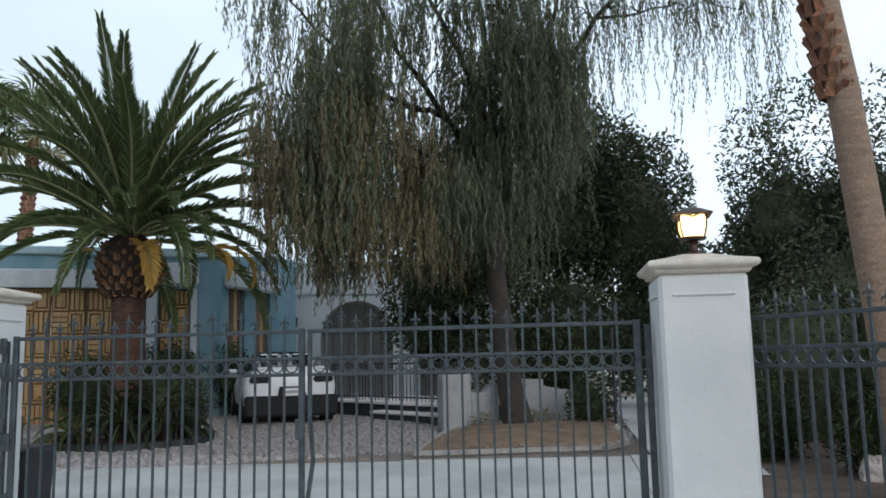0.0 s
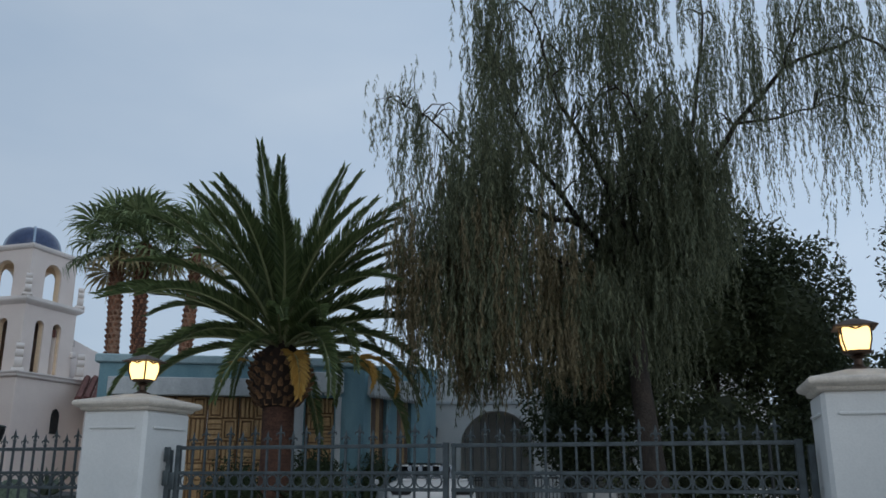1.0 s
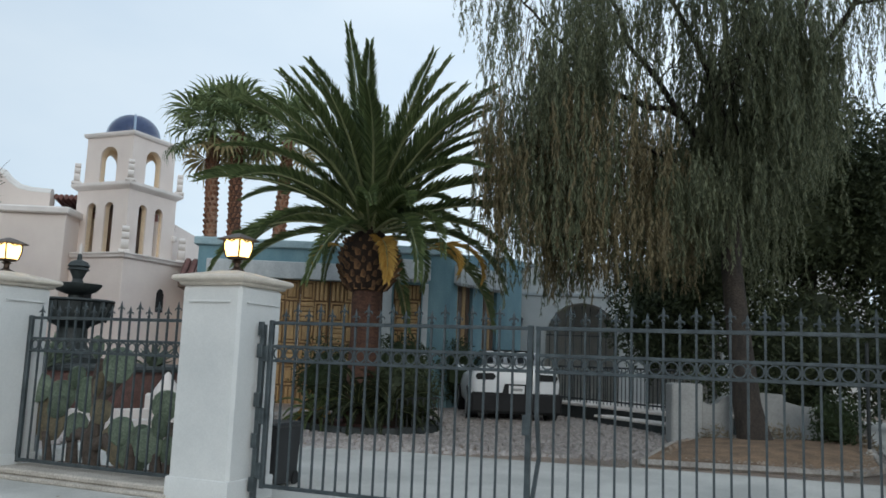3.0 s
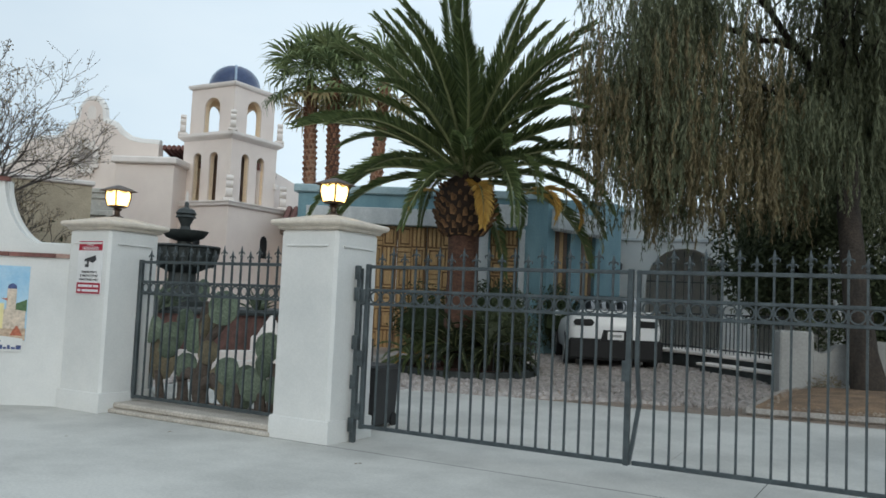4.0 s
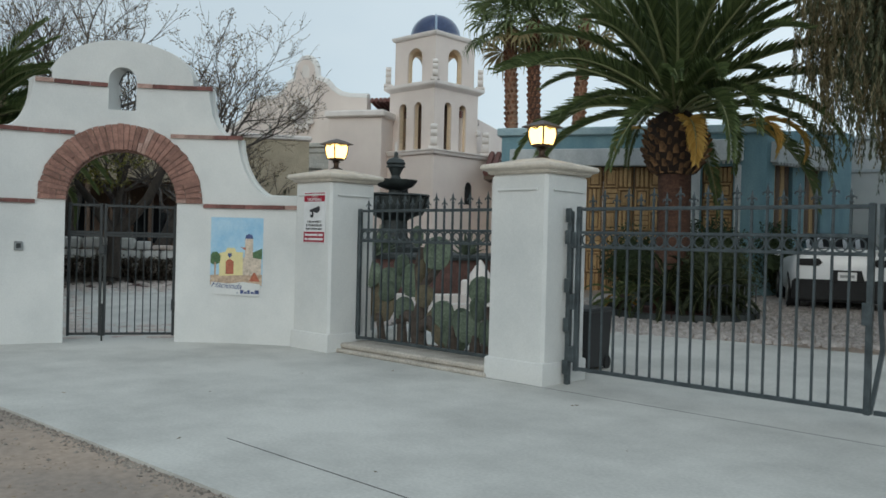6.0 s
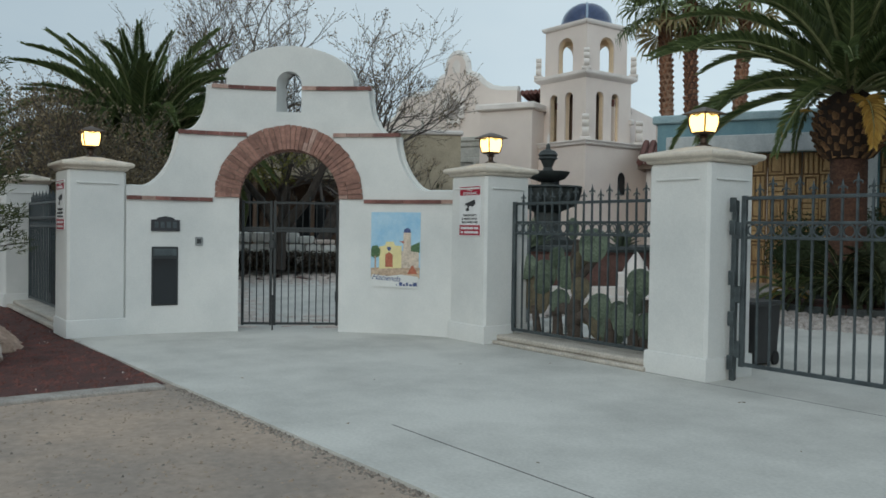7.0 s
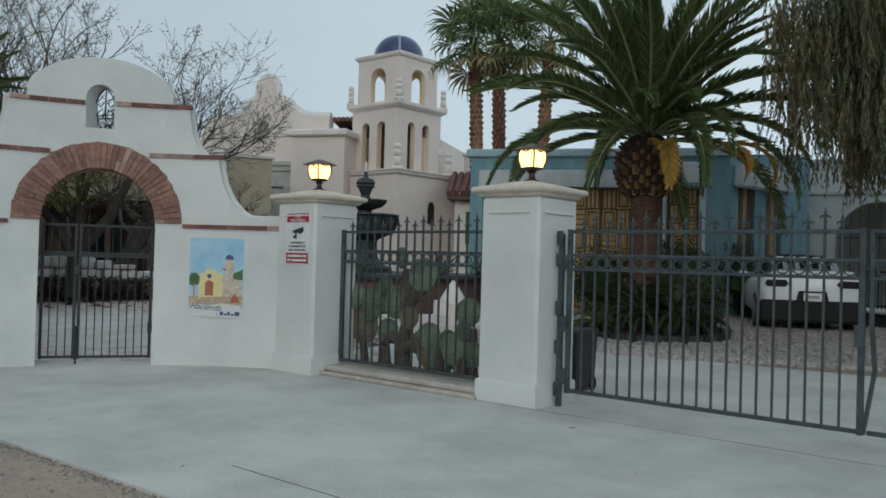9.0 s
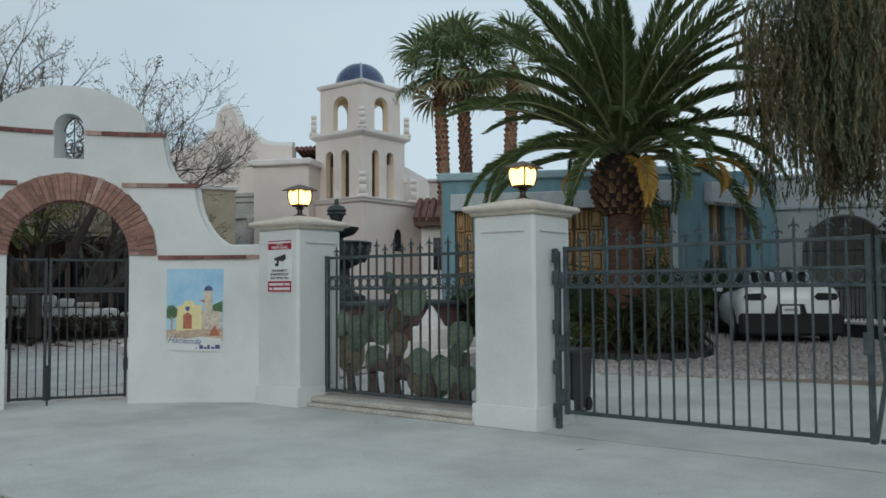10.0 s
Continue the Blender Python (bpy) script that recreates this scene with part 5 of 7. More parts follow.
def date_palm(label, x, y, z0, z_crown, scale, count, seed, trunk_r=0.38, dry=0, boss=True, min_elev=-32, sag=0):
    rnd = random.Random(seed)
    t = thing("date_palm", label, "palm tree", pose(x, y, 0), "date palms")
    hz = z_crown
    pts = [(0, 0, z0), (0.02, 0, (z0 + hz) / 2), (0, 0, hz)]
    part("trunk", Geo().tube(pts, [trunk_r * 1.12, trunk_r, trunk_r], 18), PALMBARK, t, smooth=60)
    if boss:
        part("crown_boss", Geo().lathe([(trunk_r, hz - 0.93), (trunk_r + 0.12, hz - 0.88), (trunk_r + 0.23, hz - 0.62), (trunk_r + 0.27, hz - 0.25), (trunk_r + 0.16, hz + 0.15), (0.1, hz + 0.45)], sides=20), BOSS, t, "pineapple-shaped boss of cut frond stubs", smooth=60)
        stub = Geo().add([(0, -0.075, -0.06), (0, 0.075, -0.06), (0.17, 0.045, 0.10), (0.17, -0.045, 0.10), (0, -0.06, 0.08), (0, 0.06, 0.08), (0.15, 0.0, 0.14)],
                         [(0, 1, 2, 3), (0, 3, 6, 4), (1, 5, 6, 2), (3, 2, 6), (4, 6, 5)]).mesh("frond_stub", BOOT, 0)
        for r in range(8):
            zz = hz - 0.88 + r * 0.13
            rr = trunk_r + 0.28 * math.sin(math.pi * (0.12 + 0.8 * r / 8)) - 0.02
            for k in range(15):
                a = 2 * math.pi * (k + 0.5 * (r % 2)) / 15
                part("frond_stub", stub, BOOT, t, m=pose(rr * math.cos(a), rr * math.sin(a), zz + rnd.uniform(-0.03, 0.03), rnd.uniform(-16, 16), rnd.uniform(-25, 12), math.degrees(a) + rnd.uniform(-6, 6)) @ Matrix.Scale(rnd.uniform(0.55, 0.9), 4))
    for k in range(count):
        u = (k + 0.5) / count
        elev = min(71, 72 - (72 - min_elev) * u ** 1.2 + rnd.uniform(-8, 8))
        az = k * 137.508 + rnd.uniform(-14, 14)
        idx = 0 if elev > 64 else 1 if elev > 46 else 2 if elev > 20 else 3
        idx = min(4, idx + sag)
        s = scale * rnd.uniform(0.86, 1.04)
        m = pose(0, 0, hz + 0.5 - 0.30 * u) @ pose(0, 0, 0, 0, 0, az) @ pose(0, 0, 0, rnd.uniform(-25, 25), -elev, 0) @ Matrix.Diagonal((s, s, s, 1)) @ Matrix.Translation((0.08, 0, 0))
        part("frond", FRONDS[idx], FROND, t, m=m)
    for k in range(dry):
        az, el, s, out = ((-50, 12, 0.9, 0.55), (198, 15, 0.5, 0.5), (8, 14, 0.8, 1.35), (-8, 6, 0.55, 1.5), (20, 10, 0.6, 1.1))[k % 5]
        m = pose(0, 0, hz - 0.02) @ pose(0, 0, 0, 0, 0, az) @ Matrix.Translation((out, 0, 0)) @ pose(0, 0, 0, 0, -el, 0) @ Matrix.Diagonal((s, s, s, 1))
        part("dry_frond", FROND_DRY, FRONDDRY, t, "yellowed hanging frond", m=m)
    return t


date_palm("large date palm with pineapple boss and arching green fronds", -8.0, 15.05, 0.25, 3.95, 0.93, 62, 5, 0.32, dry=5, min_elev=7)
date_palm("date palm with drooping green fronds behind the side fence", -24.0, 6.9, 0.0, 3.15, 1.0, 92, 9, 0.3, boss=False, min_elev=14, sag=1)


def fan_leaf(seed, mat):
    """A round fan leaf: many narrow folded rays from the stalk's end, tips drooping."""
    rnd = random.Random(seed)
    g = Geo()
    g.tube([(0, 0, 0), (0.6, 0, 0.05), (1.05, 0, 0.0)], [0.02, 0.016, 0.012], 4)
    c = Vector((1.05, 0, 0))
    for k in range(19):
        a = radians(-112 + 224 * k / 18)
        ll = 0.95 * (1 - 0.25 * abs(a) / 2.1) * rnd.uniform(0.85, 1.1)
        d = Vector((math.cos(a), math.sin(a), 0.06 + 0.14 * (k % 2)))
        mid = c + d * ll * 0.55
        far = c + d * ll * 0.85 + Vector((0, 0, -0.16 * ll))
        tip = c + d * ll * 0.98 + Vector((0, 0, -rnd.uniform(0.4, 0.7) * ll))
        side = Vector((-math.sin(a), math.cos(a), 0)) * 0.056
        g.add([c, mid - side, far - side * 0.5, tip, far + side * 0.5, mid + side], [(0, 1, 5), (1, 2, 4, 5), (2, 3, 4)])
    return g.mesh("fan_leaf", mat, 0)


FANS = [fan_leaf(s, FAN) for s in (1, 2, 3)]
FANS_DRY = [fan_leaf(s, FANDRY) for s in (4, 5)]


def fan_palm(label, x, y, z0, z1, lean, radius, seed, leaves=26, scale=1.0, trunk=None, boots=0.0):
    rnd = random.Random(seed)
    t = thing("fan_palm", label, "palm tree", pose(x, y, 0), "fan palms")
    dx, dy = lean
    pts = [(0, 0, z0), (dx * 0.4, dy * 0.4, (z0 + z1) * 0.5), (dx, dy, z1)]
    part("trunk", Geo().tube(pts, [radius * 1.15, radius, radius * 0.85], 14), trunk or PALMBARK, t, smooth=60)
    if boots:
        stub = Geo().add([(0, -0.06, -0.08), (0, 0.06, -0.08), (0.085, 0.045, 0.10), (0.085, -0.045, 0.10), (0.02, 0, 0.16)], [(0, 1, 2, 3), (3, 2, 4), (0, 3, 4), (1, 4, 2)]).mesh("leaf_boot", BOOTRED, 0)
        zz = boots
        r = 0
        while zz < z1:
            f = (zz - z0) / (z1 - z0)
            for k in range(9):
                a = 2 * math.pi * (k + 0.5 * (r % 2)) / 9
                part("leaf_boot", stub, BOOTRED, t, m=pose(dx * f + radius * 0.8 * math.cos(a), dy * f + radius * 0.8 * math.sin(a), zz, rnd.uniform(-20, 20), rnd.uniform(-15, 15), math.degrees(a)))
            zz += 0.2
            r += 1
    for k in range(leaves):
        u = (k + 0.5) / leaves
        elev = 80 - 128 * u + rnd.uniform(-12, 12)
        m = pose(dx, dy, z1 + 0.1) @ pose(0, 0, 0, 0, 0, k * 137.508) @ pose(0, 0, 0, rnd.uniform(-30, 30), -elev, 0) @ Matrix.Diagonal((scale, scale, scale, 1))
        part("fan_leaf", FANS_DRY[k % 2] if u > 0.86 else FANS[k % 3], FAN, t, m=m)
    return t


fan_palm("tall fan palm with reddish trunk behind the blue house", -18.65, 23.4, 0.3, 9.35, (-0.35, -0.1), 0.22, 1, trunk=PALMLIGHT, boots=4.6, leaves=25, scale=1.08)
fan_palm("tall fan palm with dark trunk behind the blue house", -17.85, 23.6, 0.3, 9.5, (-0.25, -0.1), 0.22, 2, trunk=PALMBARK, boots=4.6, leaves=25, scale=1.05)
fan_palm("tall fan palm leaning behind the blue house", -17.0, 24.45, 0.3, 9.55, (0.4, 0.1), 0.21, 3, trunk=PALMLIGHT, leaves=22, boots=4.8, scale=1.0)
fan_palm("stout palm trunk with rusty boots beside the side fence", 4.06, 9.72, 0.0, 9.5, (-0.95, 0.1), 0.19, 4, trunk=PALMGREY, boots=4.7, leaves=30)


def leaves_into(g, rnd, centre, size, count, leaf, width, droop=0.0, shell=0.55):
    """Small blades scattered in an uneven ellipsoid, thicker towards its outside."""
    off = Vector((rnd.uniform(0, 50), rnd.uniform(0, 50), rnd.uniform(0, 50)))
    for _ in range(count):
        while True:
            d = Vector((rnd.uniform(-1, 1), rnd.uniform(-1, 1), rnd.uniform(-1, 1)))
            if 0.05 < d.length < 1:
                break
        d.normalize()
        r = (shell + (1 - shell) * rnd.random() ** 0.5) * (1 + 0.35 * noise.noise(d * 2.2 + off))
        c = Vector((centre[0] + d.x * size[0] * r, centre[1] + d.y * size[1] * r, centre[2] + d.z * size[2] * r))
        a = Vector((rnd.uniform(-1, 1), rnd.uniform(-1, 1), rnd.uniform(-1, 1) - droop)).normalized()
        b = a.orthogonal().normalized()
        b.rotate(Matrix.Rotation(rnd.uniform(0, 6.28), 3, a))
        ll = leaf * rnd.uniform(0.6, 1.3)
        p, q = c + a * ll, c + a * ll * 0.5
        w = b * width * 0.5
        g.add([c, q - w, p, q + w], [(0, 1, 2, 3)])


def clump_tree(name, label, category, trunk, clumps, leaf, width, mat, seed, bark=BARK, droop=0.0, kind=""):
    """trunk: list of (points, radii); clumps: (centre, size, leaf count)."""
    rnd = random.Random(seed)
    t = thing(name, label, category, None, "", kind)
    for pts, rad in trunk:
        part("trunk", Geo().tube(pts, rad, 8), bark, t, smooth=60)
    g = Geo()
    core = Geo()
    for i, (c, s, n) in enumerate(clumps):
        if n > 1000 and not (c[2] > 5.5 and n < 4000):
            core.blob(c, (s[0] * 0.62, s[1] * 0.62, s[2] * 0.62), 0.3, 12, 8, seed + i)
        leaves_into(g, rnd, c, s, n, leaf, width, droop)
    part("crown", g, mat, t, smooth=0)
    if core.v:
        part("inner_crown", core, mat, t)
    return t


# ---- weeping pepper tree over the court ----
PT = thing("pepper_tree", "large weeping pepper tree with hanging grey-green strands", "tree", pose(-0.65, 16.9, 0.0))
rnd = random.Random(21)
part("trunk", Geo().tube([(0.16, -1.0, 0.25), (0.10, -0.98, 0.6), (0.0, -0.9, 1.1), (-0.14, -0.6, 2.3), (-0.28, -0.2, 3.6), (-0.32, 0.1, 5.2), (-0.30, 0.1, 6.6)], [0.38, 0.29, 0.25, 0.22, 0.20, 0.19, 0.16], 12), BARK, PT, smooth=60)
limbs = []


def limb(pts, r0, r1):
    n = len(pts)
    fine = []
    for i in range(n - 1):
        for k in range(4):
            a, b = Vector(pts[i]), Vector(pts[i + 1])
            p = a.lerp(b, k / 4)
            fine.append(p + Vector((rnd.uniform(-1, 1), rnd.uniform(-1, 1), rnd.uniform(-1, 1))) * 0.07 * min(1, k))
    fine.append(Vector(pts[-1]))
    m = len(fine)
    part("limb", Geo().tube(fine, [0.72 * (r0 + (r1 - r0) * i / (m - 1)) for i in range(m)], 7), BARK, PT, smooth=60)
    limbs.append(fine)


limb([(-0.30, 0.1, 6.2), (0.3, 0.2, 7.1), (1.2, 0.4, 7.6), (2.0, 0.5, 9.0), (3.1, 0.5, 10.2), (4.6, 0.3, 10.6), (5.6, 0.2, 9.7)], 0.13, 0.025)
limb([(0.3, 0.2, 7.1), (1.0, 0.3, 8.6), (1.4, 0.4, 10.6), (1.6, 0.4, 12.8)], 0.09, 0.02)
limb([(-0.30, 0.1, 6.5), (-0.35, 0.2, 8.2), (-0.6, 0.3, 10.2), (-0.4, 0.3, 13.2)], 0.13, 0.02)
limb([(-0.32, 0.1, 5.6), (-1.2, 0.0, 6.8), (-2.3, -0.1, 8.4), (-3.0, -0.2, 10.6), (-3.1, -0.2, 12.6)], 0.12, 0.02)
limb([(-1.2, 0.0, 6.8), (-2.6, -0.1, 7.4), (-3.7, -0.3, 8.6), (-4.6, -0.3, 9.6), (-5.2, -0.4, 10.0)], 0.09, 0.015)
limb([(-2.6, -0.1, 7.4), (-3.8, 0.1, 7.5), (-4.8, 0.2, 7.6)], 0.05, 0.015)
limb([(-0.32, 0.1, 5.0), (-1.1, 0.6, 5.8), (-2.4, 1.0, 6.6), (-3.5, 1.1, 6.7)], 0.08, 0.02)
limb([(-0.32, 0.1, 5.6), (0.2, -0.8, 6.6), (0.3, -1.8, 7.8), (0.0, -2.8, 8.4)], 0.09, 0.02)
limb([(-0.30, 0.1, 6.4), (-0.8, -1.0, 7.8), (-1.6, -2.0, 9.4), (-1.8, -2.6, 10.6)], 0.09, 0.02)
limb([(2.0, 0.5, 9.0), (3.0, 0.8, 9.2), (4.2, 1.0, 9.6), (5.2, 1.0, 9.2)], 0.045, 0.012)
limb([(3.1, 0.5, 10.2), (3.6, 0.3, 11.6), (4.2, 0.0, 12.6)], 0.04, 0.012)


def strand(g, top, length, leaf, width, step, thin=1.0):
    p = Vector(top)
    sway = Vector((rnd.uniform(-1, 1), rnd.uniform(-1, 1), 0)) * 0.10
    n = int(length / step)
    ph = rnd.uniform(0, 6.28)
    for k in range(n):
        u = k / max(1, n)
        p = p + Vector((sway.x * step + 0.012 * math.sin(ph + k * 0.5), sway.y * step + 0.012 * math.cos(ph + k * 0.4), -step))
        if rnd.random() > thin:
            continue
        for _ in range(2):
            a = rnd.uniform(0, 6.28)
            d = Vector((math.cos(a) * 0.36, math.sin(a) * 0.36, -0.9 + rnd.uniform(-0.2, 0.35)))
            ll = leaf * rnd.uniform(0.6, 1.2) * (1 - 0.3 * u)
            q = p + d * ll
            w = Vector((-math.sin(a), math.cos(a), 0.2)) * width * 0.5
            m = p + d * ll * 0.5
            g.add([p, m - w, q, m + w], [(0, 1, 2, 3)])


def hang(count, box, length, mat, thin=1.0, leaf=0.17, width=0.023, low=None):
    """Strands from points scattered over the crown; box in the tree's own metres: x0, x1, y0, y1, z0, z1."""
    g = Geo()
    for _ in range(count // 9):
        x, y, z = rnd.uniform(*box[0:2]), rnd.uniform(*box[2:4]), rnd.uniform(*box[4:6])
        gate = noise.noise(Vector((x * 0.75, y * 0.6, z * 0.22 + 3)))
        if gate < -0.25:
            continue
        tress = rnd.uniform(*length) * (0.8 + 0.6 * gate)
        wide = rnd.uniform(0.14, 0.34)
        for _ in range(rnd.randint(6, 13)):
            ll = tress * rnd.uniform(0.55, 1.1)
            zz = z + rnd.uniform(-0.25, 0.25)
            if low is not None:
                ll = min(ll, zz - low - rnd.uniform(0, 0.9))
            if ll > 0.3:
                strand(g, (x + rnd.gauss(0, wide), y + rnd.gauss(0, wide), zz), ll, leaf, width, 0.043, thin)
    part("foliage_curtain", g, mat, PT, smooth=0)


hang(2250, (-4.9, 0.4, -2.6, 2.4, 5.0, 8.6), (1.2, 3.4), PEPPER, low=2.7)
hang(420, (0.2, 1.8, -2.0, 2.4, 6.2, 8.8), (1.0, 2.4), PEPPER, low=4.2)
hang(520, (-3.0, 1.5, -3.0, -1.2, 7.8, 13.0), (1.2, 3.0), PEPPER, 0.85)
hang(760, (-3.4, 1.5, -2.4, 2.0, 8.0, 13.2), (1.0, 2.8), PEPPER, 0.8)
hang(900, (-4.6, -0.9, -2.8, 1.5, 4.4, 7.0), (1.0, 2.8), PEPPERTAN, low=2.8)
hang(420, (-1.2, 0.5, -2.4, 1.5, 4.8, 7.0), (0.8, 2.2), PEPPER, low=3.2)
hang(420, (-1.8, 1.4, -2.6, 1.5, 6.4, 9.4), (1.5, 3.2), PEPPER, 0.9)
hang(200, (-5.2, -3.2, -1.2, 0.8, 7.4, 10.3), (0.8, 2.2), PEPPER, 0.8)
hang(110, (-5.7, -4.6, -0.9, 0.4, 9.5, 11.0), (0.5, 1.5), PEPPER, 0.75, leaf=0.17)
hang(480, (-5.0, -3.2, -1.6, 1.2, 6.2, 8.0), (1.2, 3.4), PEPPERTAN, 0.9)
g = Geo()
for br in limbs:
    for p in br[3:]:
        for _ in range(3):
            strand(g, p + Vector((rnd.uniform(-0.35, 0.35), rnd.uniform(-0.35, 0.35), rnd.uniform(-0.05, 0.2))), rnd.uniform(0.5, 2.0), 0.14, 0.020, 0.05, 0.85)
for _ in range(620):
    k = rnd.random()
    x = 1.4 + 4.4 * k
    z = 9.0 + 1.8 * math.sin(math.pi * (0.2 + 0.65 * k)) + rnd.uniform(-0.6, 2.6)
    if noise.noise(Vector((x * 1.6, 0, 7))) > -0.15:
        strand(g, (x, rnd.uniform(-0.9, 1.2), z), rnd.uniform(1.4, 4.4), 0.14, 0.019, 0.052, 0.85)
part("foliage_curtain", g, PEPPER, PT, smooth=0)
# twigs that carry the strands
g = Geo()
for br in limbs:
    for p in br[2::2]:
        for _ in range(3):
            q = p + Vector((rnd.uniform(-1, 1) * 0.6, rnd.uniform(-1, 1) * 0.6, rnd.uniform(0.0, 0.45)))
            e = q + Vector((rnd.uniform(-0.5, 0.5), rnd.uniform(-0.5, 0.5), -rnd.uniform(0.3, 0.9)))
            g.tube([p, p.lerp(q, 0.5) + Vector((0, 0, 0.15)), q, e], [0.022, 0.016, 0.011, 0.005], 4)
tagged(part("twig_mass", g, BARK, PT), kind="stuff")

clump_tree("olive_tree", "dense dark olive tree standing behind the pepper tree", "tree", [([(0.5, 22.6, 0.3), (0.4, 22.7, 2.5), (0.6, 22.8, 5)], [0.3, 0.25, 0.15])],
           [((0.6, 22.8, 6.2), (2.3, 1.8, 2.7), 14000), ((-1.7, 23.0, 5.4), (2.4, 1.6, 2.9), 12000), ((2.4, 22.7, 5.6), (1.7, 1.6, 2.4), 9500), ((3.4, 23.6, 3.6), (1.3, 1.4, 1.9), 5200), ((-3.2, 23.4, 3.2), (1.5, 1.2, 1.8), 5200), ((0.5, 22.0, 2.2), (3.2, 1.0, 1.7), 8400)], 0.17, 0.07, SHRUBDARK, 31)
clump_tree("garden_tree", "dark leafy tree with open crown beside the court", "tree", [([(5.6, 19.3, 0.3), (5.5, 19.3, 2.5), (5.4, 19.2, 5)], [0.22, 0.18, 0.1])],
           [((5.4, 19.2, 4.4), (1.2, 1.4, 1.8), 4400), ((6.2, 18.9, 6.4), (1.4, 1.3, 1.6), 1800), ((5.0, 19.4, 6.0), (0.9, 1.0, 1.5), 960), ((6.9, 18.6, 3.8), (1.7, 1.4, 2.4), 6400), ((8.6, 18.0, 6.0), (1.7, 1.6, 2.4), 1900), ((4.5, 19.4, 3.0), (1.0, 1.2, 1.7), 3600), ((6.4, 16.5, 2.4), (2.2, 1.0, 2.0), 7200), ((9.0, 14.0, 3.5), (2.0, 1.5, 2.6), 7200)], 0.15, 0.06, SHRUB, 32)
clump_tree("garden_shrub", "green shrub standing behind the side fence", "shrub", [([(4.3, 11.2, 0.0), (4.3, 11.2, 0.8)], [0.06, 0.04])],
           [((4.4, 11.3, 0.9), (0.75, 0.6, 0.95), 5200), ((5.4, 10.9, 1.2), (0.9, 0.7, 1.2), 5200), ((3.2, 12.6, 0.7), (0.6, 0.5, 0.7), 2400)], 0.11, 0.035, SHRUBGREEN, 33, GREYBARK)
clump_tree("court_shrub", "small rust-tinged shrub beside the white garden wall", "shrub", [([(0.75, 16.2, 0.3), (0.78, 16.2, 0.7)], [0.03, 0.02])], [((0.78, 16.1, 0.85), (0.42, 0.35, 0.55), 1500)], 0.10, 0.03, SHRUBGREEN, 34, GREYBARK)
clump_tree("dry_grass_tuft", "rusty dry grass tufts at the white wall's foot", "grass", [], [((-1.2, 15.9, 0.45), (0.25, 0.2, 0.22), 200), ((-0.1, 16.3, 0.5), (0.5, 0.2, 0.22), 360), ((1.1, 16.4, 0.45), (0.4, 0.2, 0.2), 300)], 0.16, 0.02, DRYLEAF, 35)

# planting round the date palm and along the blue house
clump_tree("palm_bed_shrub", "dense dark green shrub under the date palm", "shrub", [([(-7.3, 14.9, 0.2), (-7.3, 14.9, 0.8)], [0.06, 0.04])], [((-7.2, 15.1, 0.95), (0.8, 0.5, 0.75), 3600), ((-6.9, 15.2, 0.9), (0.5, 0.45, 0.7), 1800)], 0.10, 0.025, SHRUBDARK, 41)


SAGOS = [frond_mesh("frond", 4.1, b, 60, 0.6, SAGO, 36 + i, vee=0.35, width=0.07) for i, b in enumerate((70, 100))]


def cycad(label, x, y, z, count, size, seed, elev, dry_each, kinds):
    """A rosette of stiff feather leaves."""
    t = thing("young_palm", label, "plant", pose(x, y, z), "low palms under the date palm")
    rnd = random.Random(seed)
    part("stump", Geo().lathe([(0.14, -0.1), (0.17, 0.1), (0.12, 0.3), (0.03, 0.36)], sides=10), BOSS, t)
    for k in range(count):
        s = size * rnd.uniform(0.75, 1.1)
        dry = dry_each and k % dry_each == 0
        m = pose(0, 0, 0.2, 0, 0, k * 137.5) @ pose(0, 0, 0, rnd.uniform(-20, 20), -rnd.uniform(*elev), 0) @ Matrix.Diagonal((s, s, s, 1))
        part("frond", FROND_DRY if dry else (kinds[k % 2]), FROND, t, m=m)


cycad("low young palm with green and straw-coloured leaves", -8.65, 14.35, 0.28, 26, 0.24, 44, (5, 70), 4, FRONDS[2:4])
cycad("dark green sago palm with arching leaves under the date palm", -7.85, 14.65, 0.45, 50, 0.27, 45, (-5, 80), 0, SAGOS)
cycad("dark green sago palm with arching leaves under the date palm", -7.15, 14.75, 0.45, 46, 0.26, 46, (-5, 80), 0, SAGOS)
clump_tree("house_hedge", "low green hedge along the blue house wall", "hedge", [([(-10, 18.6, 0.3), (-10, 18.6, 1.0)], [0.04, 0.03])], [((-9.2, 19.2, 1.5), (1.0, 0.5, 0.85), 2200), ((-10.8, 18.4, 1.2), (1.0, 0.5, 0.9), 2000), ((-8.2, 20.8, 1.4), (0.5, 0.8, 0.9), 1600), ((-12.8, 16.9, 1.1), (1.2, 0.5, 0.8), 2200)], 0.11, 0.045, SHRUBGREEN, 42)


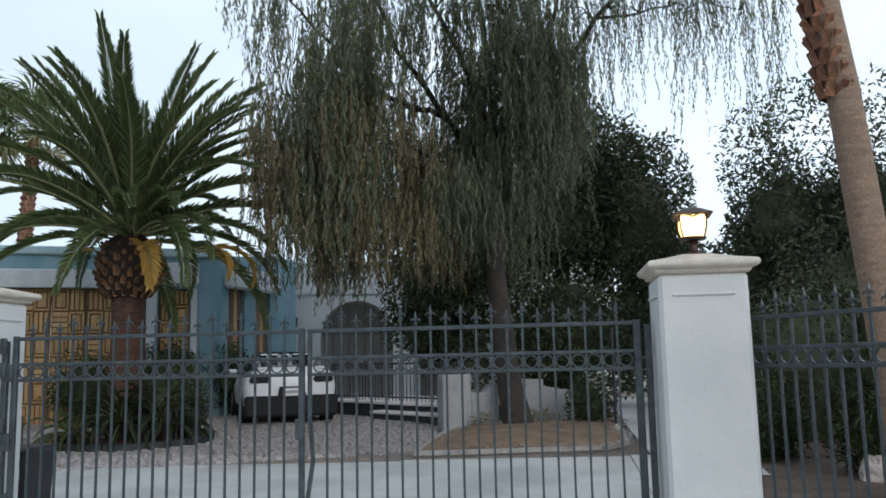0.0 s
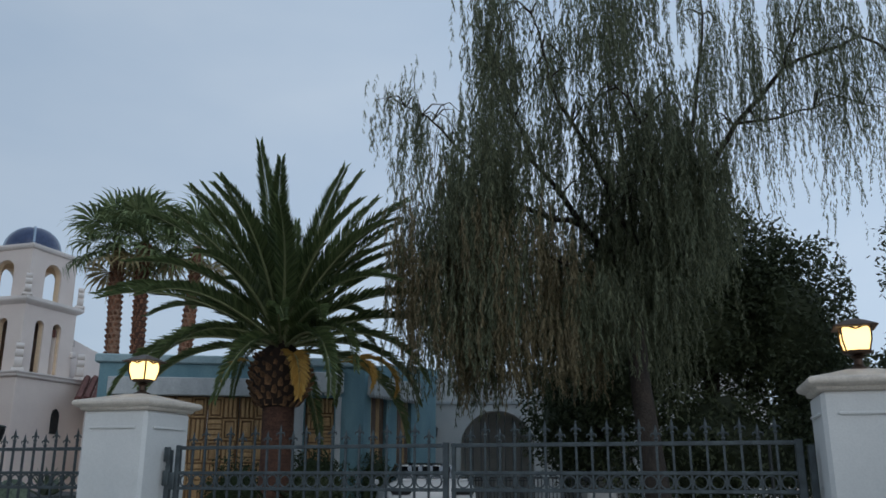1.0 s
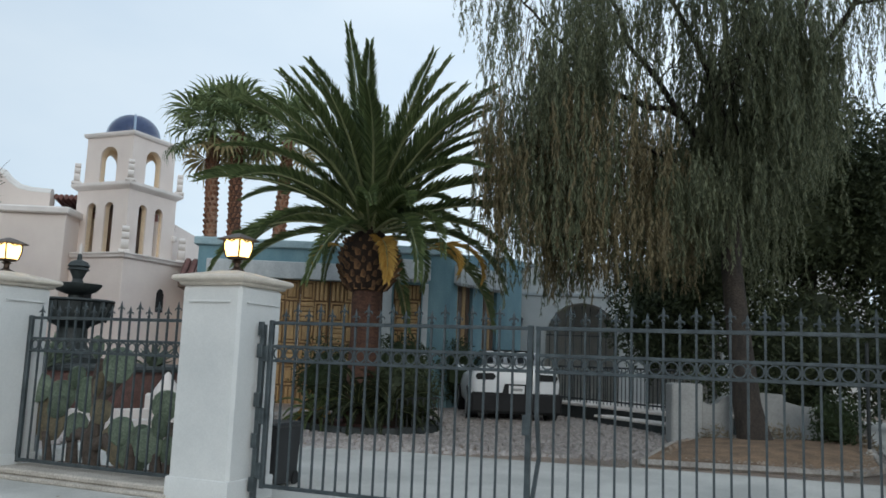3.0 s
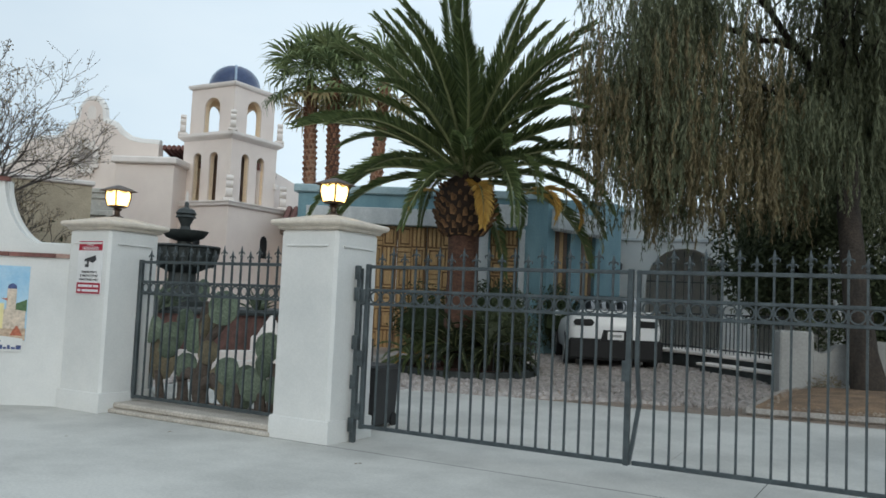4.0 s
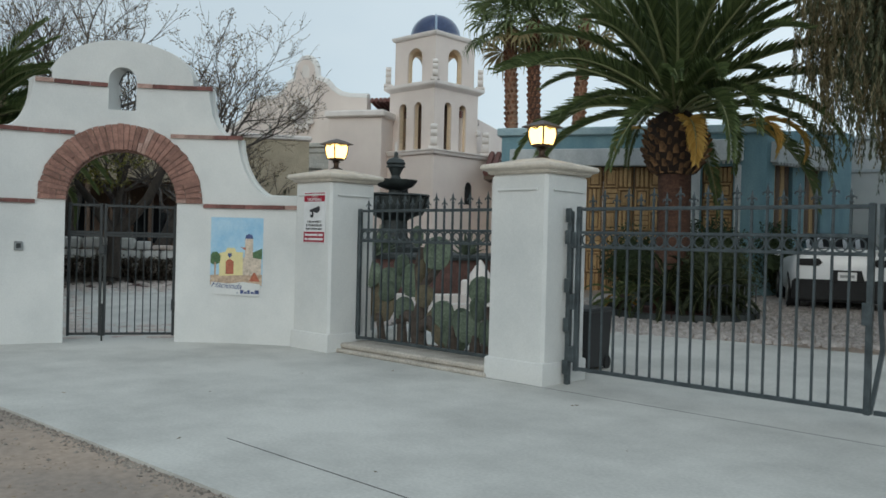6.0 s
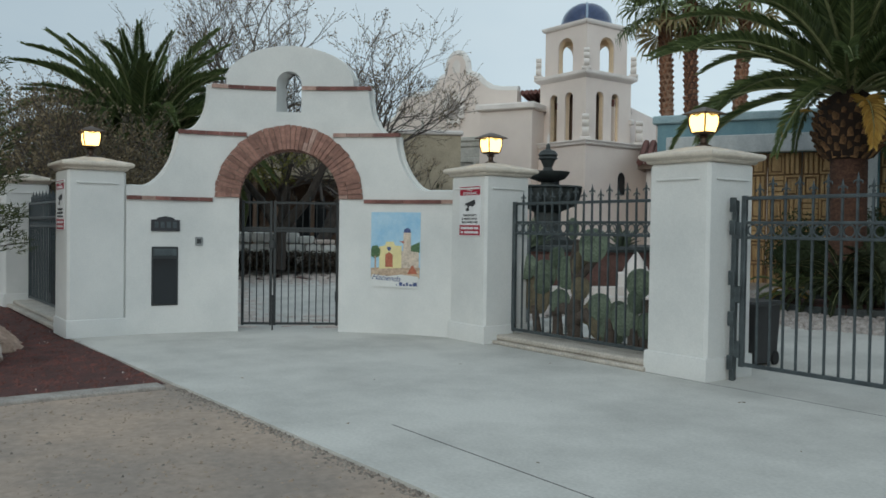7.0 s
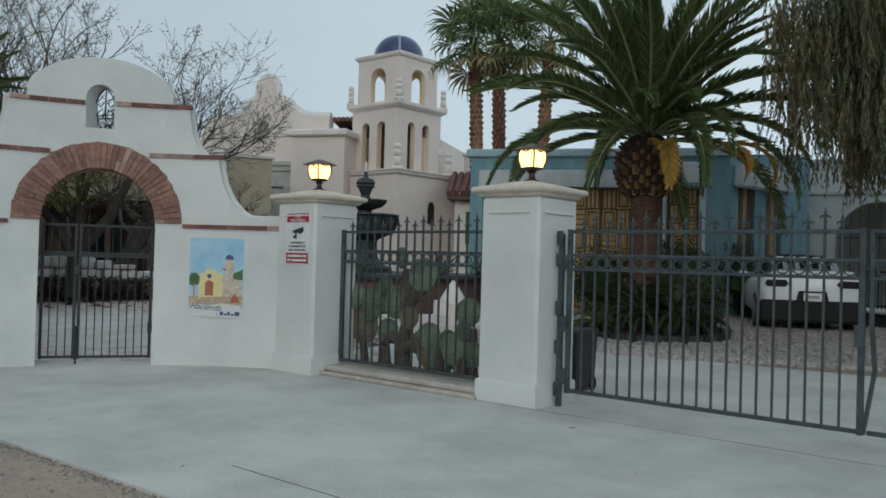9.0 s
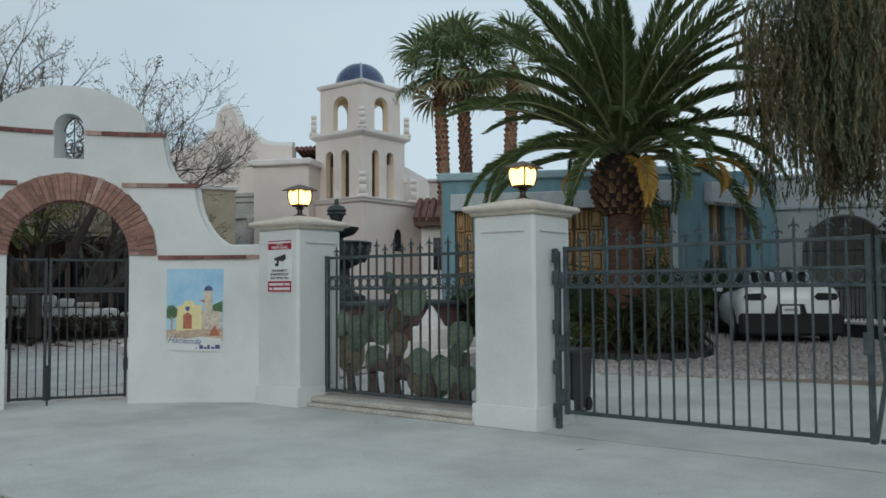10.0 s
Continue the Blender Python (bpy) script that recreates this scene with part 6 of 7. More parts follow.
# ---- bare tree behind the arch ----
def bare_tree(name, label, x, y, z0, trunk, seed, depth, length, spread=0.62, leaf=0, leafmat=None, bark=GREYBARK, r0=0.16):
    rnd = random.Random(seed)
    t = thing(name, label, "tree", pose(x, y, 0))
    g = Geo()
    lv = Geo()

    def grow(p, d, ll, r, k):
        pts, rad = [p], [r]
        n = 4
        for i in range(n):
            d = (d + Vector((rnd.uniform(-1, 1), rnd.uniform(-1, 1), rnd.uniform(-0.7, 0.8))) * 0.22).normalized()
            pts.append(pts[-1] + d * ll / n)
            rad.append(max(0.006, r * (1 - 0.36 * (i + 1) / n)))
        g.tube(pts, rad, 7 if k > 3 else 3, caps=False)
        if k == 0:
            for _ in range(leaf):
                c = pts[rnd.randint(1, n)] + Vector((rnd.uniform(-1, 1), rnd.uniform(-1, 1), rnd.uniform(-1, 0.4))) * 0.07
                a = Vector((rnd.uniform(-1, 1), rnd.uniform(-1, 1), rnd.uniform(-1, 1))).normalized()
                b = a.orthogonal().normalized() * 0.02
                lv.add([c, c + a * 0.04 - b, c + a * 0.08, c + a * 0.04 + b], [(0, 1, 2, 3)])
            return
        for j in range(rnd.choice((2, 3, 3, 4)) if k > 1 else 3):
            i = rnd.randint(2, n) if j else n
            e = (d + Vector((rnd.uniform(-1, 1), rnd.uniform(-1, 1), rnd.uniform(-0.35, 0.75))) * spread * 1.35).normalized()
            grow(pts[i], e, ll * rnd.uniform(0.62, 0.86), rad[i] * rnd.uniform(0.66, 0.86), k - 1)

    for d, ll in trunk:
        grow(Vector((0, 0, z0)), Vector(d).normalized(), ll, r0, depth)
    tagged(part("branch_mass", g, bark, t, smooth=60), kind="stuff")
    if lv.v:
        tagged(part("leaf_mass", lv, leafmat, t, smooth=0), kind="stuff")
    return t


bare_tree("bare_tree", "nearly leafless spreading tree with a few dry leaves", -26.4, 13.4, 0.3, [((-0.3, -0.3, 1), 2.65), ((0.4, 0.3, 0.95), 2.65), ((0.1, 0.55, 0.9), 2.6)], 51, 6, 2.6, spread=0.66, leaf=3, leafmat=DRYLEAF, r0=0.24)
bare_tree("bare_tree", "taller nearly leafless tree beyond the gateway", -28.2, 11.0, 0.3, [((-0.2, -0.3, 1), 3.4), ((0.25, 0.3, 1), 3.5), ((0.0, 0.5, 1), 3.3)], 57, 6, 3.2, spread=0.6, leaf=3, leafmat=DRYLEAF, r0=0.22)
for k, (x, y, hh) in enumerate(((-18.6, 4.4, 1.0), (-19.6, 5.6, 1.15), (-20.8, 4.3, 1.25), (-17.0, 5.3, 0.9), (-22.2, 4.6, 1.3), (-18.6, 3.75, 1.25), (-19.8, 3.9, 1.35), (-20.6, 5.6, 1.3), (-23.4, 4.0, 1.5), (-24.6, 5.2, 1.7), (-26.4, 4.4, 1.8))):
    bare_tree("dry_shrub", "tall straggly shrub with brown dry leaves and pale stems", x, y, 0.0, [((0.3, 0.2, 1), 1.15 * hh), ((-0.3, 0.1, 1), 1.15 * hh), ((0.0, -0.35, 1), 1.1 * hh), ((0.1, 0.4, 1), 1.1 * hh)], 60 + k, 4, 1.25, spread=0.46, leaf=10, leafmat=DRYLEAF, r0=0.045)

# conifer in the mulch bed
CT = thing("conifer_tree", "dark green conifer with feathery sprays in the mulch bed", "tree", pose(-14.0, 0.62, 0))
rnd = random.Random(71)
part("trunk", Geo().tube([(0, 0, -0.03), (0.05, 0, 2.5), (0, 0.05, 5.2), (0, 0, 7.4)], [0.18, 0.14, 0.08, 0.02], 9), BARK, CT, smooth=60)
g, bg = Geo(), Geo()
for k in range(260):
    u = (k + rnd.random()) / 260
    z = 0.9 + 6.4 * u
    a = rnd.uniform(0, 6.28)
    reach = (1.62 - 1.1 * u ** 1.2) * rnd.uniform(0.65, 1.12)
    d = Vector((math.cos(a), math.sin(a), rnd.uniform(0.0, 0.5)))
    p0 = Vector((0, 0, z))
    p1 = p0 + d * reach
    bg.tube([p0, p0.lerp(p1, 0.5) + Vector((0, 0, -0.05)), p1], [0.025, 0.015, 0.006], 4)
    for j in range(9):
        c = p0.lerp(p1, 0.3 + 0.75 * j / 9) + Vector((rnd.uniform(-1, 1), rnd.uniform(-1, 1), rnd.uniform(-1, 1))) * 0.12
        for _ in range(30):
            q = (d * 0.7 + Vector((rnd.uniform(-1, 1), rnd.uniform(-1, 1), rnd.uniform(-0.5, 0.9)))).normalized()
            ll = rnd.uniform(0.06, 0.17)
            w = q.orthogonal().normalized() * 0.010
            o = c + Vector((rnd.uniform(-1, 1), rnd.uniform(-1, 1), rnd.uniform(-1, 1))) * 0.10
            g.add([o, o + q * ll * 0.5 - w, o + q * ll, o + q * ll * 0.5 + w], [(0, 1, 2, 3)])
tagged(part("branch_mass", bg, BARK, CT), kind="stuff")
part("spray_mass", g, CONIFER, CT, smooth=0)

# distant planting closing the garden
rnd = random.Random(81)
g = Geo()
for k in range(26):
    a = radians(96 - k * 1.6)
    if 56 < math.degrees(a) < 72:
        continue
    leaves_into(g, rnd, (-34 * math.sin(a) - 1, 34 * math.cos(a) + 0.5, 1.6), (1.8, 1.8, 2.6 + rnd.uniform(-0.6, 0.5)), 800, 0.3, 0.13)
for k in range(22):
    x = -3 + k * 1.6
    leaves_into(g, rnd, (x, 34 - 0.35 * k + rnd.uniform(-1, 1), 2.2), (2.0, 1.5, 3.2 + rnd.uniform(-0.8, 1.2)), 900, 0.3, 0.14)
tagged(part("tree_line", g, SHRUB, smooth=0), "dark dense planting along the garden's far edge", "trees", kind="stuff")

clump_tree("boundary_hedge", "tall dense dark hedge closing the planting bed", "hedge", [([(6, 14, 0), (6, 14, 1.5)], [0.1, 0.06])],
           [((4.4, 14.6, 1.4), (1.6, 0.8, 1.7), 4200), ((6.8, 13.2, 1.5), (1.7, 0.9, 1.9), 4200), ((9.0, 11.4, 1.6), (1.7, 1.0, 2.0), 3600), ((10.6, 9.0, 1.6), (1.2, 1.6, 2.0), 3000)], 0.13, 0.05, SHRUBDARK, 89)
clump_tree("background_shrub", "dark dense shrubs behind the side fence", "shrub", [([(-25, 5, 0), (-25, 5, 1.5)], [0.1, 0.06])],
           [((-25.5, 3.6, 1.7), (1.6, 1.4, 2.0), 2400), ((-25.0, 6.0, 1.6), (1.5, 1.4, 2.0), 2200), ((-22.0, 4.0, 1.2), (1.4, 0.7, 1.5), 2000)], 0.2, 0.09, SHRUB, 88)

# prickly pear cacti behind the fence
PAD = Geo()
PAD.lathe([(0.01, -0.2), (0.09, -0.185), (0.155, -0.10), (0.18, 0.02), (0.16, 0.12), (0.10, 0.19), (0.01, 0.215)], sides=14)
pad_me = PAD.mesh("pad", CACTUS, 60)
pad_old = PAD.mesh("pad", CACTUSOLD, 60)
rnd = random.Random(91)


def cactus(label, x, y, stems, pads):
    """pads: x, z, lean, turn, scale, browned; each pad is placed by its middle."""
    t = thing("prickly_pear", label, "cactus", pose(x, y, 0.105) @ Matrix.Scale(0.93, 4))
    for pts, rad in stems:
        part("stem", Geo().tube(pts, rad, 9), CACTUSWOOD, t, smooth=60)
    for k, (dx, dz, lean, turn, s, old) in enumerate(pads):
        m = Matrix.Translation((dx, 0.07 * ((k * 5) % 7 - 3) / 3, dz)) @ pose(0, 0, 0, 8 * (k % 3 - 1), lean, turn + 24) @ Matrix.Diagonal((s, 0.2 * s, s, 1))
        part("pad", pad_old if old else pad_me, CACTUS, t, m=m)
    return t


cactus("green prickly pear cactus with one large browned pad", -8.99, 8.12, [([(0.10, 0.02, 0), (0.08, 0, 0.25), (0.02, 0, 0.45)], [0.07, 0.06, 0.05])],
       [(-0.10, 1.05, 4, 10, 1.0, 0), (0.02, 0.60, -8, -8, 1.45, 1), (0.22, 0.80, 20, 30, 0.8, 0)])
cactus("grey-green prickly pear cactus with upright paired pads", -8.63, 8.24, [([(0.05, 0, 0), (0.02, 0, 0.4), (0.0, 0, 0.7)], [0.09, 0.07, 0.05])],
       [(-0.18, 0.96, -6, 35, 1.05, 0), (0.18, 0.98, 6, -20, 1.25, 0), (0.0, 1.22, 0, 55, 0.8, 0), (0.12, 0.55, 12, 30, 0.9, 0)])
cactus("tall prickly pear cactus with a thick woody leaning stem", -8.11, 8.14, [([(-0.02, 0, 0), (-0.08, 0, 0.3), (0.02, 0, 0.7), (-0.04, 0, 1.2), (0.0, 0, 1.5)], [0.12, 0.12, 0.10, 0.10, 0.07]), ([(-0.06, 0, 0.42), (-0.32, 0.03, 0.46), (-0.55, 0.05, 0.36)], [0.10, 0.09, 0.05]), ([(0.0, 0, 0.32), (0.2, -0.03, 0.42), (0.34, -0.04, 0.30)], [0.10, 0.09, 0.06]), ([(0.02, 0, 0.95), (0.2, 0.02, 1.1), (0.34, 0, 1.22)], [0.07, 0.06, 0.05])],
       [(0.37, 1.42, 6, 12, 1.2, 0), (-0.16, 1.66, -12, -30, 0.8, 0), (0.06, 1.15, 10, 62, 1.0, 1), (0.10, 0.78, 20, 40, 0.85, 1), (0.22, 0.42, 35, 20, 0.9, 1)])
cactus("low prickly pear cactus with clustered dark green pads", -7.48, 8.10, [([(0.0, 0, 0), (0.02, 0, 0.2), (0.0, 0, 0.4)], [0.09, 0.08, 0.06])],
       [(-0.12, 0.55, -10, 25, 0.95, 0), (0.04, 0.27, 8, 12, 1.25, 0), (-0.22, 0.24, -25, -15, 0.9, 1), (0.2, 0.5, 18, 40, 0.8, 0)])
cactus("dark green prickly pear cactus beside the gate pillar", -7.08, 8.12, [([(0.0, 0, 0), (-0.03, 0, 0.3)], [0.09, 0.07]), ([(0.1, 0.1, 0), (0.10, 0.1, 0.7)], [0.08, 0.05])],
       [(-0.10, 0.40, -6, 8, 1.1, 0), (0.16, 0.34, 16, -20, 0.9, 0), (0.08, 0.92, 6, 15, 1.0, 0), (0.06, 0.66, -15, 60, 0.8, 0)])
g = Geo().box(-9.0, 8.08, 0.0, -6.4, 8.5, 0.115, 0.03)
tagged(part("cactus_bed", g, GARDENSOIL), "brown soil bed under the prickly pears", "garden bed", kind="structure")
for k, (x, y, s) in enumerate(((-9.35, 8.75, 0.34), (-9.05, 8.6, 0.2), (-9.7, 8.9, 0.24), (-8.6, 8.4, 0.14))):
    g = Geo().blob((0, 0, 0.3 * s), (s, 0.7 * s, 0.55 * s), 0.18, 14, 9, 40 + k)
    tagged(part("bed_rock", g, PALEROCK, m=pose(x, y, 0.0, 0, 0, 30 * k), smooth=30), "white rock lying under the prickly pears", "rock", group="white rocks")
scatter("bed_stones", 90, (-9.0, -6.5, 8.2, 9.3), 0.06, BOULDER, "pale stones lying under the cacti", "stones", 0.8, 12, 0.0)

# agaves round the fountain
for k, (x, y) in enumerate(((-13.6, 15.2), (-14.8, 13.4), (-12.9, 16.4), (-13.9, 12.4))):
    t = thing("agave", "grey-green agave with long pointed leaves", "plant", pose(x, y, 1.2))
    rnd = random.Random(100 + k)
    for j in range(22):
        ln = rnd.uniform(0.5, 0.85)
        e = rnd.uniform(20, 80)
        g = Geo().add([(0, -0.05, 0), (0, 0.05, 0), (ln * 0.5, 0.06, 0.03), (ln * 0.5, -0.06, 0.03), (ln, 0, -0.06), (ln * 0.5, 0, -0.02)], [(0, 1, 2, 5), (0, 5, 3), (3, 5, 4), (5, 2, 4)])
        part("leaf", g, CACTUS, t, m=pose(0, 0, 0, 0, 0, j * 137.5) @ pose(0, 0, 0, 0, -e, 0), smooth=0)


# ---- the court's built things ----
FT = thing("tiered_fountain", "dark stone tiered fountain on a brick drum", "fountain", pose(-16.0, 15.0, 0))
part("drum", Geo().lathe([(3.2, 0.1), (3.2, 1.18), (0.3, 1.18)], sides=48), PAVER, FT, "red brick drum")
part("coping", Geo().lathe([(2.9, 1.16), (3.32, 1.16), (3.34, 1.22), (3.3, 1.28), (2.9, 1.28)], sides=48), BASALT, FT, "dark stone coping")
part("pedestal", Geo().lathe([(0.75, 1.2), (0.75, 1.4), (0.5, 1.5), (0.36, 1.7), (0.34, 2.1), (0.5, 2.25)], sides=20), BASALT, FT)
part("lower_bowl", Geo().lathe([(0.4, 2.15), (0.72, 2.3), (0.80, 2.45), (0.84, 2.72), (0.92, 2.76), (0.90, 2.80), (0.78, 2.74), (0.2, 2.6)], sides=28), BASALT, FT, "fluted lower bowl")
for k in range(20):
    a = 2 * math.pi * k / 20
    part("flute", Geo().tube([(0.70 * math.cos(a), 0.70 * math.sin(a), 2.28), (0.82 * math.cos(a), 0.82 * math.sin(a), 2.5), (0.87 * math.cos(a), 0.87 * math.sin(a), 2.73)], 0.045, 5), BASALT, FT)
part("neck", Geo().lathe([(0.28, 2.6), (0.2, 2.75), (0.17, 2.9), (0.28, 3.0)], sides=16), BASALT, FT)
part("upper_bowl", Geo().lathe([(0.22, 2.92), (0.45, 3.0), (0.56, 3.12), (0.58, 3.18), (0.5, 3.17), (0.15, 3.1)], sides=24), BASALT, FT)
part("finial", Geo().lathe([(0.12, 3.1), (0.15, 3.2), (0.11, 3.3), (0.2, 3.5), (0.26, 3.52), (0.22, 3.58), (0.26, 3.62), (0.2, 3.72), (0.06, 3.78), (0.05, 3.9), (0.01, 3.95)], sides=16), BASALT, FT)
part("jet", Geo().lathe([(0.03, 3.9), (0.04, 4.1), (0.01, 4.2)], sides=8), TRIMWHITE, FT, "pale spout")
for r, z, lab in ((4.3, 0.44, "upper white plaster step"), (5.2, 0.30, "lower white plaster step")):
    g = Geo().lathe([(r - 0.4, 0.0), (r, 0.0), (r, z), (r - 0.4, z), (r - 0.4, 0.0)], (-16.0, 15.0, 0), 64)
    tagged(part("fountain_step", g, TRIMWHITE), "low white plaster ring wall round the fountain", "kerb", kind="structure")
OR = thing("garden_pier", "small white stepped garden pier among the cacti", "pier", pose(-12.1, 14.0, 0.2))
part("block", Geo().box(-0.35, -0.3, -0.2, 0.35, 0.3, 0.55, 0.05), TRIMWHITE, OR)
part("cap", Geo().lathe([(0.3, 0.55), (0.22, 0.7), (0.06, 0.95), (0.02, 1.0)], sides=10), TRIMWHITE, OR)
# pale path behind the fence
g = Geo().add([(-10.6, 8.3, 0.006), (-7.2, 8.3, 0.006), (-7.6, 10.4, rise(10.4) + 0.006), (-10.8, 11.4, rise(11.4) + 0.006)], [(0, 1, 2, 3)])
tagged(part("garden_path", g, CONCRETE), "pale concrete path behind the iron fence", "path", kind="structure")

# planter kerb round the date palm
g = Geo()
for k in range(26):
    a0, a1 = 2 * math.pi * k / 26, 2 * math.pi * (k + 0.93) / 26
    pts = []
    for r in (1.55, 1.75):
        for a in (a0, a1):
            x, y = -7.95 + 1.05 * r * math.cos(a) * 0.9, 15.1 + 0.72 * r * math.sin(a)
            pts += [(x, y, rise(y) - 0.1), (x, y, rise(y) + 0.10)]
    g.add(pts, [(0, 1, 3, 2), (4, 6, 7, 5), (1, 5, 7, 3), (0, 2, 6, 4), (0, 4, 5, 1), (2, 3, 7, 6)])
tagged(part("planter_kerb", g, BASALT, smooth=0), "dark stone edging round the palm bed", "kerb", kind="structure")
g = Geo().lathe([(1.6, 0), (1.2, 0.08), (0.1, 0.1)], (0, 0, 0), 30)
tagged(part("palm_bed_soil", g, MULCH, m=Matrix.Translation((-7.95, 15.1, 0.27)) @ Matrix.Diagonal((0.94, 0.7, 1, 1))), "dark soil mound of the palm bed", "soil", kind="structure")
for nm, x0, y0, x1, y1 in (("low_rail", -6.95, 14.55, -6.35, 15.2), ("low_rail", -10.4, 14.5, -9.2, 13.7)):
    t = thing(nm, "low dark iron garden rail at the palm bed", "rail", None, "garden rails")
    n = 8
    for k in range(n + 1):
        x, y = x0 + (x1 - x0) * k / n, y0 + (y1 - y0) * k / n
        part("baluster", Geo().tube([(x, y, rise(y) - 0.05), (x, y, rise(y) + 0.62)], 0.015, 5), IRONDARK, t)
    part("top_rail", Geo().tube([(x0, y0, rise(y0) + 0.62), (x1, y1, rise(y1) + 0.62)], 0.02, 5), IRONDARK, t)

# white garden wall by the pepper tree, the tree's shade painted in as grey
GW = thing("garden_wall", "low white plaster garden wall with scalloped top, tree shade painted in grey", "wall", face_pose((-1.96, 15.86), (1.15, 17.19), 0.0))
part("end_pier", Geo().box(0.0, -0.05, 0.2, 0.58, 0.4, 1.42, 0.03), SHADEDWALL, GW)
part("scallop", Geo().prism([(0.58, 0.2), (1.15, 0.2), (1.15, 1.22), (1.05, 1.22), (0.95, 1.16), (0.88, 1.08), (0.72, 1.04), (0.58, 1.10)], 0.02, 0.3), SHADEDWALL, GW, smooth=0)
part("scallop", Geo().prism([(1.35, 0.2), (2.1, 0.2), (2.1, 1.28), (1.7, 1.30), (1.45, 1.28), (1.35, 1.2)], 0.02, 0.3), SHADEDWALL, GW, smooth=0)
part("scallop", Geo().prism([(2.1, 0.2), (3.3, 0.2), (3.3, 1.3), (3.1, 1.15), (2.8, 1.06), (2.4, 1.08), (2.1, 1.16)], 0.03, 0.3), SHADEDWALL, GW, smooth=0)
# tan gravel island
isl = [(-2.05, 13.1), (-1.2, 13.2), (0.9, 13.55), (1.35, 14.2), (1.35, 15.6), (1.4, 17.0), (-1.7, 15.9), (-1.9, 15.2)]
g = Geo()
n = len(isl)
cx, cy = -0.2, 14.9
g.add([(x, y, rise(y) + 0.05) for x, y in isl] + [(cx + (x - cx) * 0.75, cy + (y - cy) * 0.75, rise(y) + 0.14) for x, y in isl] + [(cx, cy, rise(cy) + 0.2)],
      [(i, (i + 1) % n, n + (i + 1) % n, n + i) for i in range(n)] + [(n + i, n + (i + 1) % n, 2 * n) for i in range(n)])
tagged(part("gravel_island", g, SAND), "tan gravel planting island with a shallow mound", "gravel", kind="structure")
scatter("island_gravel", 1600, (-1.8, 1.3, 13.3, 15.6), 0.03, GRIT, "loose tan gravel on the island", "gravel", 0.6, 22, 0.09)
g = Geo()
for i in range(n):
    (xa, ya), (xb, yb) = isl[i], isl[(i + 1) % n]
    g.tube([(xa, ya, rise(ya) + 0.02), (xb, yb, rise(yb) + 0.02)], 0.07, 5)
tagged(part("island_kerb", g, STRIP), "rounded low kerb round the gravel island", "kerb", kind="structure")
g = Geo().add([(x, y, rise(y) + 0.03) for x, y in ((1.62, 11.6), (2.9, 11.2), (3.2, 17.5), (3.6, 26), (1.9, 26), (1.5, 17.5))], [(0, 1, 2, 5), (5, 2, 3, 4)])
tagged(part("side_path", g, CONCRETE), "pale concrete path running back beside the gravel island", "path", kind="structure")
# pole by the island
t = thing("lamp_post", "slim dark garden post beside the island", "post", pose(1.28, 15.6, rise(15.6)))
part("foot", Geo().lathe([(0.12, -0.05), (0.12, 0.06), (0.05, 0.1), (0.03, 0.15)], sides=10), KERB, t)
part("pole", Geo().tube([(0, 0, 0.1), (0, 0, 1.9)], 0.03, 8), IRONDARK, t)

# terrace with steps and railing
TR = thing("entry_terrace", "low stone terrace with pale steps before the house", "terrace", face_pose((-5.5, 20.6), (-1.9, 17.2), 0.0))
part("plinth", Geo().box(0, 0, 0.3, 4.95, 2.2, 0.72, 0.03), BASALT, TR)
part("deck_edge", Geo().box(-0.05, -0.08, 0.72, 5.0, 2.2, 0.80, 0.02), TRIMWHITE, TR)
part("step", Geo().box(2.6, -0.45, 0.3, 4.95, -0.01, 0.55, 0.02), BASALT, TR)
part("tread", Geo().box(2.55, -0.5, 0.55, 5.0, -0.09, 0.61, 0.015), TRIMWHITE, TR)
RL = thing("terrace_railing", "dark iron railing along the terrace edge", "railing", face_pose((-5.5, 20.9), (-1.9, 17.5), 0.8))
for k in range(34):
    part("baluster", Geo().tube([(0.14 * k, 0, 0), (0.14 * k, 0, 0.85)], 0.012, 5), IRONDARK, RL)
for zz in (0.08, 0.85):
    part("rail", Geo().box(0, -0.02, zz - 0.02, 4.65, 0.02, zz + 0.02, 0.004), IRONDARK, RL)

# pale block wall, hedge and outbuilding seen through the arch
SWL = thing("block_wall", "low pale split-block garden wall stepping down behind the arch", "wall", face_pose((-26.8, 8.2), (-20.8, 16.6), 0.0))
rnd = random.Random(131)
part("core", Geo().box(-2.0, 0.16, 0, 10.3, 0.42, 0.8), MORTAR, SWL)
for row in range(3):
    x = -2.0 - 0.2 * row
    while x < 10.2:
        w = rnd.uniform(0.42, 0.85)
        top = 1.5 if x < 4.1 else 1.5 - 0.30 * (x - 4.0) / 1.2
        z0, z1 = 0.36 + 0.37 * row, min(0.36 + 0.37 * (row + 1), max(0.9, top))
        if z1 - z0 > 0.12:
            g = Geo().blob((0, 0, 0), (1, 1, 1), 0.0, 16, 10, 1)
            q = rnd.randint(0, 90)
            pts = []
            for p in g.v:
                d = Vector(p)
                k = 1 / max(abs(d.x), abs(d.y), abs(d.z)) ** 0.8
                k *= 1 + 0.08 * noise.noise(d * 2.3 + Vector((q, 0, 0)))
                pts.append((x + w / 2 + d.x * k * w * 0.47, 0.16 + d.y * k * 0.2, (z0 + z1) / 2 + d.z * k * (z1 - z0) * 0.48))
            g.v = pts
            part("stone", g, PALEROCK if rnd.random() < 0.6 else BOULDER, SWL, smooth=40)
        x += w
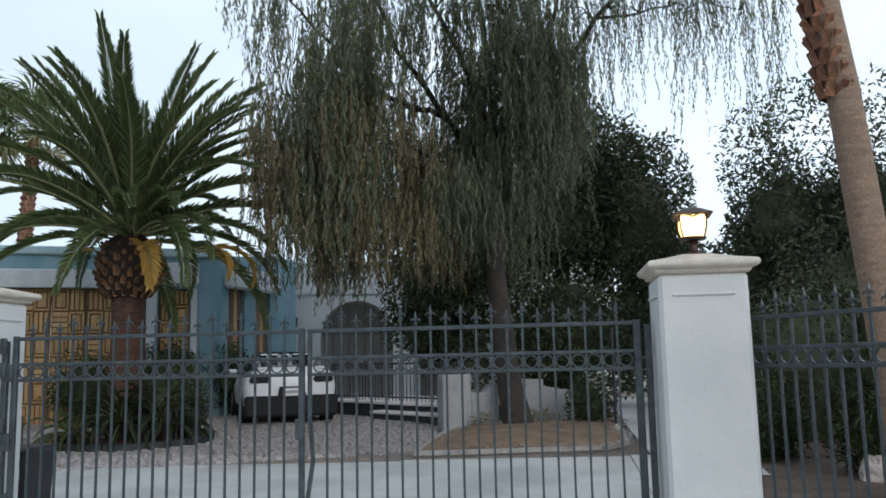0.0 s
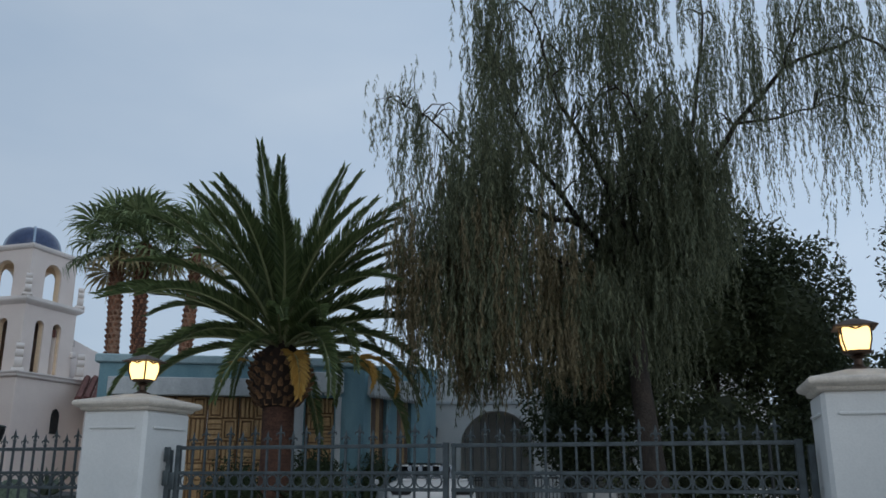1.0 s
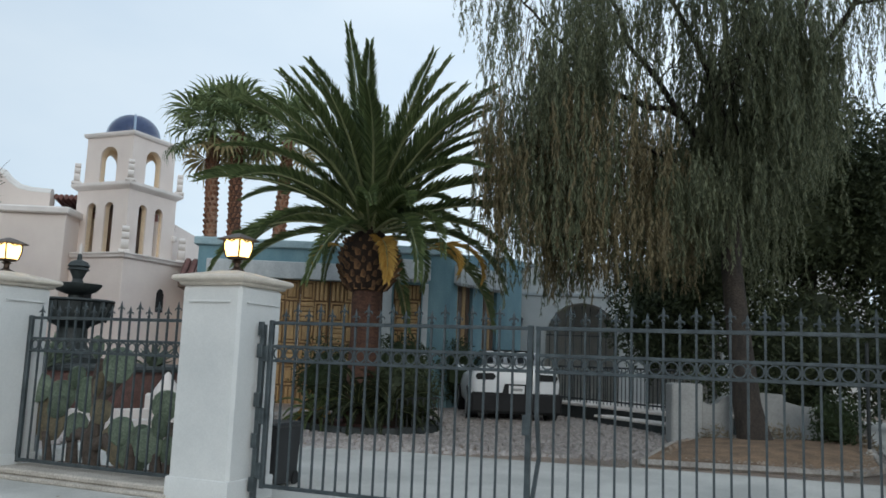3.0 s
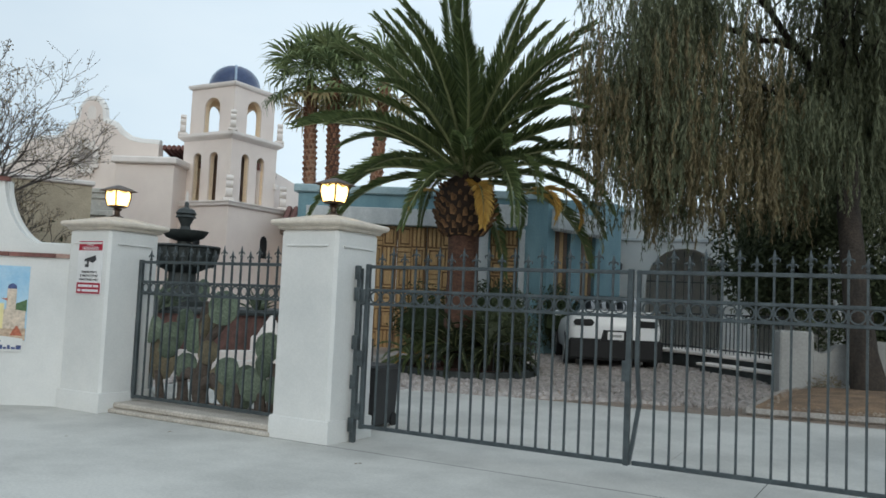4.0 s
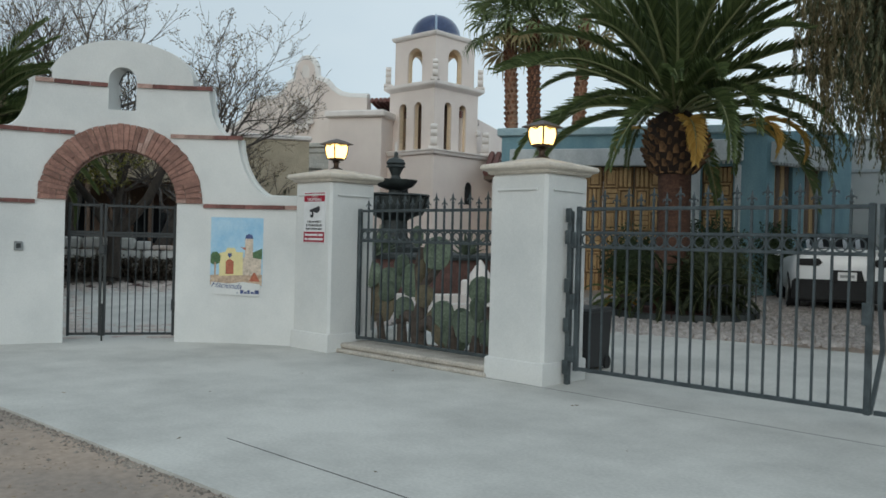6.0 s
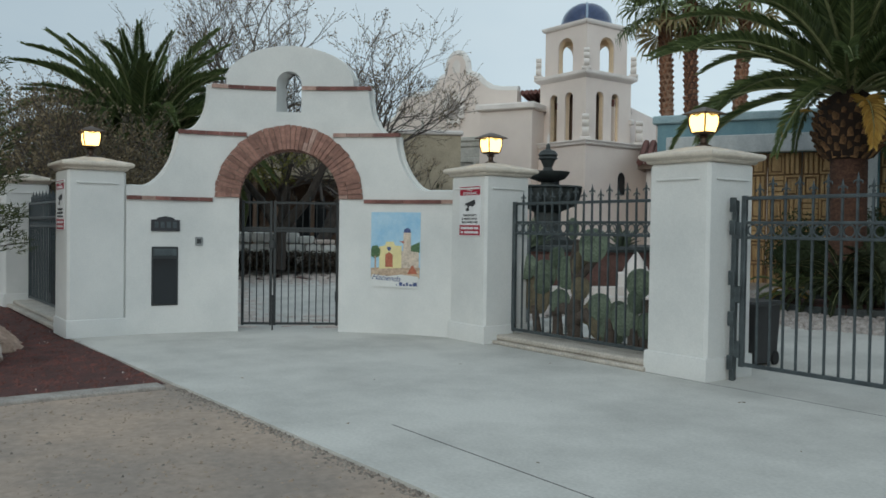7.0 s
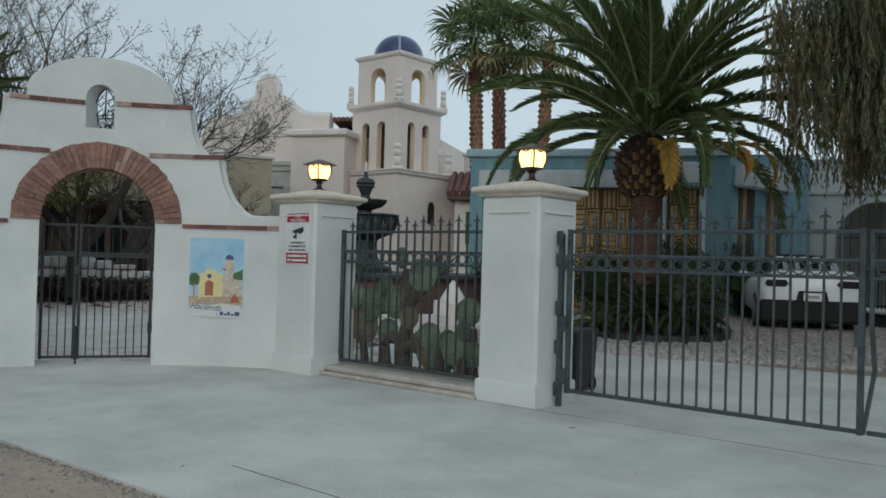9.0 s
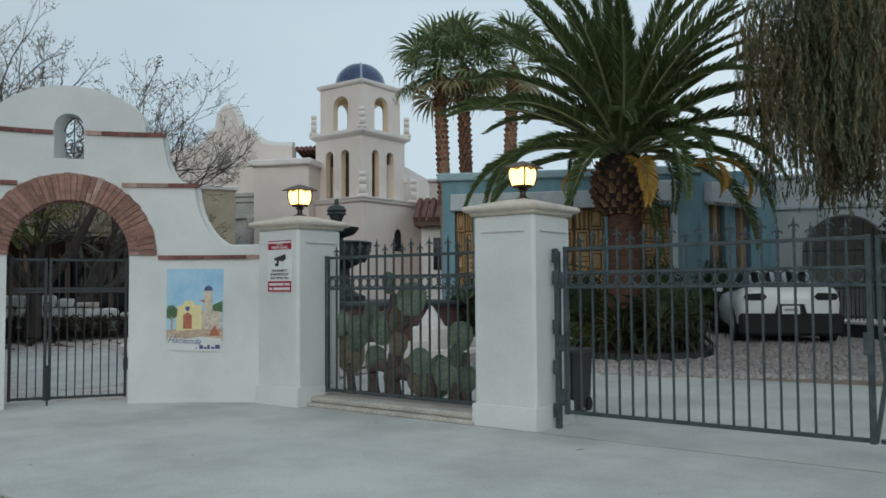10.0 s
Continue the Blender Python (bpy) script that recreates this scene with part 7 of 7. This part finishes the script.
hedge = [((-27.2 + 6.2 * k / 21, 7.2 + 8.7 * k / 21, 0.56), (0.42, 0.42, 0.33), 990) for k in range(22)]
HEDGEBROWN = leaf_material("brown_green_hedge_leaf", (0.075, 0.055, 0.036), (0.028, 0.024, 0.017))
clump_tree("box_hedge", "low dark brown-green clipped hedge before the block wall", "hedge", [([(-24, 11.7, 0.2), (-24, 11.7, 0.6)], [0.04, 0.03])], hedge, 0.09, 0.035, HEDGEBROWN, 132)
PW = thing("garden_building", "tan plaster outbuilding with deep dark porch beyond the garden", "building", face_pose((-33.5, 10.5), (-28.0, 20.0), 0.2))
part("wall", wall_with_openings(12.0, -0.1, 5.4, [(1.9, 8.9, 0.0, 3.45, False)], 0.4), GARDENWALL, PW, smooth=0)
part("porch_back", Geo().box(1.5, 2.6, -0.1, 11.0, 2.8, 4.4), WOODDARK, PW, "brown wooden porch wall")
part("porch_side", Geo().box(1.5, 0.41, -0.1, 1.7, 2.6, 4.4), GARDENWALL, PW)
part("porch_side", Geo().box(10.8, 0.41, -0.1, 11.0, 2.6, 4.4), GARDENWALL, PW)
part("porch_roof", Geo().box(0.0, 0.41, 4.4, 12.0, 4.0, 4.6), GARDENWALL, PW)
for x in (2.7, 3.6, 4.5, 5.9, 7.4):
    part("porch_post", Geo().box(x - 0.09, 0.1, 0.0, x + 0.09, 0.28, 3.45, 0.015), WOODDARK, PW)
for x0, x1, z0, z1 in ((5.1, 6.4, 1.0, 2.6), (7.0, 8.3, 0.0, 2.4), (2.3, 3.5, 1.0, 2.9)):
    part("dark_window", Geo().box(x0, 2.52, z0, x1, 2.59, z1, 0.01), CARGLASS, PW, "dark window pane")
part("cornice", Geo().box(-0.1, -0.1, 5.35, 12.1, 0.55, 5.55, 0.05), TRIMWHITE, PW)
ARCHLEAF = leaf_material("yellow_green_leaf", (0.26, 0.23, 0.06), (0.09, 0.10, 0.03))
clump_tree("garden_shrub", "small leaning tree with yellow-green leaves behind the arch", "tree",
           [([(-23.6, 10.9, 0.3), (-23.7, 11.0, 1.5), (-24.2, 10.6, 2.4), (-24.8, 10.2, 3.2)], [0.24, 0.20, 0.14, 0.07]), ([(-23.7, 11.0, 1.5), (-23.1, 11.7, 2.6), (-22.7, 12.2, 4.0)], [0.19, 0.15, 0.09]), ([(-23.7, 11.0, 1.7), (-23.7, 11.1, 2.6), (-23.4, 11.2, 3.6)], [0.13, 0.10, 0.06])],
           [((-24.6, 10.3, 3.5), (0.9, 0.8, 0.4), 420), ((-23.9, 10.8, 3.2), (0.7, 0.7, 0.35), 330), ((-23.3, 11.2, 3.9), (0.8, 0.7, 0.4), 330)], 0.12, 0.05, ARCHLEAF, 133)


# ---- cobbled court ----
def cobbles(area, count, size, seed, inside):
    rnd = random.Random(seed)
    out = []
    nx = max(1, int((area[1] - area[0]) / size))
    ny = max(1, int((area[3] - area[2]) / size))
    for j in range(ny):
        for i in range(nx):
            x = area[0] + (i + 0.5 * (j % 2) + rnd.uniform(0.0, 1.0)) * size
            y = area[2] + (j + rnd.uniform(0.0, 1.0)) * size
            if inside(x, y):
                out.append((x, y, size * rnd.uniform(0.36, 0.68), rnd.uniform(0, 3.14), rnd.uniform(0.5, 0.95)))
    return out


def stone_into(g, x, y, r, a, k):
    p = []
    z = rise(y) - 0.035
    for rr, dz in ((1.0, 0.0), (0.82, 0.035), ):
        for i in range(7):
            b = 2 * math.pi * i / 7
            u, v = rr * r * math.cos(b), rr * r * k * math.sin(b)
            p.append((x + u * math.cos(a) - v * math.sin(a), y + u * math.sin(a) + v * math.cos(a), z + dz + (0.012 if rr < 1 else 0)))
    p.append((x, y, z + 0.058))
    f = [(i, (i + 1) % 7, 7 + (i + 1) % 7, 7 + i) for i in range(7)] + [(7 + i, 7 + (i + 1) % 7, 14) for i in range(7)]
    g.add(p, f)


def in_court(x, y):
    edge = 12.15 + 0.30 * (x + 6.7)
    if y < edge or (x > -2.05 and y > 13.0 - 0.1 * x and x < 1.5):
        return False
    return ((x + 7.95) / 1.75) ** 2 + ((y - 15.1) / 1.35) ** 2 > 1


COURT = tagged(new("cobble_court"), "grey-brown river cobble driveway court", "paving", kind="structure")
g = Geo().add([(-11.0, 11.3, rise(11.3) - 0.03), (3.5, 15.0, rise(15.0) - 0.03), (3.5, 17.5, rise(17.5) - 0.03), (-11.0, 17.5, rise(17.5) - 0.03), (3.5, 24, 0.39), (-11.0, 24, 0.39), (3.5, 12.6, rise(12.6) - 0.03)], [(0, 6, 1, 2, 3), (3, 2, 4, 5)])
part("mortar_bed", g, MORTAR, COURT)
near, far = [], []
for c in cobbles((-10.5, 2.6, 11.2, 22.5), 0, 0.115, 141, in_court):
    (near if c[1] < 13.6 and len(near) < 300 and -8 < c[0] < -3.2 else far).append(c)
base = Geo()
variants = []
for k in range(6):
    gg = Geo()
    p = []
    for rr, dz in ((1.0, 0.0), (0.82, 0.6)):
        for i in range(7):
            b = 2 * math.pi * i / 7
            s = 1 + 0.12 * math.sin(3 * b + k)
            p.append((rr * s * math.cos(b), rr * s * math.sin(b), dz))
    p.append((0, 0, 0.85))
    gg.add(p, [(i, (i + 1) % 7, 7 + (i + 1) % 7, 7 + i) for i in range(7)] + [(7 + i, 7 + (i + 1) % 7, 14) for i in range(7)])
    variants.append(gg.mesh("cobble", COBBLE, 60))
for i, (x, y, r, a, k) in enumerate(near):
    part("cobble", variants[i % 6], COBBLE, COURT, m=Matrix.Translation((x, y, rise(y) - 0.035)) @ Matrix.Rotation(a, 4, "Z") @ Matrix.Diagonal((r, r * k, 0.068, 1)))
for c in far:
    stone_into(base, *c)
tagged(part("cobble_field", base, COBBLE, COURT, smooth=60), kind="stuff")
# flagstones behind the arch on a pale bed
bed = [(ARC_C.x + (ARC_R + 0.38) * math.cos(radians(a)), ARC_C.y + (ARC_R + 0.38) * math.sin(radians(a))) for a in (176, 160, 145, 130, 118)]
back = [(-25.6, 4.3), (-24.6, 9.0), (-20.0, 12.6), (-15.2, 9.7), (-11.0, 9.6)]
g = Geo().add([(x, y, rise(y) - 0.02) for x, y in bed + back], [(i, i + 1, 6 + i, 5 + i) for i in range(4)])
tagged(part("path_bed", g, CONCRETE), "pale mortar bed between the flagstones", "paving", kind="structure")
g = Geo()
for c in cobbles((-25.5, -10.8, 4.4, 14.5), 0, 0.36, 143, lambda x, y: (x - ARC_C.x) ** 2 + (y - ARC_C.y) ** 2 > (ARC_R + 0.5) ** 2 and x < -10.8 and (x + 16) ** 2 + (y - 15) ** 2 > 28):
    stone_into(g, *c)
tagged(part("flagstone_path", g, FLAG, smooth=60), "irregular pinkish flagstone path behind the arch", "paving", kind="stuff")

# boulders in the mulch bed
def boulder(label, x, y, size, seed, turn, faces, mat):
    """A broken rock: a lump cut by the given planes (normal, distance), with rough chipped faces."""
    off = Vector((seed * 3.7, seed * 1.9, 0))
    planes = [(Vector(nv).normalized(), h) for nv, h in faces]
    g = Geo().blob((0, 0, 0), (1, 1, 1), 0.0, 84, 56, seed)
    out = []
    for p in g.v:
        d = Vector(p).normalized()
        r = min([1.25] + [h / d.dot(nv) for nv, h in planes if d.dot(nv) > 0.05])
        q = d * r
        chip = abs(noise.noise(q * 2.1 + off)) * 0.16 + abs(noise.noise(q * 5.0 + off)) * 0.07 + noise.noise(q * 13 + off) * 0.022
        q *= 1.03 - chip
        out.append((q.x * size[0], q.y * size[1], max(-0.1, q.z * size[2] + size[2] * 0.5)))
    g.v = out
    return tagged(part("boulder", g, mat, m=pose(x, y, -0.02, 0, 0, turn), smooth=22), label, "boulder", group="boulders")


boulder("large pale angular boulder with a flat top on red mulch", -10.72, 0.55, (0.70, 1.02, 0.53), 3, 0,
        [((0.38, 0.06, 1), 0.62), ((0.1, 1, 0.12), 0.82), ((0.05, -1, 0.2), 1.05), ((1, 0.1, -0.42), 0.66), ((-1, 0, 0.2), 0.8), ((0.9, -0.5, 0.35), 0.85), ((0.3, 0.9, -0.55), 0.88), ((-0.4, 0.5, 1), 0.80)], BOULDER)
boulder("tan angular boulder leaning behind the pale one", -12.1, 0.70, (0.7, 1.15, 0.58), 7, 0,
        [((0.3, -0.42, 1), 0.70), ((0.1, 1, 0.55), 0.66), ((1, 0, 0.2), 0.7), ((-1, 0, 0.2), 0.8), ((0, -1, 0.1), 1.1), ((0.6, 0.7, 0.6), 0.8)], BOULDERTAN)
boulder("small pale rock at the mulch bed's edge", -9.0, 0.48, (0.20, 0.26, 0.15), 5, 40,
        [((0.2, 0.1, 1), 0.7), ((1, 0.1, 0.1), 0.7), ((0, 1, 0.2), 0.75), ((-0.7, -0.6, 0.3), 0.8)], BOULDER)

boulder("pale rounded rock in the planting bed", 4.3, 11.0, (0.32, 0.28, 0.30), 9, 20,
        [((0.2, 0.1, 1), 0.8), ((1, 0.1, 0.1), 0.85), ((0, -1, 0.3), 0.8), ((-0.7, -0.6, 0.3), 0.85)], BOULDER)

# wheeled bin by the gate
BN = thing("wheeled_bin", "dark grey plastic wheeled bin behind the gate", "bin", pose(-5.98, 9.0, 0.0, 0, 0, 4) @ Matrix.Diagonal((0.78, 0.9, 1, 1)))
g = Geo().add([(-0.255, -0.29, 0.05), (0.255, -0.29, 0.05), (0.255, 0.29, 0.05), (-0.255, 0.29, 0.05), (-0.28, -0.33, 0.74), (0.28, -0.33, 0.74), (0.28, 0.33, 0.74), (-0.28, 0.33, 0.74)], [(0, 3, 2, 1), (4, 5, 6, 7), (0, 1, 5, 4), (1, 2, 6, 5), (2, 3, 7, 6), (3, 0, 4, 7)])
part("body", g, BINPLASTIC, BN, smooth=0)
part("lid", Geo().box(-0.31, -0.36, 0.74, 0.31, 0.36, 0.80, 0.025), BINPLASTIC, BN)
part("label", Geo().box(0.05, -0.322, 0.45, 0.16, -0.30, 0.60, 0.0), SIGNWHITE, BN, "white label")
for s in (-1, 1):
    part("wheel", Geo().tube([(s * 0.24, 0.24, 0.09), (s * 0.28, 0.24, 0.09)], 0.09, 12), RUBBER, BN)
part("handle", Geo().tube([(-0.25, 0.38, 0.77), (0.25, 0.38, 0.77)], 0.018, 6), BINPLASTIC, BN)

# ---- parked car, tail to the gate ----
CAR = thing("parked_car", "white sports coupe parked with its tail to the gate", "car", Matrix.Translation((-5.42, 17.3, 0.40)) @ Matrix.Rotation(radians(25), 4, "Z") @ Matrix.Diagonal((1.07, 1.07, 1.12, 1)))
# local x across, y forward from the tail
st = [  # y, half width, underside, waist, deck
    (0.00, 0.78, 0.46, 0.80, 0.96), (0.06, 0.88, 0.34, 0.82, 1.04), (0.35, 0.94, 0.26, 0.80, 1.07), (0.9, 0.95, 0.22, 0.76, 1.03), (1.8, 0.93, 0.20, 0.72, 0.98),
    (2.9, 0.92, 0.20, 0.70, 0.96), (3.6, 0.93, 0.22, 0.68, 0.95), (4.3, 0.90, 0.26, 0.64, 0.86), (4.72, 0.78, 0.34, 0.58, 0.72)]
g = Geo()
p, f = [], []
for y, hw, zl, zw, zt in st:
    half = [(hw * 0.80, zl), (hw * 0.97, zl + 0.12), (hw, zw - 0.08), (hw * 0.985, zw + 0.02), (hw * 0.93, (zw + zt) / 2 + 0.05), (hw * 0.80, zt - 0.01), (hw * 0.4, zt + 0.015)]
    ringp = half + [(-x, z) for x, z in reversed(half)]
    p += [(x, y, z) for x, z in ringp]
k = 14
for i in range(len(st) - 1):
    for j in range(k):
        f.append((i * k + j, i * k + (j + 1) % k, (i + 1) * k + (j + 1) % k, (i + 1) * k + j))
f += [tuple(range(k - 1, -1, -1)), tuple(range((len(st) - 1) * k, len(st) * k))]
part("body", g.add(p, f), CARPAINT, CAR, smooth=50)
cab = [(0.75, 0.72, 0.62, 1.05, 1.08), (1.35, 0.76, 0.60, 1.02, 1.34), (2.1, 0.78, 0.60, 1.0, 1.40), (2.7, 0.76, 0.58, 0.98, 1.33), (3.45, 0.74, 0.6, 0.95, 0.98)]
p, f = [], []
for y, wb, wt, zb, zt in cab:
    p += [(wb, y, zb - 0.02), (wt, y, zt), (wt * 0.6, y, zt + 0.03), (-wt * 0.6, y, zt + 0.03), (-wt, y, zt), (-wb, y, zb - 0.02)]
for i in range(len(cab) - 1):
    for j in range(5):
        f.append((i * 6 + j, i * 6 + j + 1, (i + 1) * 6 + j + 1, (i + 1) * 6 + j))
part("cabin_glass", Geo().add(p, f), CARGLASS, CAR, "tinted cabin glass", smooth=50)
part("roof", Geo().add([(0.58, 1.4, 1.37), (0.36, 1.4, 1.40), (-0.36, 1.4, 1.40), (-0.58, 1.4, 1.37), (0.58, 2.6, 1.375), (0.36, 2.6, 1.41), (-0.36, 2.6, 1.41), (-0.58, 2.6, 1.375)], [(0, 1, 5, 4), (1, 2, 6, 5), (2, 3, 7, 6)]), CARPAINT, CAR)
for k in range(5):
    x = -0.46 + 0.23 * k
    part("louvre", Geo().box(x - 0.07, 1.02, 1.335, x + 0.07, 1.36, 1.37, 0.01), CARPAINT, CAR, "white rear window louvre")
part("rear_window", Geo().add([(-0.58, 0.80, 1.10), (0.58, 0.80, 1.10), (0.52, 1.3, 1.35), (-0.52, 1.3, 1.35)], [(0, 1, 2, 3)]), CARGLASS, CAR)
part("rear_valance", Geo().box(-0.93, -0.06, 0.16, 0.93, 0.16, 0.56, 0.05), CARBLACK, CAR, "black lower bumper")
for s in (-1, 1):
    part("tail_light", Geo().prism([(s * 0.42, 0.86), (s * 0.48, 0.93), (s * 0.80, 0.92), (s * 0.84, 0.86), (s * 0.80, 0.80), (s * 0.48, 0.80)], -0.022, 0.08), CARBLACK, CAR, "dark tail light")
    part("wing_mirror", Geo().box(s * 0.98 - 0.1, 3.0, 0.95, s * 0.98 + 0.1, 3.12, 1.07, 0.03), CARPAINT, CAR)
    part("exhaust", Geo().tube([(s * 0.6, -0.05, 0.28), (s * 0.6, 0.1, 0.28)], 0.05, 10), STEEL, CAR)
    for yy in (0.85, 3.75):
        wh = part("wheel", Geo().tube([(s * 0.72, yy, 0.335), (s * 0.95, yy, 0.335)], 0.335, 20), RUBBER, CAR, "black tyre")
        part("rim", Geo().lathe([(0.24, 0), (0.24, 0.02), (0.08, 0.03), (0.02, 0.03)], sides=14), GREYMETAL, wh, m=Matrix.Translation((s * 0.945, yy, 0.335)) @ pose(0, 0, 0, 0, 90 * s, 0))
part("plate_recess", Geo().prism([(-0.30, 0.50), (0.30, 0.50), (0.24, 0.73), (-0.24, 0.73)], -0.038, 0.05), CARBLACK, CAR, "black plate recess")
part("number_plate", Geo().box(-0.16, -0.045, 0.55, 0.16, -0.02, 0.70, 0.004), SIGNWHITE, CAR, "blank pale plate with bars")
part("plate_bar", Geo().box(-0.12, -0.05, 0.60, 0.12, -0.046, 0.65, 0.0), GREYMETAL, CAR)
part("spoiler", Geo().box(-0.72, 0.08, 1.06, 0.72, 0.26, 1.10, 0.015), CARPAINT, CAR)
